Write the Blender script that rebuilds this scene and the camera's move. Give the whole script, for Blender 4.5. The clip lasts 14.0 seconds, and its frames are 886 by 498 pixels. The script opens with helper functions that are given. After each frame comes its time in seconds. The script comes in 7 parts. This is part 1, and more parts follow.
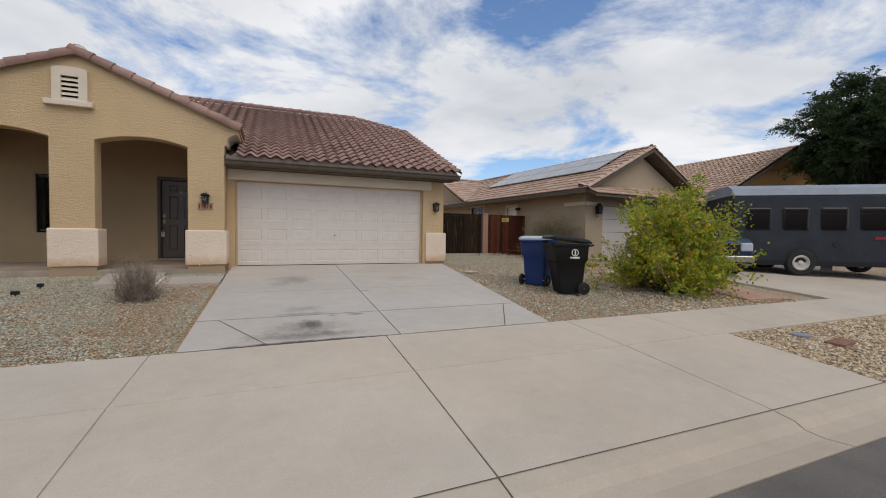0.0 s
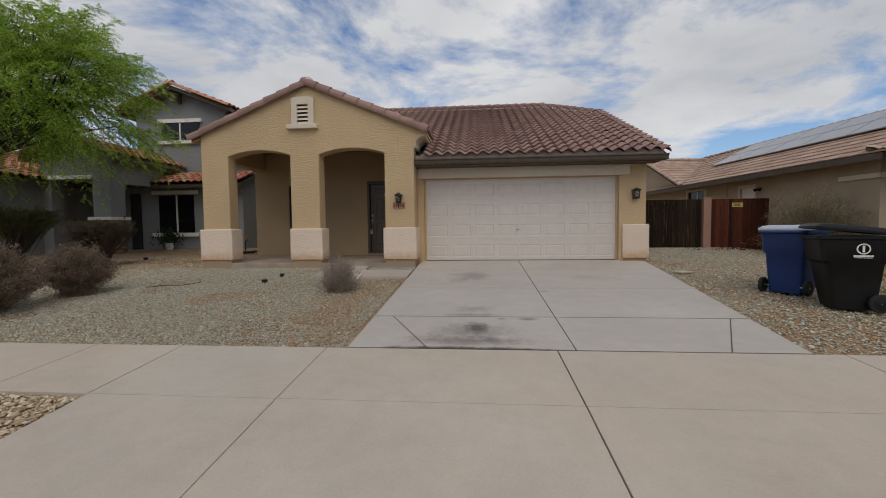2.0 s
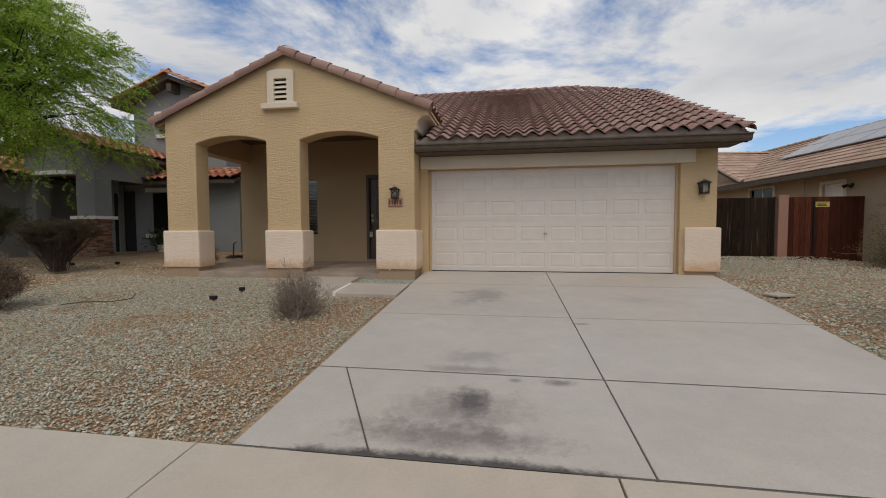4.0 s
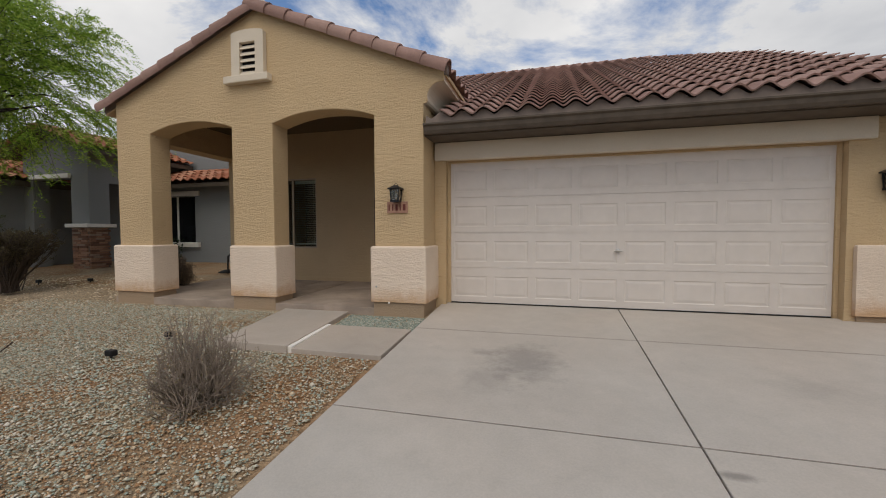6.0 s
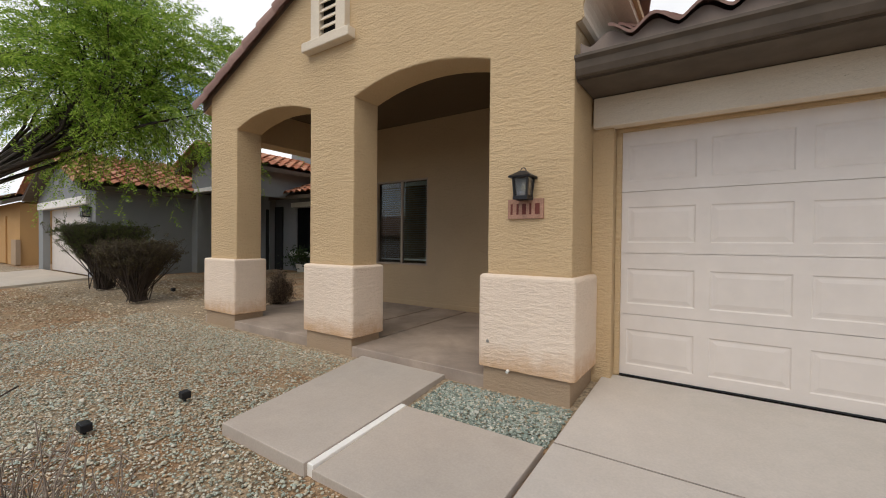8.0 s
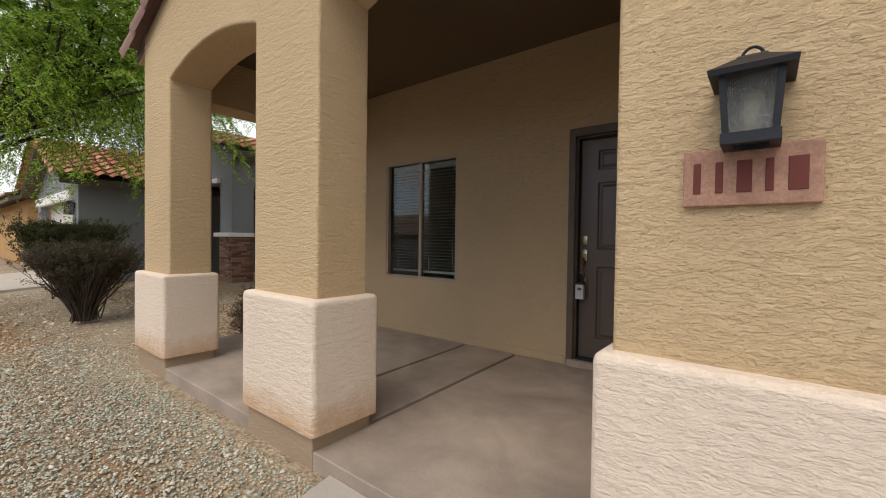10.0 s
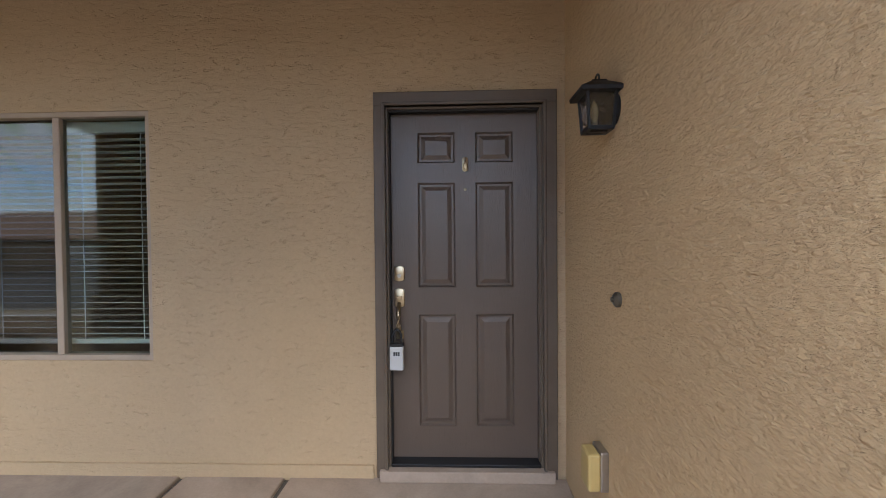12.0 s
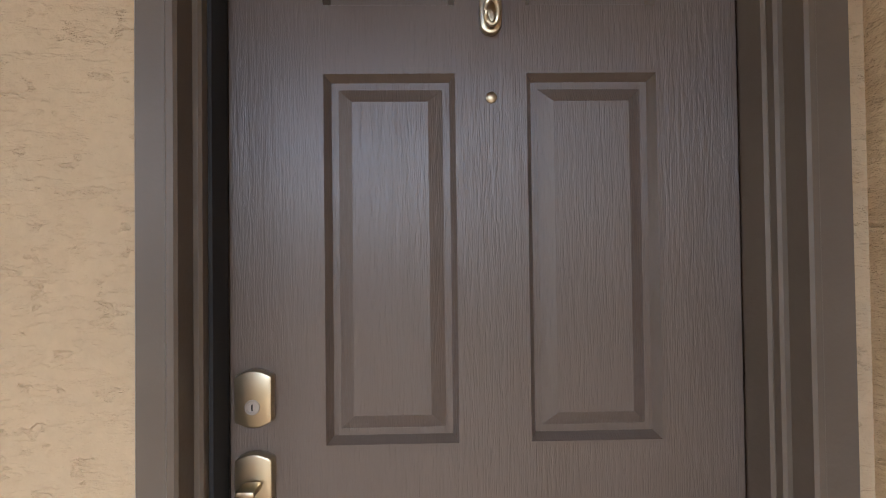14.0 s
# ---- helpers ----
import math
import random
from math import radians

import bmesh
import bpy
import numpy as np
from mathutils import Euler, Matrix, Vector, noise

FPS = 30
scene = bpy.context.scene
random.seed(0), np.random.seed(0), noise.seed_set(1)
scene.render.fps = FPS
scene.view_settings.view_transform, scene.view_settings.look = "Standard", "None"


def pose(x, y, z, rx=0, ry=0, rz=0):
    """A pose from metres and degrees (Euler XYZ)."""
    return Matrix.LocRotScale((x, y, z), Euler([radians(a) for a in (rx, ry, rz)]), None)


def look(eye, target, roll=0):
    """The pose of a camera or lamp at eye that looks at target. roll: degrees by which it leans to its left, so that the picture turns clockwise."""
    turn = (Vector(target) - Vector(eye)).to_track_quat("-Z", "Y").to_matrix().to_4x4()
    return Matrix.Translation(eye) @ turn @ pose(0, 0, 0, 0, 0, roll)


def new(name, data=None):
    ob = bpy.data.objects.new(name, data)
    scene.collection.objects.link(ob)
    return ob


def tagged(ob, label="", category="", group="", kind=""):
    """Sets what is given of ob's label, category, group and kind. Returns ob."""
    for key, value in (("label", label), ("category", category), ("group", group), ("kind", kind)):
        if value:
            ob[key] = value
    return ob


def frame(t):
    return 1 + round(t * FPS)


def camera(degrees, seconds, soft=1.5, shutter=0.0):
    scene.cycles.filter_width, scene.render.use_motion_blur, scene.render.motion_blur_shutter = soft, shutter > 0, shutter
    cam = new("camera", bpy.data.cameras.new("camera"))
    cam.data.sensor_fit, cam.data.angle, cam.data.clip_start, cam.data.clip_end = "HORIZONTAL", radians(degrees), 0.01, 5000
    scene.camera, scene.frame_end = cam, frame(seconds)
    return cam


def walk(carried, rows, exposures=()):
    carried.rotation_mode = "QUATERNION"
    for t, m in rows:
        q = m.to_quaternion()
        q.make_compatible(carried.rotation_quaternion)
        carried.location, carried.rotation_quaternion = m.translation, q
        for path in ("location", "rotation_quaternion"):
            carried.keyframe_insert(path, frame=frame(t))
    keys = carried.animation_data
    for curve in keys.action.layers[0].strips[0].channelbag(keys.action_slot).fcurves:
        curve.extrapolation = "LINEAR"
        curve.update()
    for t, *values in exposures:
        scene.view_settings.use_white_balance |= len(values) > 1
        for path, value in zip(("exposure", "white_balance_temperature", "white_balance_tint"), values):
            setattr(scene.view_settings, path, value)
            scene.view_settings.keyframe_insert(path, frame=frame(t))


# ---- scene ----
cam = camera(94.8, 14.0, soft=1.0)
PATH = [
    (0, (0.903, -11.236, 0.804), (1.666, -9.389, 0.741), 0.7),
    (0.5, (0.934, -11.26, 0.821), (1.293, -9.294, 0.75), 0.2),
    (1, (1.062, -11.174, 0.849), (1.11, -9.176, 0.768), -0.2),
    (1.5, (1.222, -10.955, 0.851), (1.131, -8.96, 0.757), -0.5),
    (2, (1.374, -10.547, 0.831), (1.204, -8.556, 0.732), -0.6),
    (2.5, (1.483, -10.06, 0.805), (1.263, -8.074, 0.71), -0.5),
    (3, (1.532, -9.569, 0.801), (1.287, -7.586, 0.709), -0.4),
    (3.5, (1.558, -9.034, 0.803), (1.283, -7.055, 0.714), -0.2),
    (4, (1.612, -8.439, 0.85), (1.305, -6.465, 0.761), -0.2),
    (6.5, (1.454, -5.331, 1.077), (0.808, -3.439, 1.012), 0.0),
    (7, (1.243, -4.77, 1.103), (0.431, -2.943, 1.048), 0.3),
    (7.5, (1.039, -4.242, 1.146), (0.059, -2.499, 1.085), 0.3),
    (7.7, (0.938, -4.026, 1.127), (-0.107, -2.321, 1.081), 0.4),
    (9.8, (-0.373, -2.16, 1.214), (-1.73, -0.691, 1.171), 0.9),
    (10, (-0.505, -2.001, 1.224), (-1.75, -0.436, 1.187), 0.8),
    (10.5, (-0.842, -1.679, 1.252), (-1.658, 0.147, 1.228), 0.1),
    (11, (-1.178, -1.364, 1.3), (-1.625, 0.586, 1.292), 0.1),
    (11.5, (-1.389, -0.969, 1.369), (-1.62, 1.018, 1.344), -0.2),
    (12, (-1.531, -0.543, 1.444), (-1.597, 1.456, 1.409), -0.5),
    (12.5, (-1.594, -0.103, 1.455), (-1.622, 1.897, 1.441), -0.6),
    (13, (-1.585, 0.386, 1.488), (-1.616, 2.386, 1.46), -0.8),
    (13.5, (-1.577, 0.836, 1.518), (-1.612, 2.835, 1.472), -0.6),
    (14, (-1.573, 1.218, 1.49), (-1.539, 3.218, 1.516), -0.7),
]
walk(cam, [(t, look(eye, target, roll)) for t, eye, target, roll in PATH],
     [(0.0, -0.34, 6450, 10), (1.5, -0.68, 6500, 10), (4.0, -0.48, 6700, 10), (6.5, -0.44, 6700, 10), (7.7, -0.12, 6600, 10), (9.8, 0.24, 6600, 10), (10.5, 0.28, 6400, 10), (11.0, 0.58, 6000, 10), (12.0, 1.60, 5850, 10),
      (12.5, 1.98, 5850, 10), (13.2, 2.18, 5900, 10), (14.0, 2.55, 6000, 10)])

# ---------------------------------------------------------------- world, sun, exposure
SUN_AZ, SUN_EL = radians(172), radians(52)
world = bpy.data.worlds.new("world")
scene.world = world
world.use_nodes = True
wn, wl = world.node_tree.nodes, world.node_tree.links
wn.clear()
w_out = wn.new("ShaderNodeOutputWorld")
w_bg = wn.new("ShaderNodeBackground")
w_sky = wn.new("ShaderNodeTexSky")
w_sky.sky_type, w_sky.sun_disc = "NISHITA", False
w_sky.sun_elevation, w_sky.sun_rotation = SUN_EL, SUN_AZ
w_sky.air_density, w_sky.dust_density = 1.0, 0.6
w_co = wn.new("ShaderNodeTexCoord")
w_sep = wn.new("ShaderNodeSeparateXYZ")
wl.new(w_co.outputs["Generated"], w_sep.inputs[0])


def w_math(op, a, b=None):
    n = wn.new("ShaderNodeMath")
    n.operation = op
    for i, v in enumerate((a, b)):
        if v is None:
            continue
        if isinstance(v, (int, float)):
            n.inputs[i].default_value = v
        else:
            wl.new(v, n.inputs[i])
    return n.outputs[0]


# cloud deck: the direction is laid onto a flat layer overhead
w_h = w_math("ADD", w_math("MAXIMUM", w_sep.outputs[2], 0.0), 0.16)
w_cmb = wn.new("ShaderNodeCombineXYZ")
wl.new(w_math("DIVIDE", w_sep.outputs[0], w_h), w_cmb.inputs[0])
wl.new(w_math("DIVIDE", w_sep.outputs[1], w_h), w_cmb.inputs[1])


def w_noise(scale, detail, rough, dist):
    n = wn.new("ShaderNodeTexNoise")
    n.inputs["Scale"].default_value, n.inputs["Detail"].default_value = scale, detail
    n.inputs["Roughness"].default_value, n.inputs["Distortion"].default_value = rough, dist
    wl.new(w_cmb.outputs[0], n.inputs["Vector"])
    return n.outputs["Fac"]


def w_ramp(src, stops):
    r = wn.new("ShaderNodeValToRGB")
    e = r.color_ramp.elements
    while len(e) < len(stops):
        e.new(0.5)
    for i, (p, c) in enumerate(stops):
        e[i].position, e[i].color = p, (*c, 1)
    wl.new(src, r.inputs[0])
    return r.outputs[0]


w_cover = w_ramp(w_math("ADD", w_math("MULTIPLY", w_noise(1.35, 8, 0.62, 0.3), 0.75), w_math("MULTIPLY", w_noise(0.55, 2, 0.5, 0.0), 0.35)),
                 [(0.455, (0, 0, 0)), (0.565, (1, 1, 1))])
w_cloud = w_ramp(w_noise(0.9, 6, 0.55, 0.2), [(0.30, (7.2, 7.5, 8.1)), (0.62, (11.3, 11.4, 11.6))])
w_low = w_ramp(w_sep.outputs[2], [(0.02, (1, 1, 1)), (0.13, (0, 0, 0))])
w_mix = wn.new("ShaderNodeMix")
w_mix.data_type = "RGBA"
wl.new(w_math("MAXIMUM", w_cover, w_math("MULTIPLY", w_low, 0.85)), w_mix.inputs["Factor"])
w_skyc = wn.new("ShaderNodeMix")
w_skyc.data_type, w_skyc.blend_type = "RGBA", "MULTIPLY"
w_skyc.inputs["Factor"].default_value = 1.0
wl.new(w_sky.outputs[0], w_skyc.inputs[6])
w_skyc.inputs[7].default_value = (1.45, 1.65, 1.9, 1)
wl.new(w_skyc.outputs[2], w_mix.inputs[6])
wl.new(w_cloud, w_mix.inputs[7])
wl.new(w_mix.outputs[2], w_bg.inputs["Color"])
w_bg.inputs["Strength"].default_value = 0.10
wl.new(w_bg.outputs[0], w_out.inputs[0])

sun = new("sun", bpy.data.lights.new("sun", "SUN"))
sun.data.energy, sun.data.angle, sun.data.color = 1.5, radians(48), (1.0, 0.95, 0.88)
sun.matrix_world = look((0, 0, 30), (0 - 30 * math.sin(SUN_AZ) / math.tan(SUN_EL), 0 - 30 * math.cos(SUN_AZ) / math.tan(SUN_EL), 0))

# ---------------------------------------------------------------- materials


class Mat:
    """A small builder of node materials on object coordinates."""

    def __init__(self, name, colour, rough=0.8, metal=0.0, spec=0.4):
        self.m = bpy.data.materials.new(name)
        self.m.use_nodes = True
        self.n, self.l = self.m.node_tree.nodes, self.m.node_tree.links
        self.b = self.n["Principled BSDF"]
        self.b.inputs["Base Color"].default_value = (*colour, 1)
        self.b.inputs["Roughness"].default_value = rough
        self.b.inputs["Metallic"].default_value = metal
        self.b.inputs["Specular IOR Level"].default_value = spec
        self.colour = None
        self.base = colour
        self.height = None
        self.co = self.n.new("ShaderNodeNewGeometry").outputs["Position"]

    def vec(self, scale=(1, 1, 1), turn=0.0):
        mp = self.n.new("ShaderNodeMapping")
        mp.inputs["Scale"].default_value = scale
        mp.inputs["Rotation"].default_value = (0, 0, turn)
        self.l.new(self.co, mp.inputs[0])
        return mp.outputs[0]

    def noise(self, scale, detail=4.0, rough=0.55, dist=0.0, vec=None):
        t = self.n.new("ShaderNodeTexNoise")
        t.inputs["Scale"].default_value, t.inputs["Detail"].default_value = scale, detail
        t.inputs["Roughness"].default_value, t.inputs["Distortion"].default_value = rough, dist
        self.l.new(vec or self.co, t.inputs["Vector"])
        return t.outputs["Fac"]

    def voronoi(self, scale, out="Distance", vec=None, feature="F1"):
        t = self.n.new("ShaderNodeTexVoronoi")
        t.feature = feature
        t.inputs["Scale"].default_value = scale
        self.l.new(vec or self.co, t.inputs["Vector"])
        return t.outputs[out]

    def math(self, op, a, b=0.0):
        t = self.n.new("ShaderNodeMath")
        t.operation = op
        for i, v in enumerate((a, b)):
            if isinstance(v, (int, float)):
                t.inputs[i].default_value = v
            else:
                self.l.new(v, t.inputs[i])
        return t.outputs[0]

    def ramp(self, src, stops):
        r = self.n.new("ShaderNodeValToRGB")
        e = r.color_ramp.elements
        while len(e) < len(stops):
            e.new(0.5)
        for i, (p, c) in enumerate(stops):
            c = (c, c, c) if isinstance(c, (int, float)) else c
            e[i].position, e[i].color = p, (*c, 1)
        self.l.new(src, r.inputs[0])
        return r.outputs[0]

    def paint(self, col):
        self.colour = col
        self.l.new(col, self.b.inputs["Base Color"])
        return self

    def mix(self, fac, a, b, mode="MIX"):
        t = self.n.new("ShaderNodeMix")
        t.data_type, t.blend_type = "RGBA", mode
        for key, v in (("Factor", fac), (6, a), (7, b)):
            if isinstance(v, (int, float)):
                t.inputs[key].default_value = v
            elif isinstance(v, tuple):
                t.inputs[key].default_value = (*v, 1)
            else:
                self.l.new(v, t.inputs[key])
        return t.outputs[2]

    def vary(self, src, lo, hi):
        """Multiplies the colour so far by a grey between lo and hi."""
        base = self.colour if self.colour is not None else self.base
        lo = lo if isinstance(lo, tuple) else (lo, lo, lo)
        hi = hi if isinstance(hi, tuple) else (hi, hi, hi)
        return self.paint(self.mix(1.0, base, self.ramp(src, [(0.3, lo), (0.7, hi)]), "MULTIPLY"))

    def stain(self, mask, colour):
        base = self.colour if self.colour is not None else self.base
        return self.paint(self.mix(mask, base, colour))

    def bump(self, src, distance, strength=1.0):
        t = self.n.new("ShaderNodeBump")
        t.inputs["Strength"].default_value, t.inputs["Distance"].default_value = strength, distance
        self.l.new(src, t.inputs["Height"])
        if self.height is not None:
            self.l.new(self.height, t.inputs["Normal"])
        self.height = t.outputs[0]
        self.l.new(self.height, self.b.inputs["Normal"])
        return self

    def gloss(self, src, lo, hi):
        self.l.new(self.ramp(src, [(0.3, lo), (0.7, hi)]), self.b.inputs["Roughness"])
        return self

    def random(self):
        return self.n.new("ShaderNodeObjectInfo").outputs["Random"]

    def island(self):
        return self.n.new("ShaderNodeNewGeometry").outputs["Random Per Island"]


def stucco(name, colour, depth=0.008, dirt=0.0, smooth=False, rust=0.0):
    """Dragged stucco: ragged level lips over a sandy grain; the smooth kind is floated, with scattered pits."""
    k = Mat(name, colour, 0.9, spec=0.25)
    k.vary(k.noise(0.9, 3), 0.94, 1.05).vary(k.noise(60, 3), 0.965, 1.03)
    if smooth:
        pits = k.ramp(k.noise(24, 5, 0.62, 0.0, k.vec((0.8, 0.8, 1.5))), [(0.32, 0.0), (0.40, 1.0)])
        scrape = k.ramp(k.noise(17, 6, 0.6, 0.15, k.vec((0.55, 0.55, 1.7))), [(0.42, 0.0), (0.49, 0.5), (0.58, 0.55), (0.65, 1.0)])
        k.bump(pits, depth * 0.6, 0.75).bump(scrape, depth * 0.6, 0.65)
    else:
        # terraces left by the dragged trowel, with crisp ragged lips drawn out sideways
        lips = k.ramp(k.noise(21, 7, 0.66, 0.0, k.vec((0.52, 0.52, 1.7))), [(0.36, 0.0), (0.42, 0.34), (0.47, 0.40), (0.53, 0.72), (0.57, 0.76), (0.63, 1.0)])
        crumbs = k.ramp(k.noise(42, 4, 0.6, 0.0, k.vec((0.8, 0.8, 1.3))), [(0.42, 0.0), (0.56, 1.0)])
        k.bump(k.noise(6, 3, 0.5), depth * 1.0, 0.35).bump(lips, depth * 1.15, 0.8).bump(crumbs, depth * 0.4, 0.55)
    k.bump(k.noise(95, 3), 0.002)
    if dirt:
        k.stain(k.ramp(k.noise(1.7, 5, 0.65), [(0.55, 0.0), (0.8, dirt)]), (0.30, 0.24, 0.17))
    if rust:
        sp = k.n.new("ShaderNodeSeparateXYZ")
        k.l.new(k.co, sp.inputs[0])
        splash = k.math("SUBTRACT", k.math("ADD", rust, k.math("MULTIPLY", k.noise(7, 5, 0.7), 0.34)), sp.outputs[2])
        k.stain(k.ramp(splash, [(0.12, 0.0), (0.34, 0.75)]), (0.52, 0.29, 0.13))
    return k.m


def concrete(name, colour):
    k = Mat(name, colour, 0.85, spec=0.3)
    k.vary(k.noise(0.55, 4, 0.6), 0.90, 1.06).vary(k.noise(5, 5, 0.65), 0.95, 1.04).vary(k.noise(70, 2), 0.95, 1.04)
    k.stain(k.ramp(k.noise(2.3, 6, 0.7), [(0.62, 0.0), (0.85, 0.35)]), (0.30, 0.27, 0.24))
    k.vary(k.noise(0.35, 3), (0.97, 0.99, 1.0), (1.04, 0.99, 0.95))
    k.bump(k.noise(120, 3), 0.0012).bump(k.noise(3, 3), 0.003)
    return k


M = {}
M["stucco"] = stucco("tan_stucco", (0.58, 0.42, 0.243), 0.008)
# Same tan paint as outside, darkened to put porch shade into the colour.
M["stucco_in"] = stucco("tan_stucco_floated_shaded", (0.43, 0.317, 0.193), 0.007, smooth=True)
M["plinth"] = stucco("cream_stucco", (0.76, 0.62, 0.49), 0.005, 0.12, rust=0.25)
M["trim"] = stucco("cream_trim", (0.66, 0.57, 0.45), 0.003, smooth=True)
M["base"] = stucco("bare_base", (0.36, 0.26, 0.17), 0.004, 0.5)
# Ceiling colour set far below the wall paint; it carries the porch shade.
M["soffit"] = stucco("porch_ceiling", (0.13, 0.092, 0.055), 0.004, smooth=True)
M["grey_stucco"] = stucco("grey_stucco", (0.24, 0.245, 0.245), 0.006, smooth=True)
M["beige_stucco"] = stucco("beige_stucco", (0.42, 0.33, 0.23), 0.006, smooth=True)
M["walk"] = concrete("sidewalk_concrete", (0.49, 0.425, 0.35)).m
k = concrete("porch_concrete", (0.35, 0.285, 0.23))
k.vary(k.noise(1.4, 5, 0.62, 0.6), (0.72, 0.70, 0.70), (1.22, 1.20, 1.18))
M["porch_floor"] = k.m
M["entry_walk"] = concrete("entry_concrete", (0.44, 0.385, 0.33)).m


def drive_material():
    k = concrete("driveway_concrete", (0.47, 0.43, 0.385))
    for x, y, rx, ry, much in ((1.36, -5.48, 0.20, 0.26, 0.8), (1.30, -5.60, 0.60, 0.40, 0.4), (1.25, -5.93, 0.85, 0.20, 0.55), (1.15, -6.19, 1.15, 0.09, 1.0), (1.75, -6.20, 0.75, 0.06, 1.0), (0.55, -6.20, 0.5, 0.05, 0.9), (1.30, -2.05, 0.42, 0.6, 0.36), (1.0, -2.5, 0.3, 0.4, 0.2),
                               (2.05, -5.08, 0.17, 0.08, 0.6), (1.68, -5.08, 0.08, 0.05, 0.5), (1.3, -4.9, 0.5, 0.10, 0.4), (1.3, -4.6, 0.4, 0.25, 0.3), (2.5, -3.45, 0.14, 0.05, 0.5), (3.5, -2.2, 0.4, 0.25, 0.15), (0.9, -1.9, 0.2, 0.12, 0.3)):
        mp = k.n.new("ShaderNodeMapping")
        mp.vector_type = "TEXTURE"
        mp.inputs["Location"].default_value, mp.inputs["Scale"].default_value = (x, y, -0.2), (rx, ry, 9)
        k.l.new(k.co, mp.inputs[0])
        ln = k.n.new("ShaderNodeVectorMath")
        ln.operation = "LENGTH"
        k.l.new(mp.outputs[0], ln.inputs[0])
        d = k.math("ADD", ln.outputs["Value"], k.math("MULTIPLY", k.math("SUBTRACT", k.noise(6, 6, 0.75), 0.5), 1.7))
        k.stain(k.ramp(d, [(0.25, much), (0.95, 0.0)]), (0.075, 0.07, 0.068))
    return k.m


M["drive"] = drive_material()


def plain(name, colour, rough=0.6, metal=0.0, spec=0.4, scale=6.0, amount=0.08, bump=0.0, fine=60):
    k = Mat(name, colour, rough, metal, spec)
    k.vary(k.noise(scale, 4), 1 - amount, 1 + amount * 0.7)
    if bump:
        k.bump(k.noise(fine, 3), bump)
    return k.m


M["gutter_concrete"] = concrete("kerb_concrete", (0.46, 0.39, 0.31)).m
M["joint"] = plain("joint_shadow", (0.10, 0.085, 0.07), 0.95)
M["expansion"] = plain("pale_joint_filler", (0.80, 0.76, 0.70), 0.8)
M["garage"] = plain("garage_panel_paint", (0.63, 0.565, 0.505), 0.5, bump=0.0006, fine=220, amount=0.04)
M["gutter"] = plain("gutter_paint", (0.105, 0.082, 0.062), 0.65, spec=0.22, amount=0.2)
M["closure"] = plain("mortar_closure", (0.22, 0.17, 0.14), 0.9, amount=0.2)
M["dark"] = plain("near_black_fill", (0.02, 0.02, 0.02), 0.9)
M["iron"] = plain("black_iron", (0.022, 0.022, 0.024), 0.45, 0.5)
M["brass"] = plain("antique_brass", (0.44, 0.36, 0.235), 0.30, 0.95)
M["steel"] = plain("dull_steel", (0.45, 0.43, 0.40), 0.35, 0.95)
M["white_trim"] = plain("white_paint", (0.78, 0.75, 0.69), 0.6)
M["slat"] = plain("white_slat", (0.62, 0.62, 0.59), 0.5)
M["rubber"] = plain("black_rubber", (0.02, 0.02, 0.021), 0.8)
k = Mat("asphalt", (0.125, 0.112, 0.098), 0.92)
k.vary(k.noise(1.2, 5), 0.75, 1.25).vary(k.noise(160, 2), 0.7, 1.35).bump(k.noise(140, 3), 0.004)
M["asphalt"] = k.m


def earth(name, a, b, c):
    """Desert soil under the gravel, in patches of three colours."""
    k = Mat(name, a, 0.95, spec=0.2)
    k.paint(k.ramp(k.noise(0.8, 6, 0.65), [(0.36, a), (0.52, b), (0.68, c)]))
    k.vary(k.voronoi(42, "Color"), 0.72, 1.22).vary(k.noise(210, 2), 0.8, 1.2)
    k.bump(k.voronoi(42), 0.012).bump(k.noise(150, 3), 0.004)
    return k.m


M["yard"] = earth("yard_soil", (0.31, 0.175, 0.09), (0.34, 0.235, 0.14), (0.35, 0.285, 0.195))
M["strip"] = earth("strip_soil", (0.40, 0.29, 0.18), (0.46, 0.36, 0.24), (0.50, 0.41, 0.29))
M["desert"] = earth("desert_soil", (0.30, 0.22, 0.14), (0.35, 0.27, 0.18), (0.38, 0.31, 0.22))


def pebble_mat(name, stops):
    k = Mat(name, stops[0][1], 0.85, spec=0.3)
    k.paint(k.ramp(k.island(), stops))
    k.vary(k.noise(90, 3), 0.8, 1.15)
    return k.m


M["pebble"] = pebble_mat("green_gravel", [(0.0, (0.17, 0.13, 0.085)), (0.14, (0.32, 0.35, 0.28)), (0.30, (0.45, 0.50, 0.42)), (0.44, (0.46, 0.31, 0.18)), (0.58, (0.50, 0.43, 0.31)), (0.70, (0.41, 0.45, 0.37)), (0.82, (0.58, 0.50, 0.37)), (0.96, (0.68, 0.62, 0.52))])
M["pebble_tan"] = pebble_mat("tan_gravel", [(0.0, (0.26, 0.18, 0.11)), (0.3, (0.45, 0.33, 0.20)), (0.6, (0.55, 0.43, 0.29)), (0.95, (0.66, 0.56, 0.42))])


M["pebble_green"] = pebble_mat("pale_green_gravel", [(0.0, (0.13, 0.15, 0.12)), (0.4, (0.25, 0.30, 0.25)), (0.75, (0.35, 0.39, 0.33)), (0.95, (0.50, 0.48, 0.41))])
M["pebble_rust"] = pebble_mat("rust_gravel", [(0.0, (0.25, 0.13, 0.065)), (0.4, (0.43, 0.25, 0.13)), (0.75, (0.54, 0.37, 0.21)), (0.95, (0.64, 0.52, 0.37))])


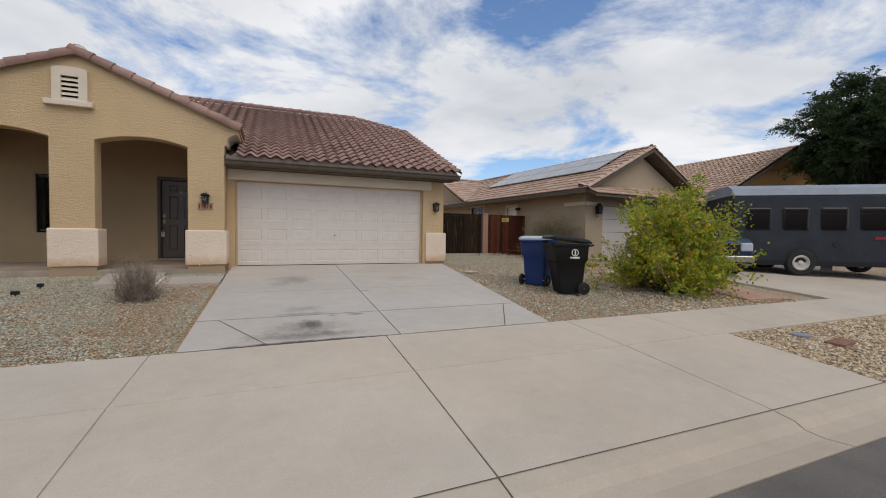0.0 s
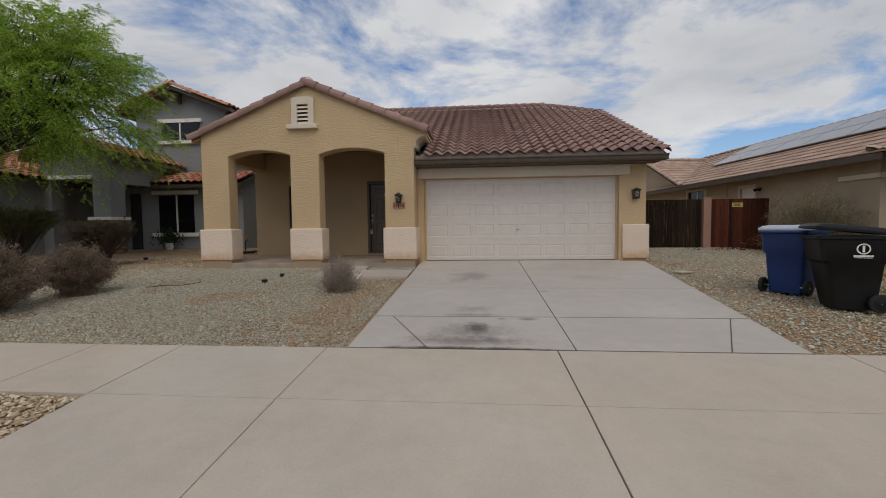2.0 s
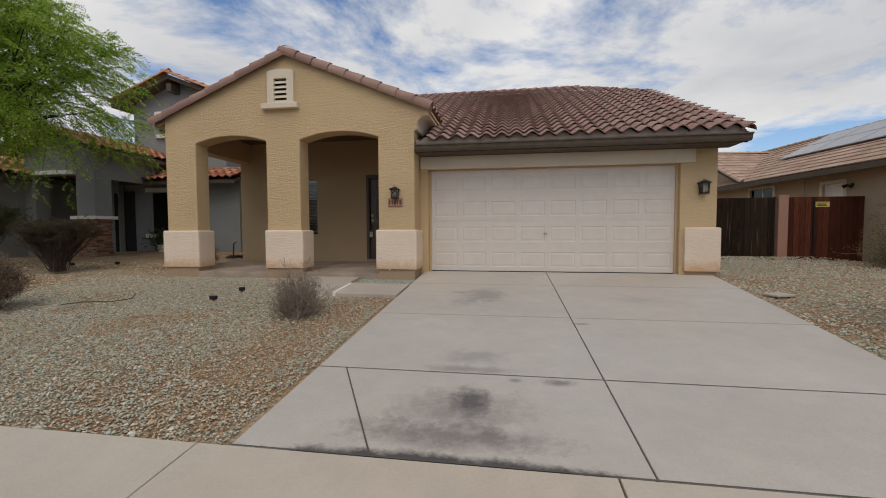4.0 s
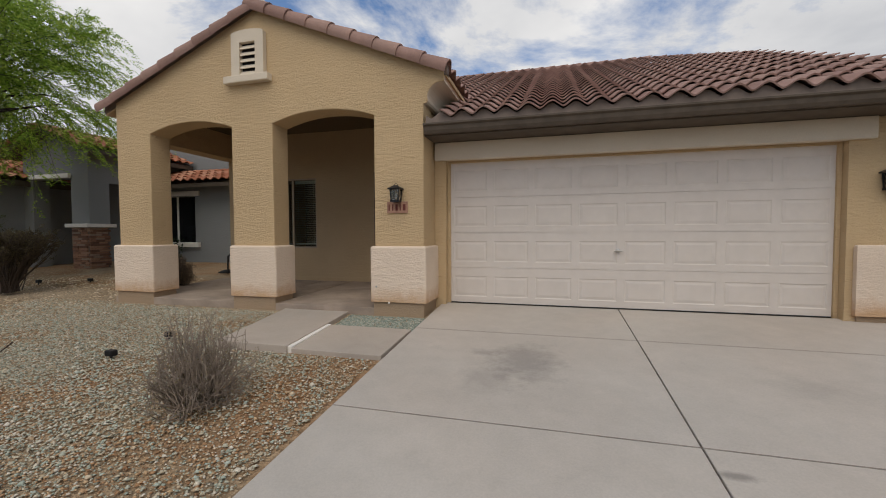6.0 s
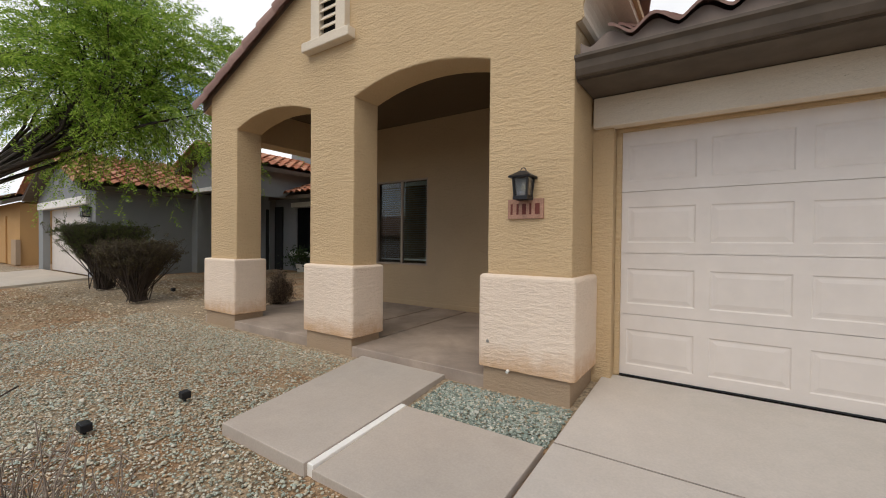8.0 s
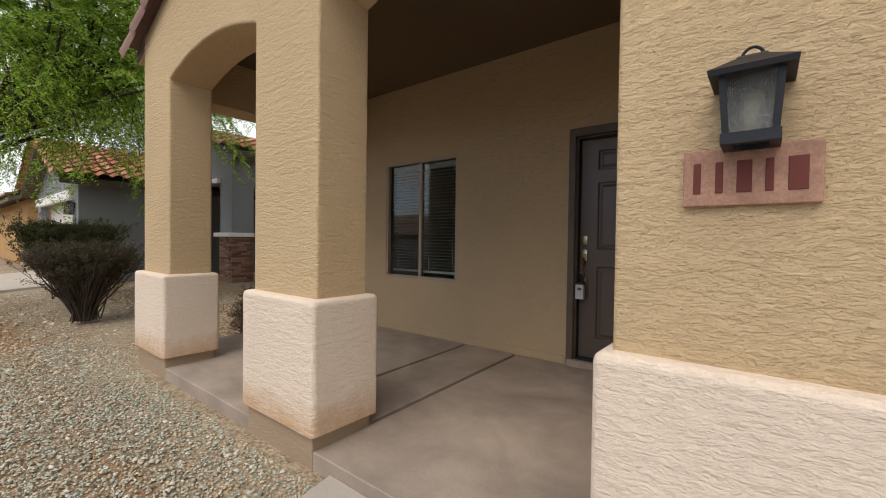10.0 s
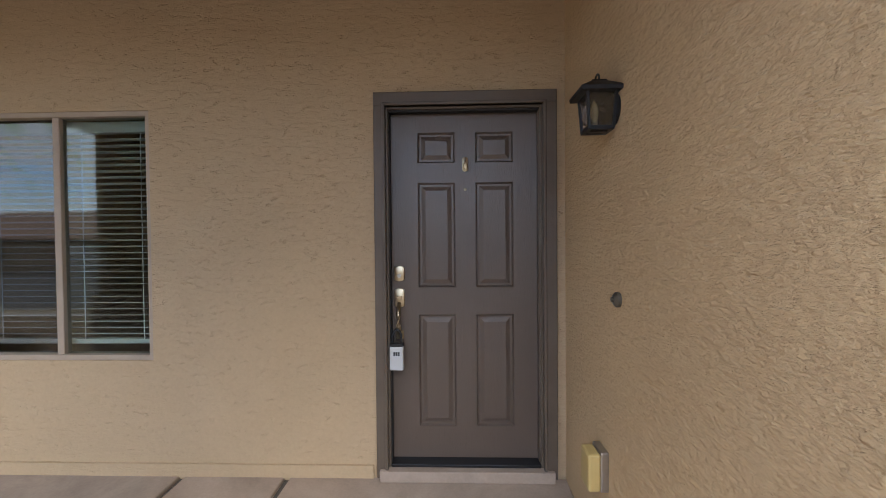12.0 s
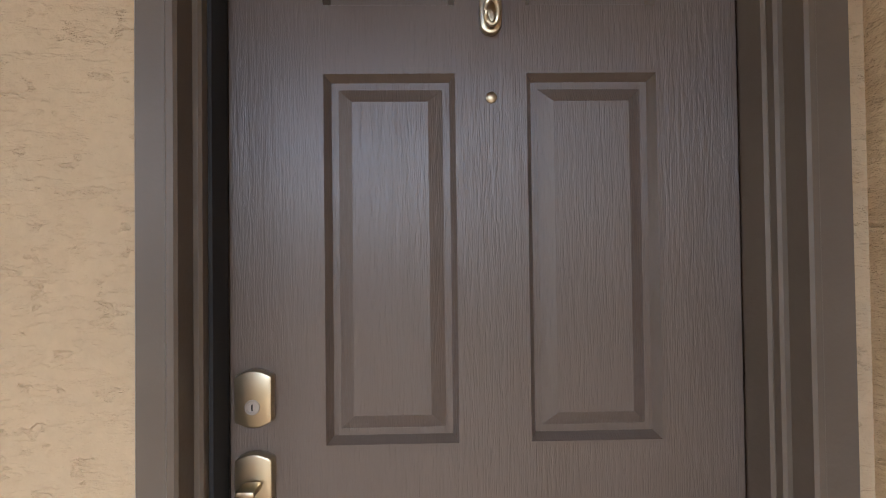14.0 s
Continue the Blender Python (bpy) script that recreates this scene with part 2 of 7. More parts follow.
def tile_mat(name, a, b, c, part_of=True):
    k = Mat(name, a, 0.85, spec=0.25)
    k.paint(k.ramp(k.random() if part_of else k.island(), [(0.05, a), (0.5, b), (0.95, c)]))
    k.vary(k.noise(3, 5, 0.65), 0.86, 1.12).vary(k.noise(60, 3), 0.9, 1.08).bump(k.noise(70, 3), 0.002)
    return k.m


RED = ((0.285, 0.172, 0.142), (0.325, 0.203, 0.168), (0.37, 0.24, 0.198))
M["rake"] = tile_mat("rake_tile_paint", (0.27, 0.165, 0.135), (0.32, 0.20, 0.165), (0.37, 0.24, 0.195))
M["tile"], M["tile_rest"] = tile_mat("roof_tile", *RED), tile_mat("roof_tile_rest", *RED, part_of=False)
ORANGE = ((0.36, 0.13, 0.07), (0.46, 0.19, 0.11), (0.52, 0.27, 0.17))
M["tile_orange"] = tile_mat("orange_tile", *ORANGE, part_of=False)
PINK = ((0.37, 0.245, 0.18), (0.43, 0.295, 0.22), (0.49, 0.35, 0.27))
M["tile_pink"] = tile_mat("flat_pink_tile", *PINK, part_of=False)


def glass_mat(name, colour, rough=0.02):
    k = Mat(name, colour, rough, 0.0, 0.6)
    k.b.inputs["Transmission Weight"].default_value = 1.0
    k.b.inputs["IOR"].default_value = 1.45
    return k.m


M["glass"] = glass_mat("window_glass", (0.66, 0.76, 0.72))
k = Mat("seeded_glass", (0.80, 0.81, 0.77), 0.22, 0.0, 0.6)
k.b.inputs["Transmission Weight"].default_value = 1.0
k.vary(k.noise(420, 2), 0.55, 1.1).bump(k.noise(380, 2), 0.004)
M["lamp_glass"] = k.m
M["clear_lamp_glass"] = glass_mat("clear_lamp_glass", (0.93, 0.93, 0.90), 0.10)
k = Mat("screened_glass", (0.006, 0.007, 0.008), 0.12, 0.0, 0.3)
k.vary(k.noise(3, 3), 0.7, 1.3)
M["dark_glass"] = k.m


def door_paint():
    k = Mat("brown_door_paint", (0.100, 0.074, 0.057), 0.32, spec=0.6)
    figure = k.ramp(k.noise(9, 5, 0.6, 1.1, k.vec((14, 1, 1.1))), [(0.40, 0.0), (0.56, 1.0)])
    pores = k.ramp(k.noise(26, 3, 0.6, 0.2, k.vec((18, 1, 0.8))), [(0.42, 0.0), (0.54, 1.0)])
    k.vary(k.noise(2, 3), 0.93, 1.06).bump(figure, 0.00028).bump(pores, 0.00018).gloss(k.noise(3, 3), 0.30, 0.36)
    return k.m


M["door"] = door_paint()
M["door_frame"] = plain("brown_frame_paint", (0.105, 0.080, 0.058), 0.42, bump=0.001, fine=40, amount=0.1)


def wood_mat(name, colour, worn=None):
    k = Mat(name, colour, 0.85, spec=0.10)
    k.vary(k.noise(5, 6, 0.65, 0.6, k.vec((6, 6, 0.6))), 0.6, 1.35).vary(k.random(), 0.75, 1.25)
    if worn:
        k.stain(k.ramp(k.noise(3.2, 6, 0.7, 0.3, k.vec((7, 7, 0.28))), [(0.56, 0.0), (0.72, 0.75)]), worn)
    k.bump(k.noise(14, 5, 0.6, 0.4, k.vec((6, 6, 0.5))), 0.003)
    return k.m


M["gate_dark"] = wood_mat("weathered_dark_wood", (0.022, 0.014, 0.009), (0.15, 0.085, 0.045))
M["gate_red"] = wood_mat("red_brown_wood", (0.085, 0.027, 0.015))

# ---------------------------------------------------------------- mesh helpers


def quad_box(bm, x0, x1, y0, y1, z0, z1):
    v = [bm.verts.new(p) for p in ((x0, y0, z0), (x1, y0, z0), (x1, y1, z0), (x0, y1, z0), (x0, y0, z1), (x1, y0, z1), (x1, y1, z1), (x0, y1, z1))]
    for f in ((0, 3, 2, 1), (4, 5, 6, 7), (0, 1, 5, 4), (1, 2, 6, 5), (2, 3, 7, 6), (3, 0, 4, 7)):
        bm.faces.new([v[i] for i in f])
    return v


def box(x0, x1, y0, y1, z0, z1, bevel=0.0, seg=2):
    bm = bmesh.new()
    quad_box(bm, x0, x1, y0, y1, z0, z1)
    if bevel:
        bmesh.ops.bevel(bm, geom=bm.edges[:], offset=bevel, segments=seg, affect="EDGES", profile=0.5)
    return bm


def boxes(rows, bevel=0.0):
    bm = bmesh.new()
    for r in rows:
        quad_box(bm, *r)
    if bevel:
        bmesh.ops.bevel(bm, geom=bm.edges[:], offset=bevel, segments=1, affect="EDGES", profile=0.5)
    return bm


def extrude_poly(points, axis, a, b, bevel=0.0):
    """A prism: a polygon in the plane across axis ('x': points are y, z; 'y': x, z; 'z': x, y), from a to b."""
    bm = bmesh.new()

    def at(p, w):
        return {"x": (w, p[0], p[1]), "y": (p[0], w, p[1]), "z": (p[0], p[1], w)}[axis]

    lo = [bm.verts.new(at(p, a)) for p in points]
    hi = [bm.verts.new(at(p, b)) for p in points]
    bm.faces.new(lo)
    bm.faces.new(hi[::-1])
    n = len(points)
    for i in range(n):
        j = (i + 1) % n
        bm.faces.new((lo[j], lo[i], hi[i], hi[j]))
    bmesh.ops.recalc_face_normals(bm, faces=bm.faces[:])
    if bevel:
        bmesh.ops.bevel(bm, geom=bm.edges[:], offset=bevel, segments=2, affect="EDGES", profile=0.5)
    return bm


def cyl(r0, r1, a, b, n=16):
    """A closed tapered rod from a to b."""
    a, b = Vector(a), Vector(b)
    bm = bmesh.new()
    bmesh.ops.create_cone(bm, cap_ends=True, segments=n, radius1=r0, radius2=r1, depth=(b - a).length)
    bm.transform(Matrix.Translation((a + b) / 2) @ (b - a).to_track_quat("Z", "Y").to_matrix().to_4x4())
    return bm


def add(bm, other):
    """Adds the other bmesh into bm."""
    me = bpy.data.meshes.new("tmp")
    other.to_mesh(me)
    other.free()
    bm.from_mesh(me)
    bpy.data.meshes.remove(me)
    return bm


def lathe(profile, n=24, hole=False):
    """A turned form about z from (radius, height) pairs."""
    bm = bmesh.new()
    rings = [[bm.verts.new((r * math.cos(2 * math.pi * i / n), r * math.sin(2 * math.pi * i / n), z)) for i in range(n)] for r, z in profile]
    for p, q in zip(rings, rings[1:]):
        for i in range(n):
            bm.faces.new((p[i], p[(i + 1) % n], q[(i + 1) % n], q[i]))
    if hole:
        for i in range(n):
            bm.faces.new((rings[-1][i], rings[-1][(i + 1) % n], rings[0][(i + 1) % n], rings[0][i]))
        return bm
    bm.faces.new(rings[0][::-1])
    bm.faces.new(rings[-1])
    return bm


def tube(path, r, n=8, ends=None):
    """A round bar along a path; ends: radius factor per point."""
    bm = bmesh.new()
    rings = []
    pts = [Vector(p) for p in path]
    for i, p in enumerate(pts):
        d = (pts[min(i + 1, len(pts) - 1)] - pts[max(i - 1, 0)]).normalized()
        q = d.to_track_quat("Z", "Y")
        k = r * (ends[i] if ends else 1)
        rings.append([bm.verts.new(p + q @ Vector((k * math.cos(2 * math.pi * j / n), k * math.sin(2 * math.pi * j / n), 0))) for j in range(n)])
    for a, b in zip(rings, rings[1:]):
        for j in range(n):
            bm.faces.new((a[j], a[(j + 1) % n], b[(j + 1) % n], b[j]))
    bm.faces.new(rings[0][::-1])
    bm.faces.new(rings[-1])
    return bm


def finish(name, bm, material, smooth=False):
    me = bpy.data.meshes.new(name)
    bm.to_mesh(me)
    bm.free()
    me.materials.append(material)
    if smooth:
        me.polygons.foreach_set("use_smooth", [True] * len(me.polygons))
        me.set_sharp_from_angle(angle=radians(40))
    return new(name, me)


def part(name, bm, material, parent, label="", smooth=False):
    ob = finish(name, bm, material, smooth)
    ob.parent = parent
    if label:
        tagged(ob, label)
    return ob


def thing(name, at, label, category, group="", kind=""):
    ob = new(name)
    ob.matrix_world = Matrix.Translation(at) if not isinstance(at, Matrix) else at
    ob.empty_display_size = 0.1
    return tagged(ob, label, category, group, kind)


def structure(name, bm, material, label="", category="", smooth=False):
    return tagged(finish(name, bm, material, smooth), label, category or name.split("_")[0], kind="structure")


def piece(name, me, parent, m):
    """One more object on shared mesh data, under its parent."""
    ob = new(name, me)
    ob.parent = parent
    ob.matrix_local = m
    return ob


def gz(y):
    """The height of the sloping front ground."""
    if y >= 0:
        return 0.0
    return 0.0757 * y if y > -7.4 else -0.5602 + 0.0945 * (y + 7.4)

# ---------------------------------------------------------------- ground
def strip_sheet(stations, x0, x1, nx=1):
    """A sheet that follows (y, z) stations."""
    bm = bmesh.new()
    cols = [[bm.verts.new((x0 + (x1 - x0) * i / nx, y, z)) for y, z in stations] for i in range(nx + 1)]
    for a, b in zip(cols, cols[1:]):
        for j in range(len(stations) - 1):
            bm.faces.new((a[j], b[j], b[j + 1], a[j + 1]))
    return bm


structure("ground", strip_sheet([(-900, -0.84), (-9.9, -0.84), (-9.12, -0.80), (-7.4, -0.62), (0.0, -0.06), (6, -0.12), (900, -0.12)], -900, 900),
          M["desert"], "bare tan desert soil reaching to the horizon", "ground")
structure("yard_ground", strip_sheet([(-6.2, gz(-6.2) - 0.03), (-2.2, gz(-2.2) - 0.03), (-0.6, -0.125), (0.3, -0.06), (1.5, 0.0), (5.0, 0.10), (12.0, 0.12)], -26, -0.08, 60), M["yard"], "brown soil bed under pale green gravel", "ground")
structure("side_yard_ground", strip_sheet([(-6.2, gz(-6.2) - 0.03), (-0.4, gz(-0.4) - 0.02), (0.0, -0.03), (9.0, -0.06)], 4.72, 11.4, 20), M["yard"], "brown soil beside the driveway", "ground")


def slab_between(name, xs0, xs1, y0, y1, label, material, thick=0.12, lift=0.0, parent=None, gy=0.006, zs=None):
    """A slab piece on the slope; xs0 and xs1 are its x range at y0 and at y1."""
    g = 0.006
    za, zb = zs or (gz(y0) + lift, gz(y1) + lift)
    bm = bmesh.new()
    top = [bm.verts.new(p) for p in ((xs0[0] + g, y0 + gy, za), (xs0[1] - g, y0 + gy, za), (xs1[1] - g, y1 - gy, zb), (xs1[0] + g, y1 - gy, zb))]
    bot = [bm.verts.new(v.co - Vector((0, 0, thick))) for v in top]
    bm.faces.new(top)
    bm.faces.new(bot[::-1])
    for i in range(4):
        j = (i + 1) % 4
        bm.faces.new((top[j], top[i], bot[i], bot[j]))
    bmesh.ops.bevel(bm, geom=[e for e in bm.edges if e.verts[0] in top and e.verts[1] in top], offset=0.006, segments=2, affect="EDGES", profile=0.5)
    return part(name, bm, material, parent, label)


driveway = thing("driveway", (0, 0, 0), "pale stained concrete driveway sloping down from the garage", "driveway", kind="structure")
XL, XR = -0.08, 5.40
for ya, yb in ((-1.26, 0.06), (-3.21, -1.26), (-4.99, -3.21), (-6.2, -4.99)):
    def xr(y):
        return 4.76 + (y + 6.15) * 0.12
    slab_between("slab", (XL, 2.41), (XL, 2.41), ya, yb, "", M["drive"], parent=driveway, gy=0.002)
    slab_between("slab", (2.41, xr(ya)), (2.41, xr(yb)), ya, yb, "", M["drive"], parent=driveway, gy=0.002)
for (xa, ya), (xb, yb) in (((0.82, -6.19), (0.19, -4.99)), ((3.97, -6.19), (4.65, -4.99))):
    d = Vector((xb - xa, yb - ya, 0)).normalized()
    n = Vector((-d.y, d.x, 0)) * 0.006
    bm = bmesh.new()
    bm.faces.new([bm.verts.new((p[0] + s * n.x, p[1] + s * n.y, gz(p[1]) + 0.0035)) for p, s in (((xa, ya), 1), ((xa, ya), -1), ((xb, yb), -1), ((xb, yb), 1))])
    part("saw_cut", bm, M["joint"], driveway, "dark control joint")

for y, hw, x1 in ((-4.99, 0.0045, 4.88), (-3.21, 0.0025, 5.10), (-1.26, 0.0025, 5.33)):
    bm = strip_sheet([(y - hw, gz(y - hw) + 0.0028), (y + hw, gz(y + hw) + 0.0028)], XL + 0.01, x1)
    part("saw_cut", bm, M["joint"] if y < -4 else M["closure"], driveway, "dark control joint")

pavement = thing("pavement", (0, 0, 0), "pale concrete sidewalk with tooled joints", "sidewalk", kind="structure")
xj = [-26.0 + 2.55 * i for i in range(10)] + [-2.0, -0.3, 2.21, 5.03, 6.55] + [8.1 + 1.55 * i for i in range(12)]
for a, b in zip(xj, xj[1:]):
    slab_between("slab", (a, b), (a, b), -7.36, -6.2, "", M["walk"], parent=pavement)
apron = thing("driveway_apron", (0, 0, 0), "broad concrete apron between sidewalk and gutter", "apron", kind="structure")
for a, b in zip([-2.0, -0.3, 2.21, 5.03], [-0.3, 2.21, 5.03, 7.0]):
    slab_between("slab", (a, b), (a, b), -9.04, -7.36, "", M["walk"], parent=apron)
part("joint_fill", strip_sheet([(-9.03, gz(-9.03) - 0.011), (-7.36, gz(-7.36) - 0.011), (-6.21, gz(-6.21) - 0.011)], -0.308, -0.292), M["walk"], apron, "sand-filled joint")
apron_r = thing("neighbour_apron", (0, 0, 0), "concrete drive apron of the house beyond", "apron", kind="structure")
slab_between("slab", (11.9, 18.5), (11.9, 18.5), -9.04, -7.36, "", M["walk"], parent=apron_r)
nd = thing("neighbour_driveway", (0, 0, 0), "concrete driveway beside the parked bus", "driveway", kind="structure")
for a, b in zip((12.3, 15.0), (15.0, 19.5)):
    for ya, yb in ((-6.2, -3.2), (-3.2, 0.0), (0.0, 3.5)):
        slab_between("slab", (a, b), (a, b), ya, yb, "", M["walk"], parent=nd)
for name, x0, x1 in (("verge", -26, -2.0), ("verge", 7.0, 11.9), ("verge", 18.5, 32)):
    structure(name, strip_sheet([(-9.04, gz(-9.04) - 0.035), (-7.36, gz(-7.36) - 0.03)], x0, x1, 12), M["strip"], "strip of tan gravel between sidewalk and kerb", "verge")

kerb_profile = [(-9.04, -0.715), (-9.05, -0.722), (-9.20, -0.745), (-9.28, -0.79), (-9.42, -0.80), (-9.60, -0.775), (-9.60, -0.95), (-9.04, -0.95)]
kerb_high = [(-9.04, -0.70), (-9.05, -0.695), (-9.17, -0.70), (-9.21, -0.72), (-9.25, -0.80), (-9.42, -0.80), (-9.60, -0.775), (-9.60, -0.95), (-9.04, -0.95)]
kerb = thing("kerb", (0, 0, 0), "worn concrete rolled kerb and gutter", "kerb", kind="structure")
for a, b, prof in ((-26, -14, kerb_high), (-14, -2.4, kerb_high), (-2.4, -0.3, kerb_profile), (-0.3, 2.21, kerb_profile), (2.21, 5.03, kerb_profile), (5.03, 7.2, kerb_profile), (7.2, 11.7, kerb_high), (11.7, 18.7, kerb_profile), (18.7, 32, kerb_high)):
    part("kerb_stone", extrude_poly(prof, "x", a + 0.007, b - 0.007), M["gutter_concrete"], kerb)
for ya, name in ((-9.043, "gutter_joint"), (-6.2, "walk_joint")):
    x0, x1 = (-2.0, 7.0) if ya < -8 else (XL, 4.9)
    bm = strip_sheet([(ya - 0.005, gz(ya) + 0.0025), (ya + 0.005, gz(ya) + 0.0035)], x0, x1, 8)
    part(name, bm, M["joint"], apron, "dark dirt-filled joint")
structure("road", strip_sheet([(-900, -0.74), (-14, -0.70), (-9.60, -0.785)], -900, 900, 2), M["asphalt"], "worn grey asphalt street", "road")

# ---------------------------------------------------------------- house: walls
WF, WB = -0.60, -0.22            # front wall of the porch: outer and inner face
HX0, HX1 = -5.60, 5.52           # outer side walls
PX = -0.90                       # porch side wall, towards the garage
PY = 1.84                        # porch back wall
house = thing("house", (0, 0, 0), "single-storey tan stucco house with arched porch and two-car garage", "house", kind="structure")


def arch_points(x0, x1, z0, rise, n=14):
    """From right to left along a shallow segmental arch."""
    w = (x1 - x0) / 2
    r = (w * w + rise * rise) / (2 * rise)
    a = math.asin(w / r)
    return [((x0 + x1) / 2 + r * math.sin(a - 2 * a * i / n), z0 + rise - r + r * math.cos(a - 2 * a * i / n)) for i in range(n + 1)]


GX0, GX1 = -5.65, -0.17          # gable front
PEAK = (-2.82, 4.44)
OPEN = ((-4.93, -3.30), (-2.56, -0.90))
SPRING, RISE = 2.713, 0.14
gable = [(GX0, 0.2), (OPEN[0][0], 0.2)]
gable += arch_points(*OPEN[0], SPRING, RISE)[::-1]
gable += [(OPEN[0][1], 0.2), (OPEN[1][0], 0.2)]
gable += arch_points(*OPEN[1], SPRING, RISE)[::-1]
COVE = [(-0.13, 2.82), (-0.11, 2.845), (-0.115, 2.88)] + [(-0.12 + 0.21 * (1 - math.cos(math.pi * i / 14)), 2.90 + 0.19 * math.sin(math.pi * i / 14)) for i in range(8)] + [(0.12, 3.09)]
gable += [(OPEN[1][1], 0.2), (GX1, 0.2), (GX1, 2.81)] + COVE + [(0.12, 3.215), PEAK, (GX0, 3.27)]


def front_wall():
    """The gable wall with its two arches, softly rounded at the plaster corners."""
    bm = extrude_poly(gable, "y", WF, WB)
    edges = [e for e in bm.edges if e.calc_length() > 0.05 and max(v.co.x for v in e.verts) < GX1 + 0.01 and min(v.co.z for v in e.verts) < 3.2 and (e.verts[0].co.y < WB - 0.1 or e.verts[0].co.x < -1.0) and abs(e.verts[0].co.y - e.verts[1].co.y) < 1e-4]
    bmesh.ops.bevel(bm, geom=edges, offset=0.018, segments=5, affect="EDGES", profile=0.5)
    bmesh.ops.triangulate(bm, faces=[f for f in bm.faces if len(f.verts) > 4])
    return bm


part("wall_front", front_wall(), M["stucco"], house)
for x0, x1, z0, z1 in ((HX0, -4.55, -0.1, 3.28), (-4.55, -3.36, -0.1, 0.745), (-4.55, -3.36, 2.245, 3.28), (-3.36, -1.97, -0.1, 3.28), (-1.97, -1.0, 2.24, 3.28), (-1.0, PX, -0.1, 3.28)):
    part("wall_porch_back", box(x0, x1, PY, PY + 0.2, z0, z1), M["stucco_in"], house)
part("wall_porch_side", box(PX, -0.19, WB, PY + 0.2, -0.1, 3.3), M["stucco"], house)
part("wall_return", box(-0.30, GX1 - 0.004, WB, 0.10, -0.1, 2.70), M["stucco"], house)
part("wall_left", box(HX0, HX0 + 0.2, PY + 0.2, 13, -0.1, 2.9), M["stucco"], house)
part("wall_right", extrude_poly([(0.2, -0.1), (13.3, -0.1), (13.3, 2.7), (8.6, 4.9), (4.7, 4.9), (0.2, 2.8)], "x", HX1 - 0.2, HX1), M["stucco"], house)
for x0, x1, z0 in ((GX1, -0.0, -0.1), (4.88, HX1, -0.1), (0.0, 4.88, 2.13)):
    part("wall_garage", box(x0, x1, -0.05, 0.2, z0, 2.62), M["stucco"], house)
part("wall_rear", box(HX0, HX1, 13.3, 13.5, -0.1, 2.9), M["stucco"], house)
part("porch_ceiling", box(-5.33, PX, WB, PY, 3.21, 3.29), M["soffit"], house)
part("porch_beam", extrude_poly([(GX0, 2.70), (GX0 + 0.36, 2.70), (GX0 + 0.36, 3.33), (GX0, 3.20)], "y", WB, PY), M["stucco"], house)

# plinths round the three pillars and beside the garage
for x0, x1, y1 in ((-5.72, -4.86, -0.17), (-3.33, -2.49, -0.17), (-0.945, -0.12, 0.09)):
    bm = box(x0, x1, -0.672, y1, 0.095, 0.875)
    bmesh.ops.bevel(bm, geom=[e for e in bm.edges if max(v.co.z for v in e.verts) > 0.8], offset=0.032, segments=4, affect="EDGES", profile=0.5)
    bmesh.ops.recalc_face_normals(bm, faces=bm.faces[:])
    part("plinth", bm, M["plinth"], house, "cream stucco plinth stained with rust dirt at its foot")
    part("plinth_foot", box(x0 + 0.04, x1 - 0.04, -0.642, y1 - 0.04, -0.30, 0.094, 0.006), M["base"], house, "bare brown footing")
bm = box(4.955, 5.58, -0.115, 0.1, 0.065, 0.897)
bmesh.ops.bevel(bm, geom=[e for e in bm.edges if min(v.co.z for v in e.verts) > 0.8], offset=0.03, segments=3, affect="EDGES", profile=0.5)
part("plinth", bm, M["plinth"], house, "cream stucco plinth beside the garage door")
part("plinth_foot", box(4.99, 5.54, -0.07, 0.1, -0.16, 0.064, 0.006), M["base"], house)

# porch floor in bays with open joints
porch = thing("porch_floor", (0, 0, 0), "smooth brownish concrete porch floor with wide joints", "porch", kind="structure")
xs = [-5.75, -3.19, -2.55, PX + 0.02]
for a, b in zip(xs, xs[1:]):
    bm = box(a + 0.018, b - 0.018, -0.638, PY, -0.30, 0.05, 0.006, 1)
    for v in bm.verts:
        if v.co.z > 0.0:
            v.co.z -= 0.05 * (PY - v.co.y) / (PY + 0.638)
    part("bay", bm, M["porch_floor"], porch)
bm = box(-5.7, PX, -0.61, PY, -0.3, 0.025)
for v in bm.verts:
    if v.co.z > 0.0 and v.co.y < 0:
        v.co.z -= 0.05
part("joint_bed", bm, M["joint"], porch)
# entry walk
walkway = thing("entry_walk", (0, 0, 0), "two concrete slabs leading from driveway to porch", "path", kind="structure")
slab_between("slab", (-2.05, -1.15), (-2.37, -1.30), -2.28, -0.632, "", M["entry_walk"], parent=walkway, zs=(-0.118, -0.070))
slab_between("slab", (-1.115, -0.09), (-1.185, -0.10), -2.26, -1.33, "", M["entry_walk"], parent=walkway, zs=(-0.150, -0.100))
slab_between("filler", (-1.165, -1.10), (-1.235, -1.17), -2.255, -1.335, "pale joint filler", M["expansion"], 0.1, parent=walkway, zs=(-0.128, -0.092))

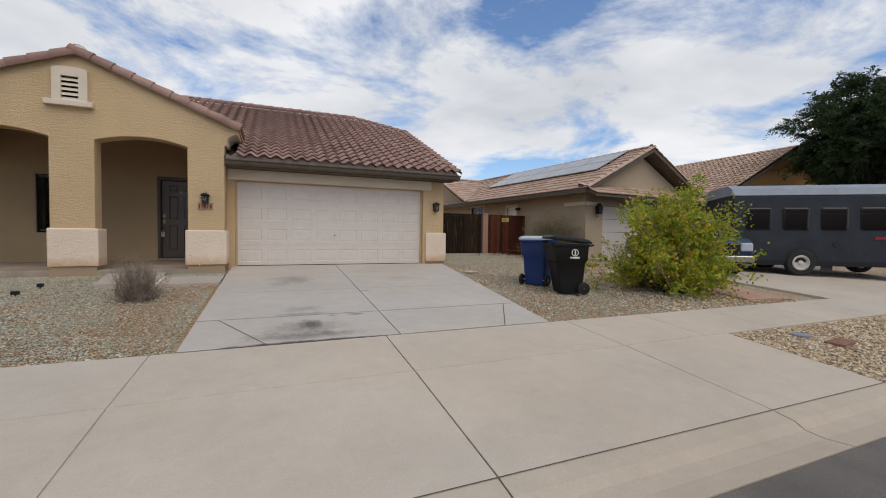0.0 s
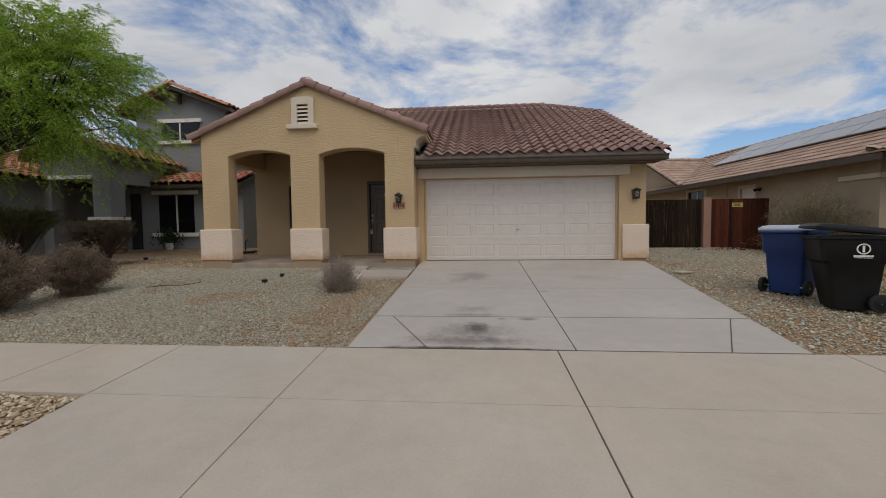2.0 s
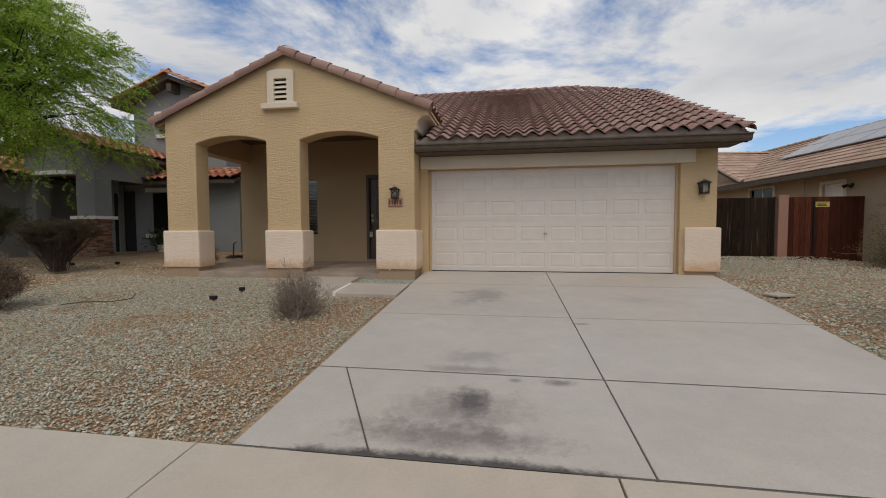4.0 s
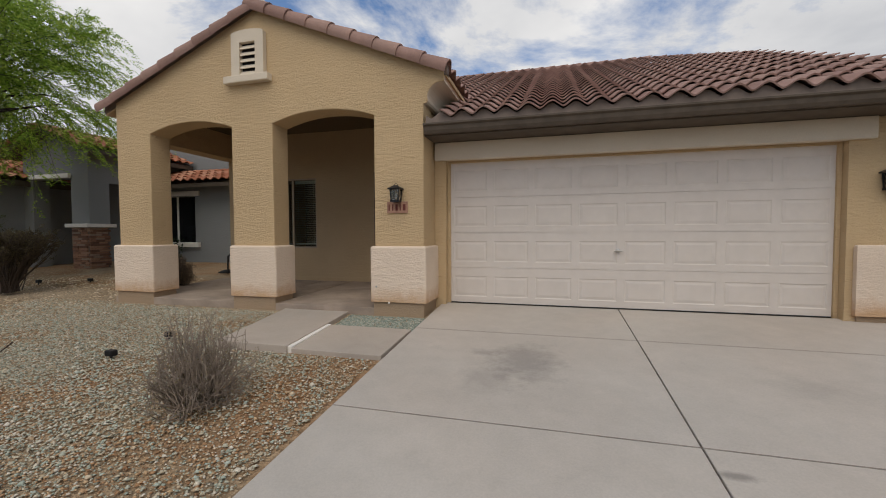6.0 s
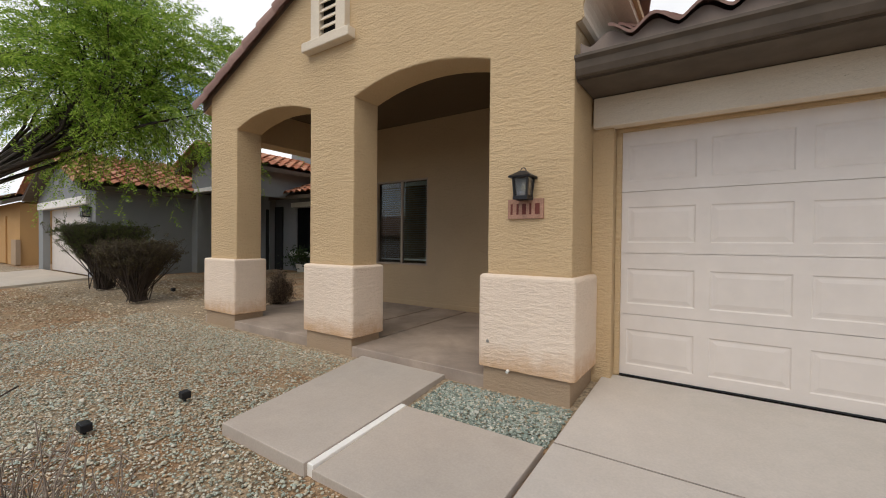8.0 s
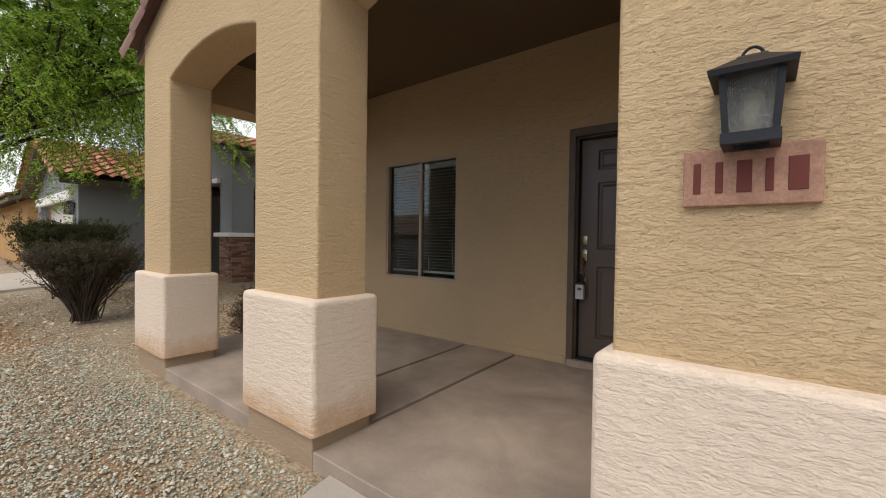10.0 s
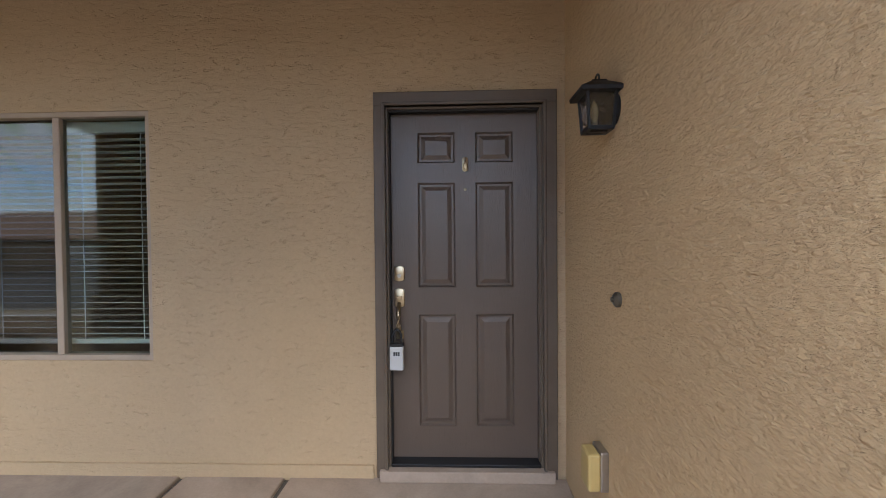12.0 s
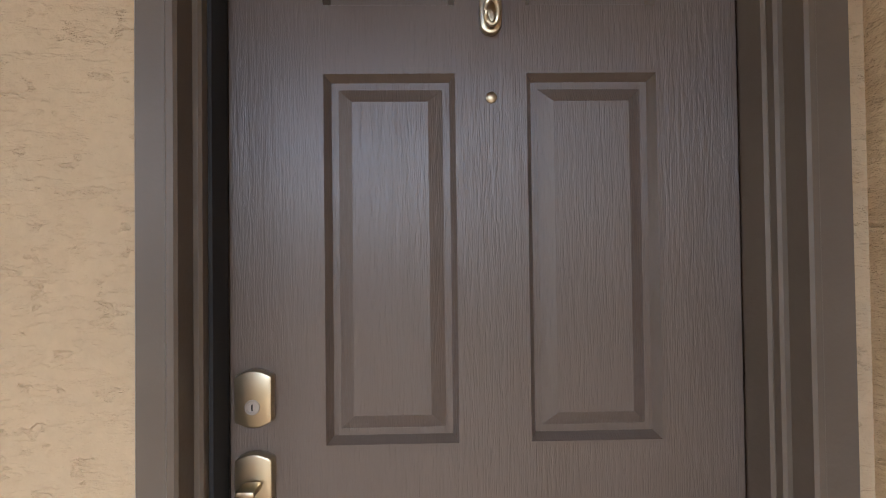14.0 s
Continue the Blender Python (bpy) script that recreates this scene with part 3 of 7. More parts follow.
# ---------------------------------------------------------------- house: roof
def s_tile(width, length, rise=0.080, thick=0.020, n=12, lip=0.050):
    """One S-shaped clay tile lying on the xy plane, its foot at y = 0; the shape is a high barrel and a shallow pan."""
    def h(u):
        return rise * (0.5 + 0.5 * math.cos(2 * math.pi * u)) ** 0.8
    verts, faces = [], []
    for y, z in ((0.0, lip), (length, 0.0)):
        for i in range(n + 1):
            verts.append((width * i / n * 1.03, y, z + h(i / n)))
    for i in range(n + 1):
        verts.append((width * i / n * 1.03, 0.0, lip + h(i / n) - thick))
    m = n + 1
    for i in range(n):
        faces.append((i, i + 1, m + i + 1, m + i))
        faces.append((2 * m + i, 2 * m + i + 1, i + 1, i))
    return verts, faces


def mesh_of(name, verts, faces, material):
    me = bpy.data.meshes.new(name)
    me.from_pydata([tuple(map(float, v)) for v in verts], [], faces)
    me.materials.append(material)
    me.polygons.foreach_set("use_smooth", [True] * len(me.polygons))
    me.set_sharp_from_angle(angle=radians(45))
    return me


def many(name, shape, mats, material, parent=None, label=""):
    """Many copies of one small shape joined into one object of stuff."""
    v0, f0 = np.array(shape[0]), shape[1]
    vs, fs = [], []
    for k, m in enumerate(mats):
        m = np.array(m)
        vs.append(v0 @ m[:3, :3].T + m[:3, 3])
        fs += [tuple(i + k * len(v0) for i in f) for f in f0]
    ob = new(name, mesh_of(name, np.concatenate(vs), fs, material))
    ob.parent = parent
    return tagged(ob, label, kind="stuff")


def roof_poses(origin, u, v, inside, width, step, ucount, vcount, rng, jitter=0.006):
    """Tile poses in courses up a slope."""
    u, v = Vector(u).normalized(), Vector(v).normalized()
    n = u.cross(v)
    out = []
    for j in range(vcount):
        for i in range(ucount):
            a, b = i * width, j * step
            if not inside(a + width / 2, b + step / 2):
                continue
            p = Vector(origin) + u * a + v * (b + rng.uniform(-jitter, jitter)) + n * rng.uniform(0, jitter)
            m = Matrix((u, v, n)).transposed().to_4x4()
            m.translation = p
            out.append((i, j, m @ Matrix.Rotation(rng.uniform(-0.008, 0.008), 4, "Z")))
    return out


rng = random.Random(4)
S = 0.447
EY, EZ = -0.58, 2.585
cosm = 1 / math.sqrt(1 + S * S)
roof = thing("roof", (0, 0, 0), "weathered red-brown concrete S-tile roof", "roof", kind="structure")
RX0, RX1 = -5.9, 5.80
RL = 7.2 / cosm                   # slope length to the ridge


def main_inside(a, b):
    x, y = RX0 + a, b * cosm - 0.58
    if y > 6.62 or x > RX1:
        return False
    if x + y - 10.55 > 0:
        return False
    # the porch gable roof cuts into the slope
    zg = 4.46 - 0.41 * abs(x - PEAK[0])
    if zg > EZ + S * (y - EY) - 0.02 and x < 0.15:
        return False
    return True


SECTION = [(6.6, EZ + S * 7.18 - 0.05), (13.9, EZ - 0.05), (13.9, EZ - 0.2), (6.6, EZ + S * 7.18 - 0.2)]
part("deck", extrude_poly([(EY, EZ - 0.05)] + SECTION + [(EY, EZ - 0.2)], "x", -0.165, 4.0), M["gutter"], roof)
part("deck", extrude_poly([(2.05, EZ + S * 2.63 - 0.05)] + SECTION + [(2.05, EZ + S * 2.63 - 0.2)], "x", -5.75, -0.17), M["gutter"], roof)
bm = bmesh.new()
hip = [bm.verts.new(p) for p in ((4.0, EY, EZ - 0.05), (RX1 - 0.06, EY, EZ - 0.05), (RX1 - 0.06, 4.7, EZ + S * 5.28 - 0.05), (4.0, 6.6, EZ + S * 7.18 - 0.05), (RX1 - 0.06, 8.5, EZ + S * 5.28 - 0.05), (RX1 - 0.06, 13.9, EZ - 0.05), (4.0, 13.9, EZ - 0.05))]
bm.faces.new((hip[0], hip[1], hip[2], hip[3]))
bm.faces.new((hip[3], hip[2], hip[4]))
bm.faces.new((hip[3], hip[4], hip[5], hip[6]))
part("deck_end", bm, M["gutter"], roof)
poses = roof_poses((RX0, EY - 0.06, EZ - 0.015), (1, 0, 0), (0, cosm, S * cosm), main_inside, 0.285, 0.345, 42, 24, rng)
tile_shape = s_tile(0.285, 0.40)
tile_me = mesh_of("tile", *tile_shape, M["tile"])
near = [p for p in poses if p[1] < 9 and p[0] >= 20]
for _, _, m in near[:300]:
    piece("tile", tile_me, roof, m)
rest = [p[2] for p in poses if not (p[1] < 9 and p[0] >= 20)] + [p[2] for p in near[300:]]
many("tile_field", tile_shape, rest, M["tile_rest"], roof)


def barrel(length, r, n=8, taper=0.86):
    """A half-round cover tile along y."""
    verts, faces = [], []
    for y, k, z in ((0, 1.0, 0.012), (length, taper, 0.0)):
        for i in range(n + 1):
            a = math.pi * i / n
            verts.append((r * k * math.cos(a), y, z + r * k * math.sin(a)))
    for i in range(n + 1):
        a = math.pi * i / n
        verts.append(((r - 0.018) * math.cos(a), 0.0, 0.012 + (r - 0.018) * math.sin(a)))
    m = n + 1
    for i in range(n):
        faces += [(i + 1, i, m + i, m + i + 1), (i, i + 1, 2 * m + i + 1, 2 * m + i)]
    return verts, faces


def cap_row(a, b, step, r, parent, material=None, name="ridge_tile", lift=0.0, tilt=0.0):
    """Cover tiles along a line from a up to b."""
    a, b = Vector(a), Vector(b)
    d = (b - a).normalized()
    side = d.cross(Vector((0, 0, 1))).normalized()
    up = side.cross(d)
    if tilt:
        q = Matrix.Rotation(tilt, 3, d)
        side, up = q @ side, q @ up
    me = mesh_of(name, *barrel(step * 1.12, r), material or M["tile"])
    for i in range(int((b - a).length / step + 0.5)):
        m = Matrix((side, d, up)).transposed().to_4x4()
        m.translation = a + d * (i * step) + up * lift
        piece(name, me, parent, m @ Matrix.Rotation(rng.uniform(-0.02, 0.02), 4, "Z"))


RZ = EZ + S * 7.18
cap_row((4.1, 6.6, RZ - 0.01), (-3.2, 6.6, RZ - 0.01), 0.36, 0.13, roof)
cap_row((RX1 - 0.05, 4.7, EZ + S * 5.28 - 0.015), (4.05, 6.6, RZ - 0.01), 0.36, 0.12, roof)
cap_row((RX1 - 0.07, EY - 0.05, EZ - 0.035), (RX1 - 0.07, 4.75, EZ + S * 5.3 - 0.01), 0.36, 0.115, roof)
part("rake_board", extrude_poly([(EY, EZ - 0.16), (4.75, EZ + S * 5.3 - 0.16), (4.75, EZ + S * 5.3 + 0.02), (EY, EZ + 0.0)], "x", RX1 - 0.12, RX1 - 0.08), M["gutter"], roof)
# gutter and fascia over the garage
part("fascia", box(-0.165, RX1 - 0.04, EY + 0.02, EY + 0.06, EZ - 0.21, EZ - 0.02), M["gutter"], roof)
part("soffit", box(-0.165, RX1 - 0.1, EY + 0.06, -0.05, EZ - 0.205, EZ - 0.18), M["gutter"], roof)
# grey mortar closures under the waves of the lowest course
bm = bmesh.new()
wave = []
for i in range(int((RX1 + 0.05 - RX0) / 0.285) * 8):
    x = RX0 + i * 0.285 / 8
    if x < -0.15 or x > RX1 - 0.1:
        continue
    z = EZ + 0.024 + 0.080 * (0.5 + 0.5 * math.cos(2 * math.pi * i / 8)) ** 0.8 - 0.022
    wave.append([bm.verts.new(p) for p in ((x, EY - 0.03, EZ - 0.10), (x, EY - 0.03, z + 0.004), (x, EY + 0.03, z + 0.02))])
for p, q in zip(wave, wave[1:]):
    bm.faces.new((p[0], q[0], q[1], p[1]))
    bm.faces.new((p[1], q[1], q[2], p[2]))
part("tile_closure", bm, M["closure"], roof, "grey mortar tile closures")
GT = EZ - 0.035
gut = extrude_poly([(EY + 0.02, GT - 0.16), (EY - 0.05, GT - 0.16), (EY - 0.075, GT - 0.12), (EY - 0.085, GT - 0.07), (EY - 0.115, GT - 0.05), (EY - 0.115, GT - 0.03), (EY - 0.09, GT - 0.03), (EY - 0.06, GT - 0.13), (EY + 0.02, GT - 0.13)], "x", -0.15, RX1 - 0.02)
part("gutter", gut, M["gutter"], roof, "dark brown painted metal gutter")

# porch gable roof
GS = 0.41
groof = thing("porch_roof", (0, 0, 0), "red-brown tiled gable roof over the porch", "roof", kind="structure")
GR = 4.47


def gable_side(sign, length, name):
    x_edge = PEAK[0] + sign * length
    z_edge = GR - GS * length
    bm = bmesh.new()
    y0 = WF + 0.02

    def yb(x):
        z = GR - GS * abs(x - PEAK[0])
        return (z - EZ) / S + EY + 0.4
    pts = [(PEAK[0], y0, GR - 0.06), (x_edge, y0, z_edge - 0.06), (x_edge, yb(x_edge), z_edge - 0.06), (PEAK[0], yb(PEAK[0]), GR - 0.06)]
    top = [bm.verts.new(p) for p in pts]
    low = [bm.verts.new((p[0], p[1], p[2] - 0.05)) for p in pts]
    bm.faces.new(top)
    bm.faces.new(low[::-1])
    for i in range(4):
        bm.faces.new((top[(i + 1) % 4], top[i], low[i], low[(i + 1) % 4]))
    bmesh.ops.recalc_face_normals(bm, faces=bm.faces[:])
    part("deck", bm, M["stucco"], groof)
    c = 1 / math.sqrt(1 + GS * GS)

    def inside(a, b):
        x = x_edge - sign * b * c
        z = z_edge + b * c * GS
        return WF + 0.06 + a < (z - EZ) / S + EY + 0.25
    if sign > 0:
        ps = roof_poses((x_edge, WF + 0.06, z_edge - 0.03), (0, 1, 0), (-c, 0, GS * c), inside, 0.285, 0.345, 19, int(length / c / 0.345), rng)
    else:
        ps = roof_poses((x_edge, WF + 0.06 + 5.49, z_edge - 0.03), (0, -1, 0), (c, 0, GS * c), lambda a, b: inside(5.49 - a, b), 0.285, 0.345, 19, int(length / c / 0.345), rng)
    many("tile_field", tile_shape, [p[2] for p in ps], M["tile_rest"], groof)
    # mortar bed and rake tiles along the front edge
    part("rake_bed", extrude_poly([(x_edge + sign * 0.0, z_edge - 0.09), (PEAK[0], GR - 0.10), (PEAK[0], GR + 0.03), (x_edge, z_edge + 0.04)], "y", WF + 0.004, WF + 0.11), M["closure"], groof)
    cap_row((x_edge + sign * 0.02, WF - 0.02, z_edge - 0.03), (PEAK[0] + sign * 0.06, WF - 0.02, GR - 0.04), 0.37, 0.120, groof, M["rake"], name="rake_tile", tilt=-sign * radians(38))


gable_side(1, 2.98, "right")
gable_side(-1, 3.08, "left")
cap_row((PEAK[0], WF - 0.05, GR + 0.0), (PEAK[0], 3.6, GR + 0.0), 0.36, 0.12, groof)

bm = lathe([(0.135, 0.0), (0.13, 0.03), (0.10, 0.075), (0.05, 0.105), (0.012, 0.112)], 18)
bm.transform(Matrix.Translation((PEAK[0] + 0.02, WF + 0.05, GR + 0.045)))
part("mortar_cap", bm, plain("pale_mortar", (0.52, 0.47, 0.42), 0.9, bump=0.006, fine=30), groof, "lump of pale grey mortar on the ridge end", True)

# cornice at the right foot of the gable
corn = [(-0.165, 2.808)] + [(x + 0.004, z - 0.003) for x, z in COVE] + [(0.124, 3.20), (-0.165, 3.31)]
part("cornice", extrude_poly(corn, "y", WF + 0.02, 0.35), M["trim"], house, "cream coved plaster cornice")
# header band over the garage
part("header_band", box(-0.155, 5.115, -0.115, 0.0, 2.122, 2.375, 0.008), M["trim"], house, "cream plaster band over the garage door")
for x0, x1, z0 in ((0.003, 0.045, 0.0), (4.835, 4.877, 0.0), (0.045, 4.835, 2.10)):
    part("stop_trim", box(x0, x1, 0.055, 0.12, z0, 2.127), M["stucco"], house)

# gable vent
vent = thing("gable_vent", (-2.955, WF, 3.35), "small arched louvred gable vent with cream surround", "vent", kind="structure")
VC, VH, VO = 0.035, 0.285, 0.140   # centre of the surround, its half width, half width of the opening
sur = [(VC - VH, 0.10), (VC - VO, 0.10), (VC - VO, 0.59), (VC + VO, 0.59), (VC + VO, 0.10), (VC + VH, 0.10), (VC + VH, 0.725)] + [(VC + VH * math.cos(math.pi * i / 10), 0.725 + 0.05 * math.sin(math.pi * i / 10)) for i in range(1, 10)] + [(VC - VH, 0.725)]
part("surround", extrude_poly(sur, "y", -0.075, 0.005), M["trim"], vent)
part("sill", box(-0.38, 0.41, -0.11, 0.005, -0.01, 0.10, 0.012), M["trim"], vent)
part("backing", box(VC - VO, VC + VO, -0.006, 0.004, 0.10, 0.59), M["dark"], vent)
for i in range(5):
    part("louvre", extrude_poly([(-0.066, 0.108 + i * 0.096), (-0.05, 0.108 + i * 0.096), (-0.008, 0.172 + i * 0.096), (-0.024, 0.172 + i * 0.096)], "x", VC - VO, VC + VO), M["trim"], vent)

# ---------------------------------------------------------------- garage door
def panel_bm(w, h, frame_w, depth=0.014):
    """A raised panel: a groove round a sunk, then raised, field; in xz, facing -y, centred."""
    bm = bmesh.new()
    rings = []
    for inset, y in ((0.0, 0.0), (0.010, depth), (0.022, depth), (frame_w, depth * 0.25)):
        a, b = w / 2 - inset, h / 2 - inset
        rings.append([bm.verts.new(p) for p in ((-a, y, -b), (a, y, -b), (a, y, b), (-a, y, b))])
    for p, q in zip(rings, rings[1:]):
        for i in range(4):
            j = (i + 1) % 4
            bm.faces.new((p[i], p[j], q[j], q[i]))
    bm.faces.new(rings[-1])
    return bm


def sheet_with_holes(x0, x1, z0, z1, holes, y, thick):
    """A flat sheet facing -y, with rectangular holes given as (x0, x1, z0, z1)."""
    xs_ = sorted({x0, x1, *[h[0] for h in holes], *[h[1] for h in holes]})
    zs_ = sorted({z0, z1, *[h[2] for h in holes], *[h[3] for h in holes]})
    bm = bmesh.new()
    grid = {}

    def vert(i, k):
        if (i, k) not in grid:
            grid[i, k] = bm.verts.new((xs_[i], y, zs_[k]))
        return grid[i, k]
    for i in range(len(xs_) - 1):
        for k_ in range(len(zs_) - 1):
            cx, cz = (xs_[i] + xs_[i + 1]) / 2, (zs_[k_] + zs_[k_ + 1]) / 2
            if any(h[0] < cx < h[1] and h[2] < cz < h[3] for h in holes):
                continue
            bm.faces.new((vert(i, k_), vert(i + 1, k_), vert(i + 1, k_ + 1), vert(i, k_ + 1)))
    for xa, xb, za, zb in ((x0, x1, z0, z0), (x0, x1, z1, z1), (x0, x0, z0, z1), (x1, x1, z0, z1)):
        bm.faces.new([bm.verts.new(p) for p in ((xa, y, za), (xb, y, zb), (xb, y + thick, zb), (xa, y + thick, za))])
    return bm


garage_door = thing("garage_door", (0, 0.09, 0), "closed cream sectional garage door with raised panels", "garage door", kind="structure")
secs = 4
sh = 2.10 / secs
cols_n = 8
pw = 4.79 / cols_n
for s_i in range(secs):
    z0 = 0.012 + s_i * sh
    holes = [(0.045 + (i + 0.5) * pw - 0.25, 0.045 + (i + 0.5) * pw + 0.25, z0 + 0.09, z0 + sh - 0.13) for i in range(cols_n)]
    sec = part("section", sheet_with_holes(0.045, 4.835, z0 + 0.002, z0 + sh - 0.002, holes, 0.0, 0.012), M["garage"], garage_door)
    pme = None
    for h_ in holes:
        if pme is None:
            ob = part("panel", panel_bm(h_[1] - h_[0], h_[3] - h_[2], 0.05, 0.0065), M["garage"], sec)
            pme = ob.data
        else:
            ob = new("panel", pme)
            ob.parent = sec
        ob.location = ((h_[0] + h_[1]) / 2, 0, (h_[2] + h_[3]) / 2)
part("bottom_seal", box(0.045, 4.835, 0.0, 0.035, 0.0, 0.014), M["rubber"], garage_door)
hd = lathe([(0.032, 0.0), (0.032, 0.006), (0.014, 0.010), (0.012, 0.03), (0.008, 0.034)], 18)
hd.transform(Matrix.Rotation(radians(90), 4, "X"))
handle = part("lock_handle", add(hd, box(-0.055, 0.055, -0.044, -0.030, -0.008, 0.008, 0.004)), M["steel"], garage_door, "small steel T-handle")
handle.location = (2.40, 0.0, 0.80)
part("garage_back", box(0.045, 4.835, 0.013, 0.04, 0.012, 2.11), M["garage"], garage_door)

# ---------------------------------------------------------------- front door
door = thing("door_1", (-1.485, PY, 0.0), "closed dark brown six-panel front door", "door", kind="structure")
DX, DY = 0.437, 0.072            # half width of the leaf, its face behind the wall plane
PXL, PXR = ((-0.277, -0.052), (0.071, 0.296))
rows_z = ((0.325, 1.005), (1.17, 1.80), (1.918, 2.10))
holes = [(a, b, z0, z1) for a, b in (PXL, PXR) for z0, z1 in rows_z]
leaf = part("leaf", sheet_with_holes(-DX, DX, 0.135, 2.215, holes, DY, 0.045), M["door"], door)
for a, b, z0, z1 in holes:
    ob = part("panel", panel_bm(b - a, z1 - z0, 0.047, 0.016), M["door"], leaf)
    ob.location = ((a + b) / 2, DY, (z0 + z1) / 2)
jl, jr = -DX - 0.004, DX + 0.004
ol, orr = -0.522, 0.532
for name, rows in (("jamb", [(jl - 0.045, jl, -0.004, 0.16, 0.10, 2.26)]), ("jamb", [(jr, jr + 0.045, -0.004, 0.16, 0.10, 2.26)]), ("head_jamb", [(jl - 0.045, jr + 0.045, -0.004, 0.16, 2.22, 2.262)]),
                   ("casing", [(ol, jl - 0.022, -0.032, 0.004, 0.06, 2.31)]), ("casing", [(jr + 0.026, orr, -0.032, 0.004, 0.06, 2.31)]), ("head_casing", [(ol, orr, -0.034, 0.004, 2.232, 2.31)]),
                   ("bead", [(jl - 0.030, jl - 0.012, -0.044, 0.0, 0.1, 2.25)]), ("bead", [(jr + 0.012, jr + 0.030, -0.044, 0.0, 0.1, 2.25)]), ("bead", [(jl - 0.03, jr + 0.03, -0.044, 0.0, 2.232, 2.25)]),
                   ("stop_bead", [(jl - 0.001, jl + 0.006, 0.012, 0.068, 0.135, 2.22)]), ("stop_bead", [(jr - 0.006, jr + 0.010, 0.012, 0.068, 0.135, 2.22)]), ("stop_bead", [(jl, jr, 0.012, 0.068, 2.208, 2.224)])):
    part(name, boxes(rows, 0.004), M["rubber"] if name == "stop_bead" and rows[0][0] < 0 else M["door_frame"], door)
part("threshold", box(ol + 0.02, orr - 0.02, -0.06, 0.15, 0.05, 0.115, 0.006), M["porch_floor"], door, "worn concrete sill")
part("sill_plate", box(jl, jr, -0.01, 0.10, 0.115, 0.133, 0.004), M["iron"], door)


def plate_outline(w, h, bulge=0.010, n=8):
    pts = [(-w / 2, -h / 2 + bulge)]
    pts += [(-w / 2 + w * i / n, -h / 2 + bulge - bulge * math.sin(math.pi * i / n)) for i in range(1, n)]
    pts += [(w / 2, -h / 2 + bulge), (w / 2, h / 2 - bulge)]
    pts += [(w / 2 - w * i / n, h / 2 - bulge + bulge * math.sin(math.pi * i / n)) for i in range(1, n)]
    return pts + [(-w / 2, h / 2 - bulge)]


def on_face(bm, x, z, y=0.0):
    bm.transform(Matrix.Translation((x, DY + y, z)))
    return bm


LX = -0.392
bolt = part("deadbolt", on_face(extrude_poly(plate_outline(0.062, 0.094), "y", -0.018, 0.002, 0.004), LX, 1.255), M["brass"], leaf, "satin brass deadbolt plate", True)
rose = lathe([(0.0125, 0), (0.0125, 0.0025), (0.0115, 0.0035), (0.0085, 0.0035), (0.0080, 0.0022)], 24)
rose.transform(Matrix.Rotation(radians(90), 4, "X"))
part("keyhole", on_face(rose, LX, 1.243, -0.017), M["steel"], leaf, "steel key cylinder", True)
part("key_slot", on_face(box(-0.0010, 0.0010, -0.0206, -0.0185, -0.005, 0.005), LX, 1.243), M["dark"], leaf)
part("latch_plate", on_face(extrude_poly(plate_outline(0.062, 0.115), "y", -0.018, 0.002, 0.004), LX, 1.108), M["brass"], leaf, "satin brass handle plate", True)
part("thumb_latch", on_face(box(-0.016, 0.016, -0.05, -0.017, 0.006, 0.018, 0.005), LX, 1.105), M["brass"], leaf, "", True)
grip = [(LX, DY - 0.018, 1.075), (LX, DY - 0.052, 1.055), (LX, DY - 0.066, 1.01), (LX, DY - 0.064, 0.95), (LX, DY - 0.05, 0.90), (LX, DY - 0.02, 0.878), (LX, DY, 0.875)]
part("pull_handle", tube(grip, 0.0125, 10, [0.9, 1.0, 1.15, 1.15, 1.0, 0.9, 0.9]), M["brass"], leaf, "curved brass pull handle", True)
part("handle_foot", on_face(box(-0.022, 0.022, -0.014, 0.002, -0.026, 0.026, 0.005), LX, 0.885), M["brass"], leaf)
kn = extrude_poly([(0.019 * math.cos(2 * math.pi * i / 24), -0.022 * (i > 12) + 0.026 * (i <= 12) + 0.020 * math.sin(2 * math.pi * i / 24)) for i in range(24)], "y", -0.008, 0.004, 0.002)
kn2 = tube([(0.011 * math.cos(2 * math.pi * i / 14), -0.020 - 0.004 * math.sin(2 * math.pi * i / 14), -0.012 + 0.020 * math.sin(2 * math.pi * i / 14)) for i in range(15)], 0.0045, 8)
add(kn2, tube([(0, -0.004, 0.022), (0, -0.022, 0.020), (0, -0.024, 0.008)], 0.006, 8))
part("knocker", on_face(add(kn, kn2), 0.0095, 1.905, -0.004), M["brass"], leaf, "small brass door knocker", True)
pv = lathe([(0.0095, 0), (0.0095, 0.004), (0.006, 0.006)], 14)
pv.transform(Matrix.Rotation(radians(90), 4, "X"))
part("peephole", on_face(pv, 0.0095, 1.757), M["brass"], leaf, "", True)

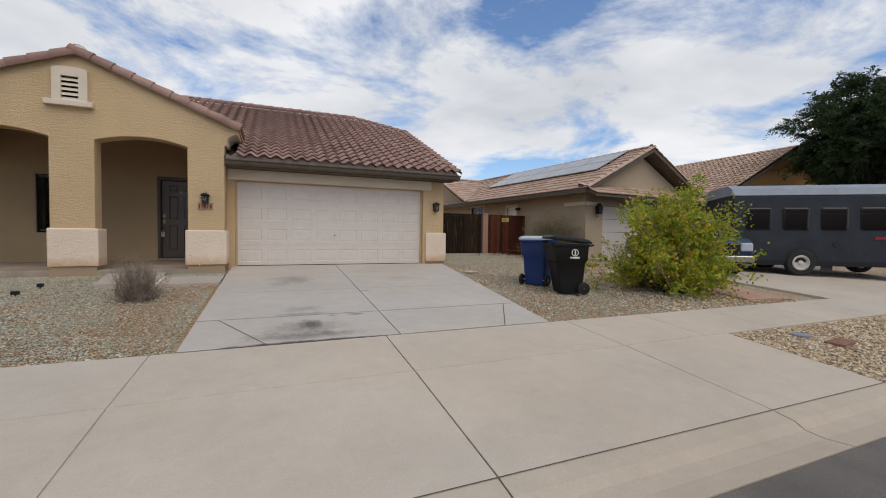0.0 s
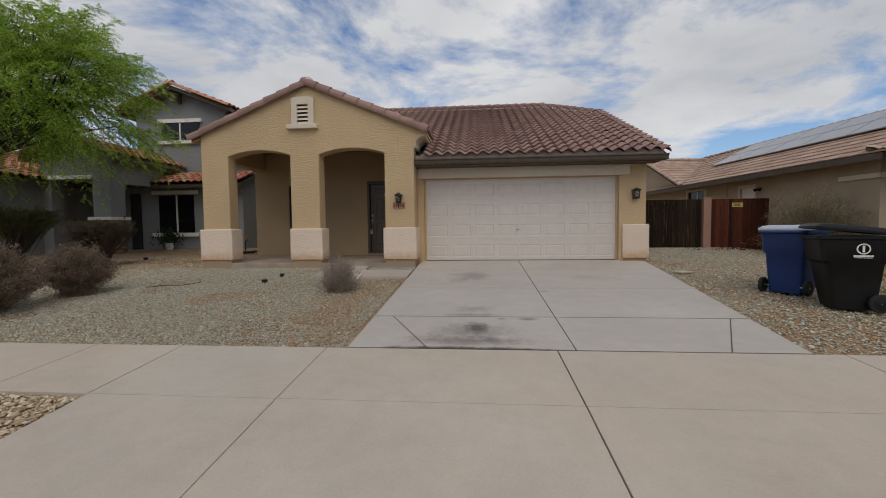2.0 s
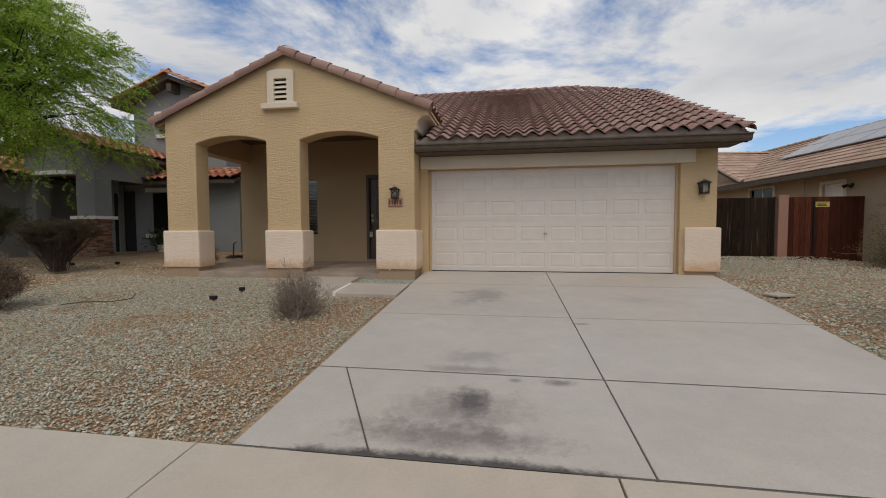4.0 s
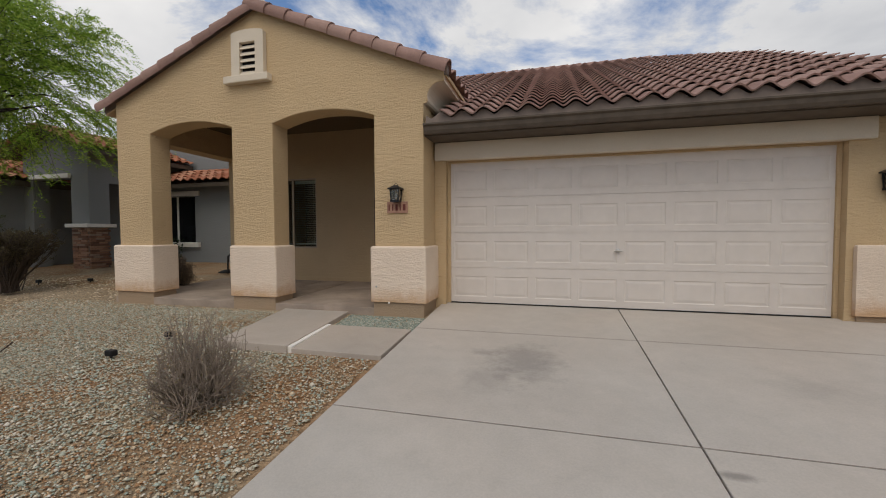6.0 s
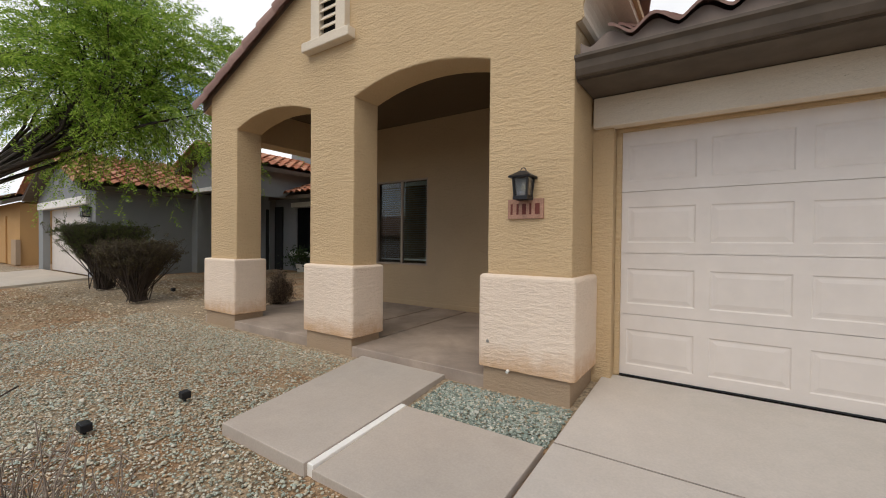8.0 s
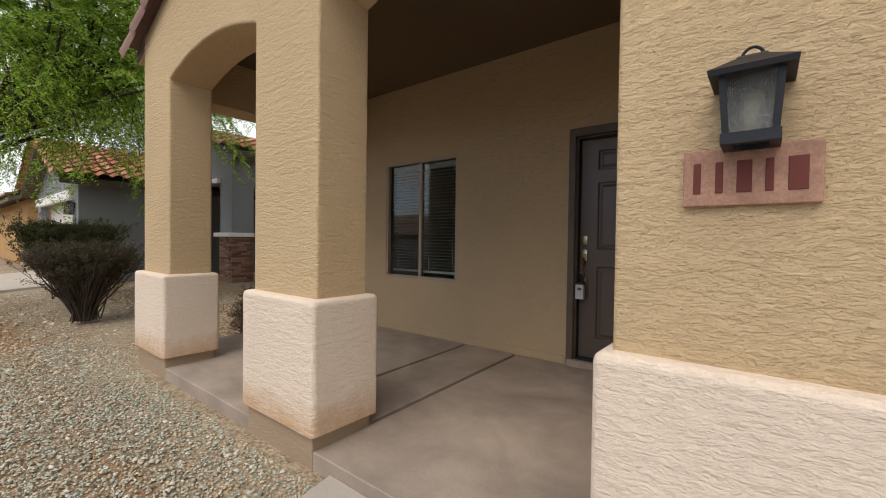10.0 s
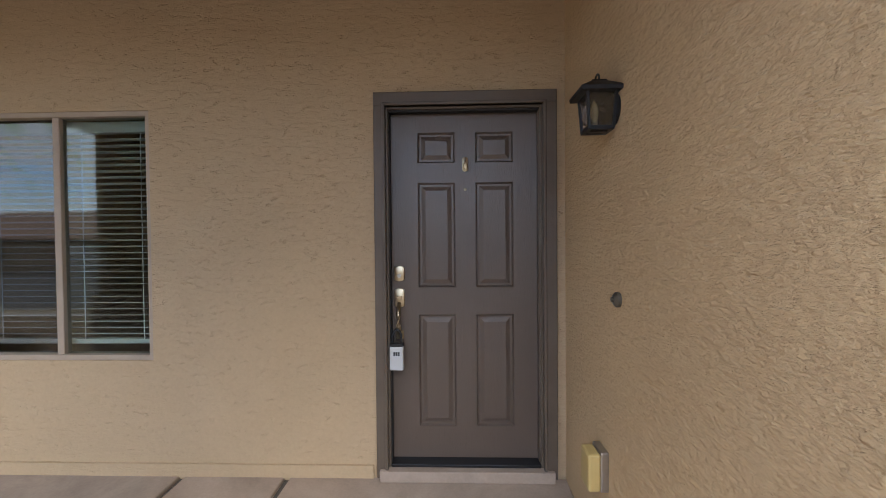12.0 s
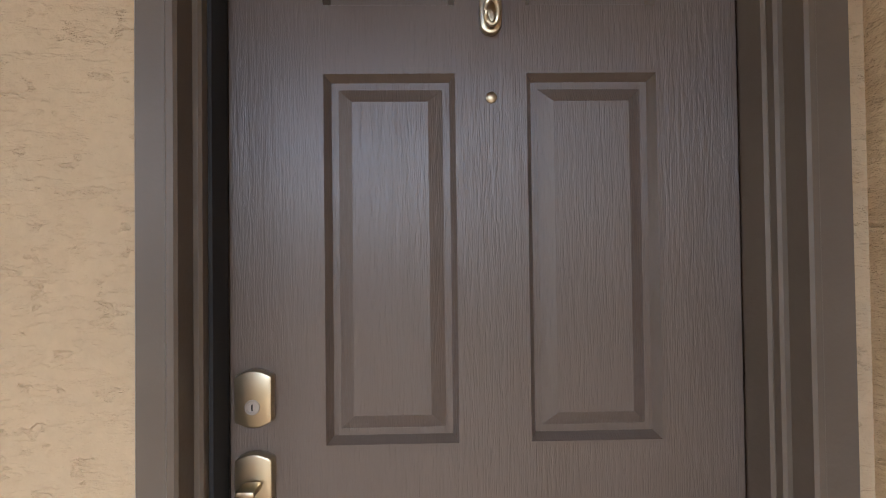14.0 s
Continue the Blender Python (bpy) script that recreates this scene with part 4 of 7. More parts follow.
key_box = thing("lockbox", (-1.485 + LX - 0.008, PY + DY - 0.085, 0.74), "light grey key lockbox hung on the door handle", "lockbox")
part("case", box(-0.040, 0.040, -0.02, 0.025, -0.045, 0.095, 0.008), plain("grey_plastic", (0.50, 0.50, 0.49), 0.45), key_box)
part("shoulder", box(-0.041, 0.041, -0.022, 0.027, 0.095, 0.112, 0.005), M["rubber"], key_box)
part("shackle", tube([(-0.026, 0.004, 0.11), (-0.026, 0.004, 0.155), (-0.016, 0.006, 0.18), (0.0, 0.008, 0.19), (0.016, 0.006, 0.18), (0.026, 0.004, 0.155), (0.026, 0.004, 0.11)], 0.0075, 10), M["rubber"], key_box, "", True)
for i in range(2):
    for j in range(3):
        part("key_button", box(-0.018 + j * 0.013, -0.008 + j * 0.013, -0.024, -0.019, 0.042 + i * 0.013, 0.052 + i * 0.013, 0.001), M["iron"], key_box)

# ---------------------------------------------------------------- porch window
win = thing("window_1", (-3.955, PY, 0.745), "sliding window with pale frame and lowered blinds", "window", kind="structure")
M["vinyl"] = plain("faded_tan_frame", (0.36, 0.285, 0.215), 0.55)
W2, WH = 0.595, 1.50
for nm, r in (("frame_side", (-W2, -W2 + 0.03, 0.008, 0.09, 0, WH)), ("frame_side", (W2 - 0.03, W2, 0.008, 0.09, 0, WH)), ("frame_head", (-W2, W2, 0.006, 0.09, WH - 0.03, WH)), ("frame_sill", (-W2, W2, 0.006, 0.09, 0, 0.032)), ("meeting_rail", (-0.022, 0.022, 0.02, 0.075, 0.03, WH - 0.03))):
    part(nm, box(*r, 0.003, 1), M["vinyl"], win)
for x0, x1, y in ((-W2 + 0.03, -0.02, 0.06), (0.02, W2 - 0.03, 0.045)):
    pane = part("pane", box(x0, x1, y, y + 0.004, 0.032, WH - 0.03), M["glass"] if x0 > 0 else glass_mat("screened_pane", (0.42, 0.45, 0.45)), win)
    pane.visible_shadow = False
blind = thing("window_blind", (-3.955, PY + 0.13, 0.745), "white faux-wood horizontal blind hanging lowered behind glass", "blind")
part("head_rail", box(-0.56, 0.56, -0.025, 0.025, 1.40, 1.468, 0.004), M["slat"], blind)
slat_bm = box(-0.555, 0.555, -0.022, 0.022, -0.0015, 0.0015)
slat_bm.transform(Matrix.Rotation(radians(-7), 4, "X"))
first = part("slat", slat_bm, M["slat"], blind)
for i in range(32):
    z = 0.135 + i * 0.0395
    if i == 0:
        first.location = (0, 0, z)
    else:
        piece("slat", first.data, blind, Matrix.Translation((0, 0, z)))
part("bottom_rail", box(-0.555, 0.555, -0.022, 0.022, 0.075, 0.105, 0.004), M["slat"], blind)
for x in (-0.46, -0.08, 0.08, 0.46):
    part("ladder_cord", boxes([(x - 0.003, x + 0.003, -0.024, -0.022, 0.09, 1.42)]), M["slat"], blind)
# Room shell added behind the glass; its dimness is in the dark colour.
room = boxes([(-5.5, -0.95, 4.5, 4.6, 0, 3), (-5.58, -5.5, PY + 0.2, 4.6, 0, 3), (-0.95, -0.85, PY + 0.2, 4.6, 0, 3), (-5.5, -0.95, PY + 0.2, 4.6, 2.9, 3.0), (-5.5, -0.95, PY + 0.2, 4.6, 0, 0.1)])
structure("wall_inner_room", room, plain("room_dimness_grey", (0.10, 0.095, 0.085), 0.9), "added room shell behind the blind, dimness put into dark grey", "wall")

# ---------------------------------------------------------------- wall lanterns
def lantern(m, label, w=0.155, h=0.24, group="wall lanterns", lip=0.012, base_h=0.02, post=0.011, glass="lamp_glass"):
    """Facing -y, its wall at y = 0; origin at the middle of the glass."""
    lamp = thing("wall_lantern", m, label, "lamp", group)
    yc = -0.62 * w
    t = 0.5 * w
    b = 0.41 * w
    z0, z1 = -h / 2, h / 2
    for sx in (-1, 1):
        for sy in (-1, 1):
            part("post", tube([(sx * b, yc + sy * b, z0), (sx * t, yc + sy * t, z1)], post, 4), M["iron"], lamp)
    o = b + lip
    part("base", boxes([(-o, o, yc - o, yc - b + 0.012, z0 - base_h, z0 + 0.008), (-o, o, yc + b - 0.012, yc + o, z0 - base_h, z0 + 0.008), (-o, -b + 0.012, yc - b + 0.012, yc + b - 0.012, z0 - base_h, z0 + 0.008),
                        (b - 0.012, o, yc - b + 0.012, yc + b - 0.012, z0 - base_h, z0 + 0.008), (-0.014, 0.014, yc - b + 0.012, yc + b - 0.012, z0 - 0.008, z0 + 0.004)]), M["iron"], lamp)
    bm = bmesh.new()
    rings = []
    for k_, z in ((t + 0.027, z1 - 0.014), (t + 0.030, z1), (t * 0.55, z1 + 0.036), (t * 0.5, z1 + 0.042)):
        rings.append([bm.verts.new((sx * k_, yc + sy * k_, z)) for sx, sy in ((-1, -1), (1, -1), (1, 1), (-1, 1))])
    for p, q in zip(rings, rings[1:]):
        for i in range(4):
            bm.faces.new((p[i], p[(i + 1) % 4], q[(i + 1) % 4], q[i]))
    bm.faces.new(rings[0][::-1])
    bm.faces.new(rings[-1])
    part("roof", bm, M["iron"], lamp)
    part("ring", tube([(0.024 * math.cos(a), yc, z1 + 0.040 + 0.030 * math.sin(a)) for a in [math.pi * i / 10 for i in range(11)]], 0.004, 8), M["iron"], lamp)
    for sx, sy in ((0, -1), (-1, 0), (1, 0)):
        bm = bmesh.new()
        if sy:
            q = [(-b + 0.008, yc - b, z0), (b - 0.008, yc - b, z0), (t - 0.008, yc - t, z1), (-t + 0.008, yc - t, z1)]
        else:
            q = [(sx * b, yc - b + 0.008, z0), (sx * b, yc + b - 0.008, z0), (sx * t, yc + t - 0.008, z1), (sx * t, yc - t + 0.008, z1)]
        bm.faces.new([bm.verts.new(p) for p in q])
        bmesh.ops.solidify(bm, geom=bm.faces[:], thickness=0.003)
        part("glass_pane", bm, M[glass], lamp, "seeded glass")
    part("socket", cyl(0.012, 0.012, (0, yc, z0 + 0.005), (0, yc, z0 + 0.035)), M["brass"], lamp)
    bl = lathe([(0.008, 0.0), (0.017, 0.03), (0.019, 0.05), (0.012, 0.085), (0.003, 0.105)], 14)
    bl.transform(Matrix.Translation((0, yc, z0 + 0.035)) @ Matrix.Scale(0.85, 4))
    part("bulb", bl, plain("bulb_glass", (0.75, 0.6, 0.32), 0.2), lamp, "clear flame-shaped bulb", True)
    bp = lathe([(0.062, 0.0), (0.062, 0.010), (0.045, 0.022), (0.02, 0.026)], 20)
    bp.transform(Matrix.Translation((0, 0, z1 - 0.07)) @ Matrix.Rotation(radians(90), 4, "X"))
    part("back_plate", bp, M["iron"], lamp, "", True)
    part("arm", tube([(0, -0.01, z1 - 0.07), (0, -0.05, z1 - 0.05), (0, yc + t, z1 - 0.02)], 0.011, 8), M["iron"], lamp)
    return lamp


lantern(Matrix.Translation((-0.545, WF, 1.585)), "black iron wall lantern with seeded glass above the address plaque", 0.122, 0.165)
lantern(Matrix.Translation((5.26, -0.05, 1.64)), "black iron wall lantern beside the garage door", 0.13, 0.19)
lantern(Matrix.Translation((PX, 1.10, 1.955)) @ Matrix.Rotation(radians(-90), 4, "Z"), "black iron porch lantern with clear bulb near the front door", 0.112, 0.150, lip=0.004, base_h=0.006, post=0.007, glass="clear_lamp_glass")

plaque = thing("address_plaque", (-0.55, WF, 1.415), "reddish sandstone address plaque with dark red numerals", "sign")
k = Mat("red_sandstone", (0.37, 0.205, 0.14), 0.85)
k.vary(k.noise(14, 5, 0.7), 0.75, 1.2).vary(k.noise(120, 2), 0.85, 1.12).bump(k.noise(60, 4), 0.002)
part("stone", box(-0.153, 0.153, -0.022, 0.004, -0.080, 0.080, 0.004), k.m, plaque)
dk = plain("dark_red_paint", (0.13, 0.028, 0.018), 0.7)
for x, w in ((-0.118, 0.018), (-0.065, 0.018), (-0.008, 0.034), (0.046, 0.018), (0.104, 0.040)):
    part("bar", box(x - w / 2, x + w / 2, -0.0245, -0.020, -0.045, 0.042, 0.001, 1), dk, plaque)

bell = thing("doorbell", (PX, 1.061, 1.213), "tarnished round metal doorbell on the porch wall", "doorbell")
bk = lathe([(0.030, 0.0), (0.030, 0.012), (0.022, 0.020), (0.010, 0.022), (0.010, 0.030), (0.006, 0.032)], 20)
bk.transform(Matrix.Rotation(radians(-90), 4, "Y"))
part("cover", bk, plain("tarnished_metal", (0.16, 0.145, 0.12), 0.4, 0.7), bell, "", True)
outlet = thing("outlet_box", (PX, 1.22, 0.47), "weathered metal outdoor outlet box by the door", "outlet")
part("box", box(-0.035, 0.0, -0.055, 0.055, -0.085, 0.085, 0.006), M["steel"], outlet)
part("cover", box(-0.088, -0.034, -0.060, 0.05, -0.082, 0.078, 0.012), plain("yellowed_plastic", (0.46, 0.34, 0.13), 0.5), outlet, "yellowed flip cover")
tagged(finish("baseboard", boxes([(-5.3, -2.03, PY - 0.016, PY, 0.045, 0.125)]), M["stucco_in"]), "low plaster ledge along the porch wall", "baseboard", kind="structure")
pipe = thing("drain_stub", (-0.66, -0.675, 0.105), "small white pipe stub under the plinth", "pipe")
part("stub", cyl(0.012, 0.012, (0, 0.05, 0.0), (0, -0.02, -0.02), 12), M["white_trim"], pipe)
lock_eye = thing("vent_hole", (-0.85, -0.672, 0.31), "small dark round hole fitting in the plinth", "fitting")
part("ring", cyl(0.016, 0.013, (0, 0.01, 0), (0, -0.006, 0), 14), M["steel"], lock_eye)

# ---------------------------------------------------------------- plants
def leaf_mat(name, stops, rough=0.6, through_light=0.4, tint=None):
    k_ = Mat(name, stops[0][1], rough, spec=0.3)
    k_.paint(k_.ramp(k_.island(), stops))
    if tint:
        k_.stain(k_.ramp(k_.noise(1.1, 3), [(0.46, 0.0), (0.62, 0.4)]), tint)
    tr = k_.n.new("ShaderNodeBsdfTranslucent")
    k_.l.new(k_.colour, tr.inputs["Color"])
    mx = k_.n.new("ShaderNodeMixShader")
    mx.inputs[0].default_value = through_light
    k_.l.new(k_.b.outputs[0], mx.inputs[1])
    k_.l.new(tr.outputs[0], mx.inputs[2])
    k_.l.new(mx.outputs[0], k_.n["Material Output"].inputs[0])
    return k_.m


M["twig_dry"] = plain("dry_purple_grey_twig", (0.29, 0.23, 0.18), 0.9, amount=0.35, scale=14)
M["twig"] = plain("grey_twig", (0.36, 0.30, 0.235), 0.9, amount=0.25, scale=9)
M["twig_dark"] = plain("dark_twig", (0.075, 0.055, 0.042), 0.9, amount=0.25, scale=9)
M["twig_warm"] = plain("purple_brown_twig", (0.24, 0.175, 0.13), 0.9, amount=0.25, scale=9)
M["bark"] = plain("dark_bark", (0.07, 0.055, 0.045), 0.95, amount=0.3, scale=12, bump=0.01)
M["leaf_mesquite"] = leaf_mat("mesquite_leaf", [(0.0, (0.11, 0.21, 0.022)), (0.5, (0.28, 0.44, 0.05)), (0.95, (0.50, 0.62, 0.11))], through_light=0.45)
M["leaf_yellow"] = leaf_mat("yellow_green_leaf", [(0.0, (0.16, 0.25, 0.018)), (0.35, (0.30, 0.37, 0.024)), (0.75, (0.50, 0.46, 0.04)), (1.0, (0.55, 0.33, 0.05))], tint=(0.22, 0.33, 0.022))
M["leaf_brown"] = leaf_mat("dry_hedge_leaf", [(0.0, (0.10, 0.073, 0.05)), (0.5, (0.215, 0.155, 0.105)), (1.0, (0.34, 0.255, 0.175))])
M["leaf_dry"] = leaf_mat("dark_dry_hedge_leaf", [(0.0, (0.045, 0.034, 0.022)), (0.5, (0.10, 0.074, 0.045)), (1.0, (0.15, 0.13, 0.06))])
M["leaf_hedge"] = leaf_mat("dusty_hedge_leaf", [(0.0, (0.045, 0.06, 0.018)), (0.5, (0.10, 0.12, 0.036)), (1.0, (0.17, 0.175, 0.06))])
M["leaf_dark"] = leaf_mat("dark_green_leaf", [(0.0, (0.018, 0.035, 0.012)), (0.5, (0.035, 0.06, 0.02)), (1.0, (0.06, 0.09, 0.03))])
M["leaf_broom"] = leaf_mat("broom_leaf", [(0.0, (0.12, 0.10, 0.05)), (0.5, (0.20, 0.17, 0.075)), (1.0, (0.27, 0.22, 0.11))])


def raw_mesh(name, verts, faces_tri, material, parent, kind=""):
    """From arrays: verts (n, 3), triangles (m, 3)."""
    me = bpy.data.meshes.new(name)
    me.vertices.add(len(verts))
    me.vertices.foreach_set("co", np.asarray(verts, dtype=np.float32).ravel())
    me.loops.add(faces_tri.size)
    me.loops.foreach_set("vertex_index", faces_tri.astype(np.int32).ravel())
    me.polygons.add(len(faces_tri))
    me.polygons.foreach_set("loop_start", np.arange(0, faces_tri.size, 3, dtype=np.int32))
    me.update(calc_edges=True)
    me.materials.append(material)
    ob = new(name, me)
    ob.parent = parent
    if kind:
        tagged(ob, kind=kind)
    return ob


def twigs_mesh(name, lines, r0, r1, material, parent):
    """Thin three-sided tapering twigs along polylines, an array (n, k, 3)."""
    lines = np.asarray(lines, dtype=float)
    n, k_, _ = lines.shape
    rad = np.linspace(r0, r1, k_)
    ang = np.array([0, 2.094, 4.189])
    d = lines[:, -1] - lines[:, 0]
    d /= np.linalg.norm(d, axis=1, keepdims=True) + 1e-9
    ref = np.where(np.abs(d[:, 2:3]) < 0.9, np.array([[0, 0, 1.0]]), np.array([[1.0, 0, 0]]))
    s = np.cross(d, ref)
    s /= np.linalg.norm(s, axis=1, keepdims=True)
    t = np.cross(d, s)
    off = s[:, None, :] * np.cos(ang)[None, :, None] + t[:, None, :] * np.sin(ang)[None, :, None]
    v = lines[:, :, None, :] + off[:, None, :, :] * rad[None, :, None, None]
    f = []
    for i in range(k_ - 1):
        for j in range(3):
            a, b = i * 3 + j, i * 3 + (j + 1) % 3
            f += [(a, b, b + 3), (a, b + 3, a + 3)]
    f = np.array(f)
    faces = (f[None] + (np.arange(n) * k_ * 3)[:, None, None]).reshape(-1, 3)
    return raw_mesh(name, v.reshape(-1, 3), faces, material, parent)


def leaves_mesh(name, at, along, size, width, material, parent, rnd):
    """Small folded pointed leaves: places (n, 3), directions (n, 3)."""
    n = len(at)
    along = along / (np.linalg.norm(along, axis=1, keepdims=True) + 1e-9)
    q = rnd.normal(size=(n, 3))
    side = np.cross(along, q)
    side /= np.linalg.norm(side, axis=1, keepdims=True) + 1e-9
    up = np.cross(side, along)
    ln = size * rnd.uniform(0.6, 1.3, (n, 1))
    w = width * rnd.uniform(0.7, 1.3, (n, 1))
    v = np.stack([at, at + along * ln * 0.5 + side * w + up * w * 0.4, at + along * ln, at + along * ln * 0.5 - side * w + up * w * 0.4], axis=1)
    f = np.array([(0, 1, 2), (0, 2, 3)])
    faces = (f[None] + (np.arange(n) * 4)[:, None, None]).reshape(-1, 3)
    return raw_mesh(name, v.reshape(-1, 3), faces, material, parent)


def shrub(name, at, label, n, ends, twig_mat, leaf=None, r0=0.006, r1=0.0015, per=0, size=0.02, width=0.006, seed=1, sub=3, spread=0.05, leaf_from=0.4, wob=0.06, sub_len=0.3, category="bush", group="", curve=(1.15, 1.15, 0.9)):
    """Stems that rise from one foot to the places ends(rnd, n), with side twigs and leaves."""
    rnd = np.random.RandomState(seed)
    ob = thing(name, at, label, category, group)
    e = ends(rnd, n)
    foot = rnd.normal(size=(n, 3)) * np.array([spread, spread, 0.01])
    k_ = 5
    u = np.linspace(0, 1, k_)[None, :, None]
    bow = np.sin(u * math.pi) * rnd.normal(size=(n, 1, 3)) * wob
    lines = foot[:, None] * (1 - u) + e[:, None] * u ** np.array(curve) + bow
    tagged(twigs_mesh("stem_mass", lines, r0, r1, twig_mat, ob), kind="stuff")
    if sub:
        i = np.repeat(np.arange(n), sub)
        s = rnd.uniform(0.35, 0.95, len(i))
        base = lines[i, 0] * 0
        seg = np.clip((s * (k_ - 1)).astype(int), 0, k_ - 2)
        fr = (s * (k_ - 1) - seg)[:, None]
        base = lines[i, seg] * (1 - fr) + lines[i, seg + 1] * fr
        d = (e[i] - base) * 0.6 + rnd.normal(size=(len(i), 3)) * sub_len * 0.5
        tip = base + d * rnd.uniform(0.4, 1.0, (len(i), 1))
        mid = (base + tip) / 2 + rnd.normal(size=(len(i), 3)) * 0.02
        sublines = np.stack([base, mid, tip], axis=1)
        tagged(twigs_mesh("twig_mass", sublines, r0 * 0.45, r1 * 0.7, twig_mat, ob), kind="stuff")
    if leaf is not None and per:
        src = sublines if sub else lines
        i = np.repeat(np.arange(len(src)), per)
        s = rnd.uniform(leaf_from, 1.0, len(i))[:, None]
        a, b = src[i, -2], src[i, -1]
        p = a * (1 - s) + b * s + rnd.normal(size=(len(i), 3)) * size * 0.8
        leaves_mesh("foliage", p, rnd.normal(size=(len(i), 3)) + np.array([0, 0, 0.4]), size, width, leaf, ob, rnd)
    return ob


def dome(rx, ry, h, low=0.15, flat=0.0, fill=0.55, rough=0.10):
    """Ends inside a rounded crown."""
    def f(rnd, n):
        d = rnd.normal(size=(n, 3))
        d /= np.linalg.norm(d, axis=1, keepdims=True)
        d[:, 2] = np.abs(d[:, 2]) * 0.9 + 0.02
        rr = rnd.uniform(fill, 1.0, (n, 1)) * (1 + rough * rnd.normal(size=(n, 1)))
        e = d * rr * np.array([rx, ry, h - low])
        e[:, 2] += low
        if flat:
            e[:, 2] = np.minimum(e[:, 2] * 1.3, h) - np.abs(rnd.normal(size=n)) * flat
        return e
    return f


shrub("dry_shrub", (-1.13, -3.40, gz(-3.4) - 0.02), "leafless grey desert shrub beside the driveway", 170, dome(0.42, 0.42, 0.84, 0.10, fill=0.62, rough=0.13), M["twig_dry"], M["leaf_broom"], 0.0075, 0.0020, 1, 0.014, 0.004, 3, 6, 0.07, sub_len=0.17, wob=0.045, curve=(0.80, 0.80, 1.15))
shrub("round_bush", (-5.88, -3.78, gz(-3.8) - 0.02), "rounded brown clipped bush with bare stems", 560, dome(0.60, 0.60, 1.02, 0.34, fill=0.68), M["twig_warm"], M["leaf_brown"], 0.008, 0.0020, 7, 0.030, 0.0095, 5, 5, 0.09, sub_len=0.15, group="brown clipped bushes")
shrub("round_bush", (-6.08, -5.05, gz(-5.05) - 0.02), "rounded brown clipped bush with bare stems", 620, dome(0.76, 0.76, 1.22, 0.38, fill=0.68), M["twig_warm"], M["leaf_brown"], 0.008, 0.0020, 7, 0.030, 0.0095, 6, 5, 0.09, sub_len=0.16, group="brown clipped bushes")
shrub("hedge_bush", (-8.6, -0.55, -0.04), "flat-topped dark brown bush on bare spreading stems", 460, dome(0.86, 0.80, 1.14, 0.80, 0.05, 0.45), M["twig_dark"], M["leaf_dry"], 0.012, 0.002, 24, 0.024, 0.009, 7, 5, 0.05, sub_len=0.18, group="flat-topped bushes")
shrub("hedge_bush", (-11.5, -0.25, -0.03), "flat-topped dusty green bush on bare spreading stems", 520, dome(1.2, 1.0, 1.52, 1.18, 0.05, 0.45), M["twig_dark"], M["leaf_hedge"], 0.013, 0.002, 26, 0.026, 0.010, 8, 5, 0.07, sub_len=0.2, group="flat-topped bushes")
shrub("small_bush", (-5.75, 0.62, 0.0), "small brown bush beside the porch pillar", 160, dome(0.30, 0.30, 0.72, 0.12, fill=0.6), M["twig_dark"], M["leaf_brown"], 0.005, 0.0014, 10, 0.022, 0.008, 9, 4, 0.05, sub_len=0.12)
shrub("yellow_shrub", (9.10, -4.75, gz(-4.75) - 0.02), "large yellow-green leafy shrub by the sidewalk", 95, dome(1.60, 1.25, 3.0, 0.30, fill=0.40, rough=0.16), M["twig_warm"], M["leaf_yellow"], 0.016, 0.003, 19, 0.085, 0.024, 10, 12, 0.14, sub_len=0.62, leaf_from=0.0, wob=0.14, curve=(1.0, 1.0, 0.85))
shrub("broom_bush", (10.9, 1.9, -0.03), "straw-coloured wispy broom bush beside the gate", 800, dome(1.45, 1.0, 2.10, 0.05, fill=0.35, rough=0.14), M["twig"], M["leaf_broom"], 0.007, 0.0016, 18, 0.06, 0.005, 11, 6, 0.14, sub_len=0.35, leaf_from=0.0)


def unit_rows(v):
    return v / (np.linalg.norm(v, axis=1, keepdims=True) + 1e-9)


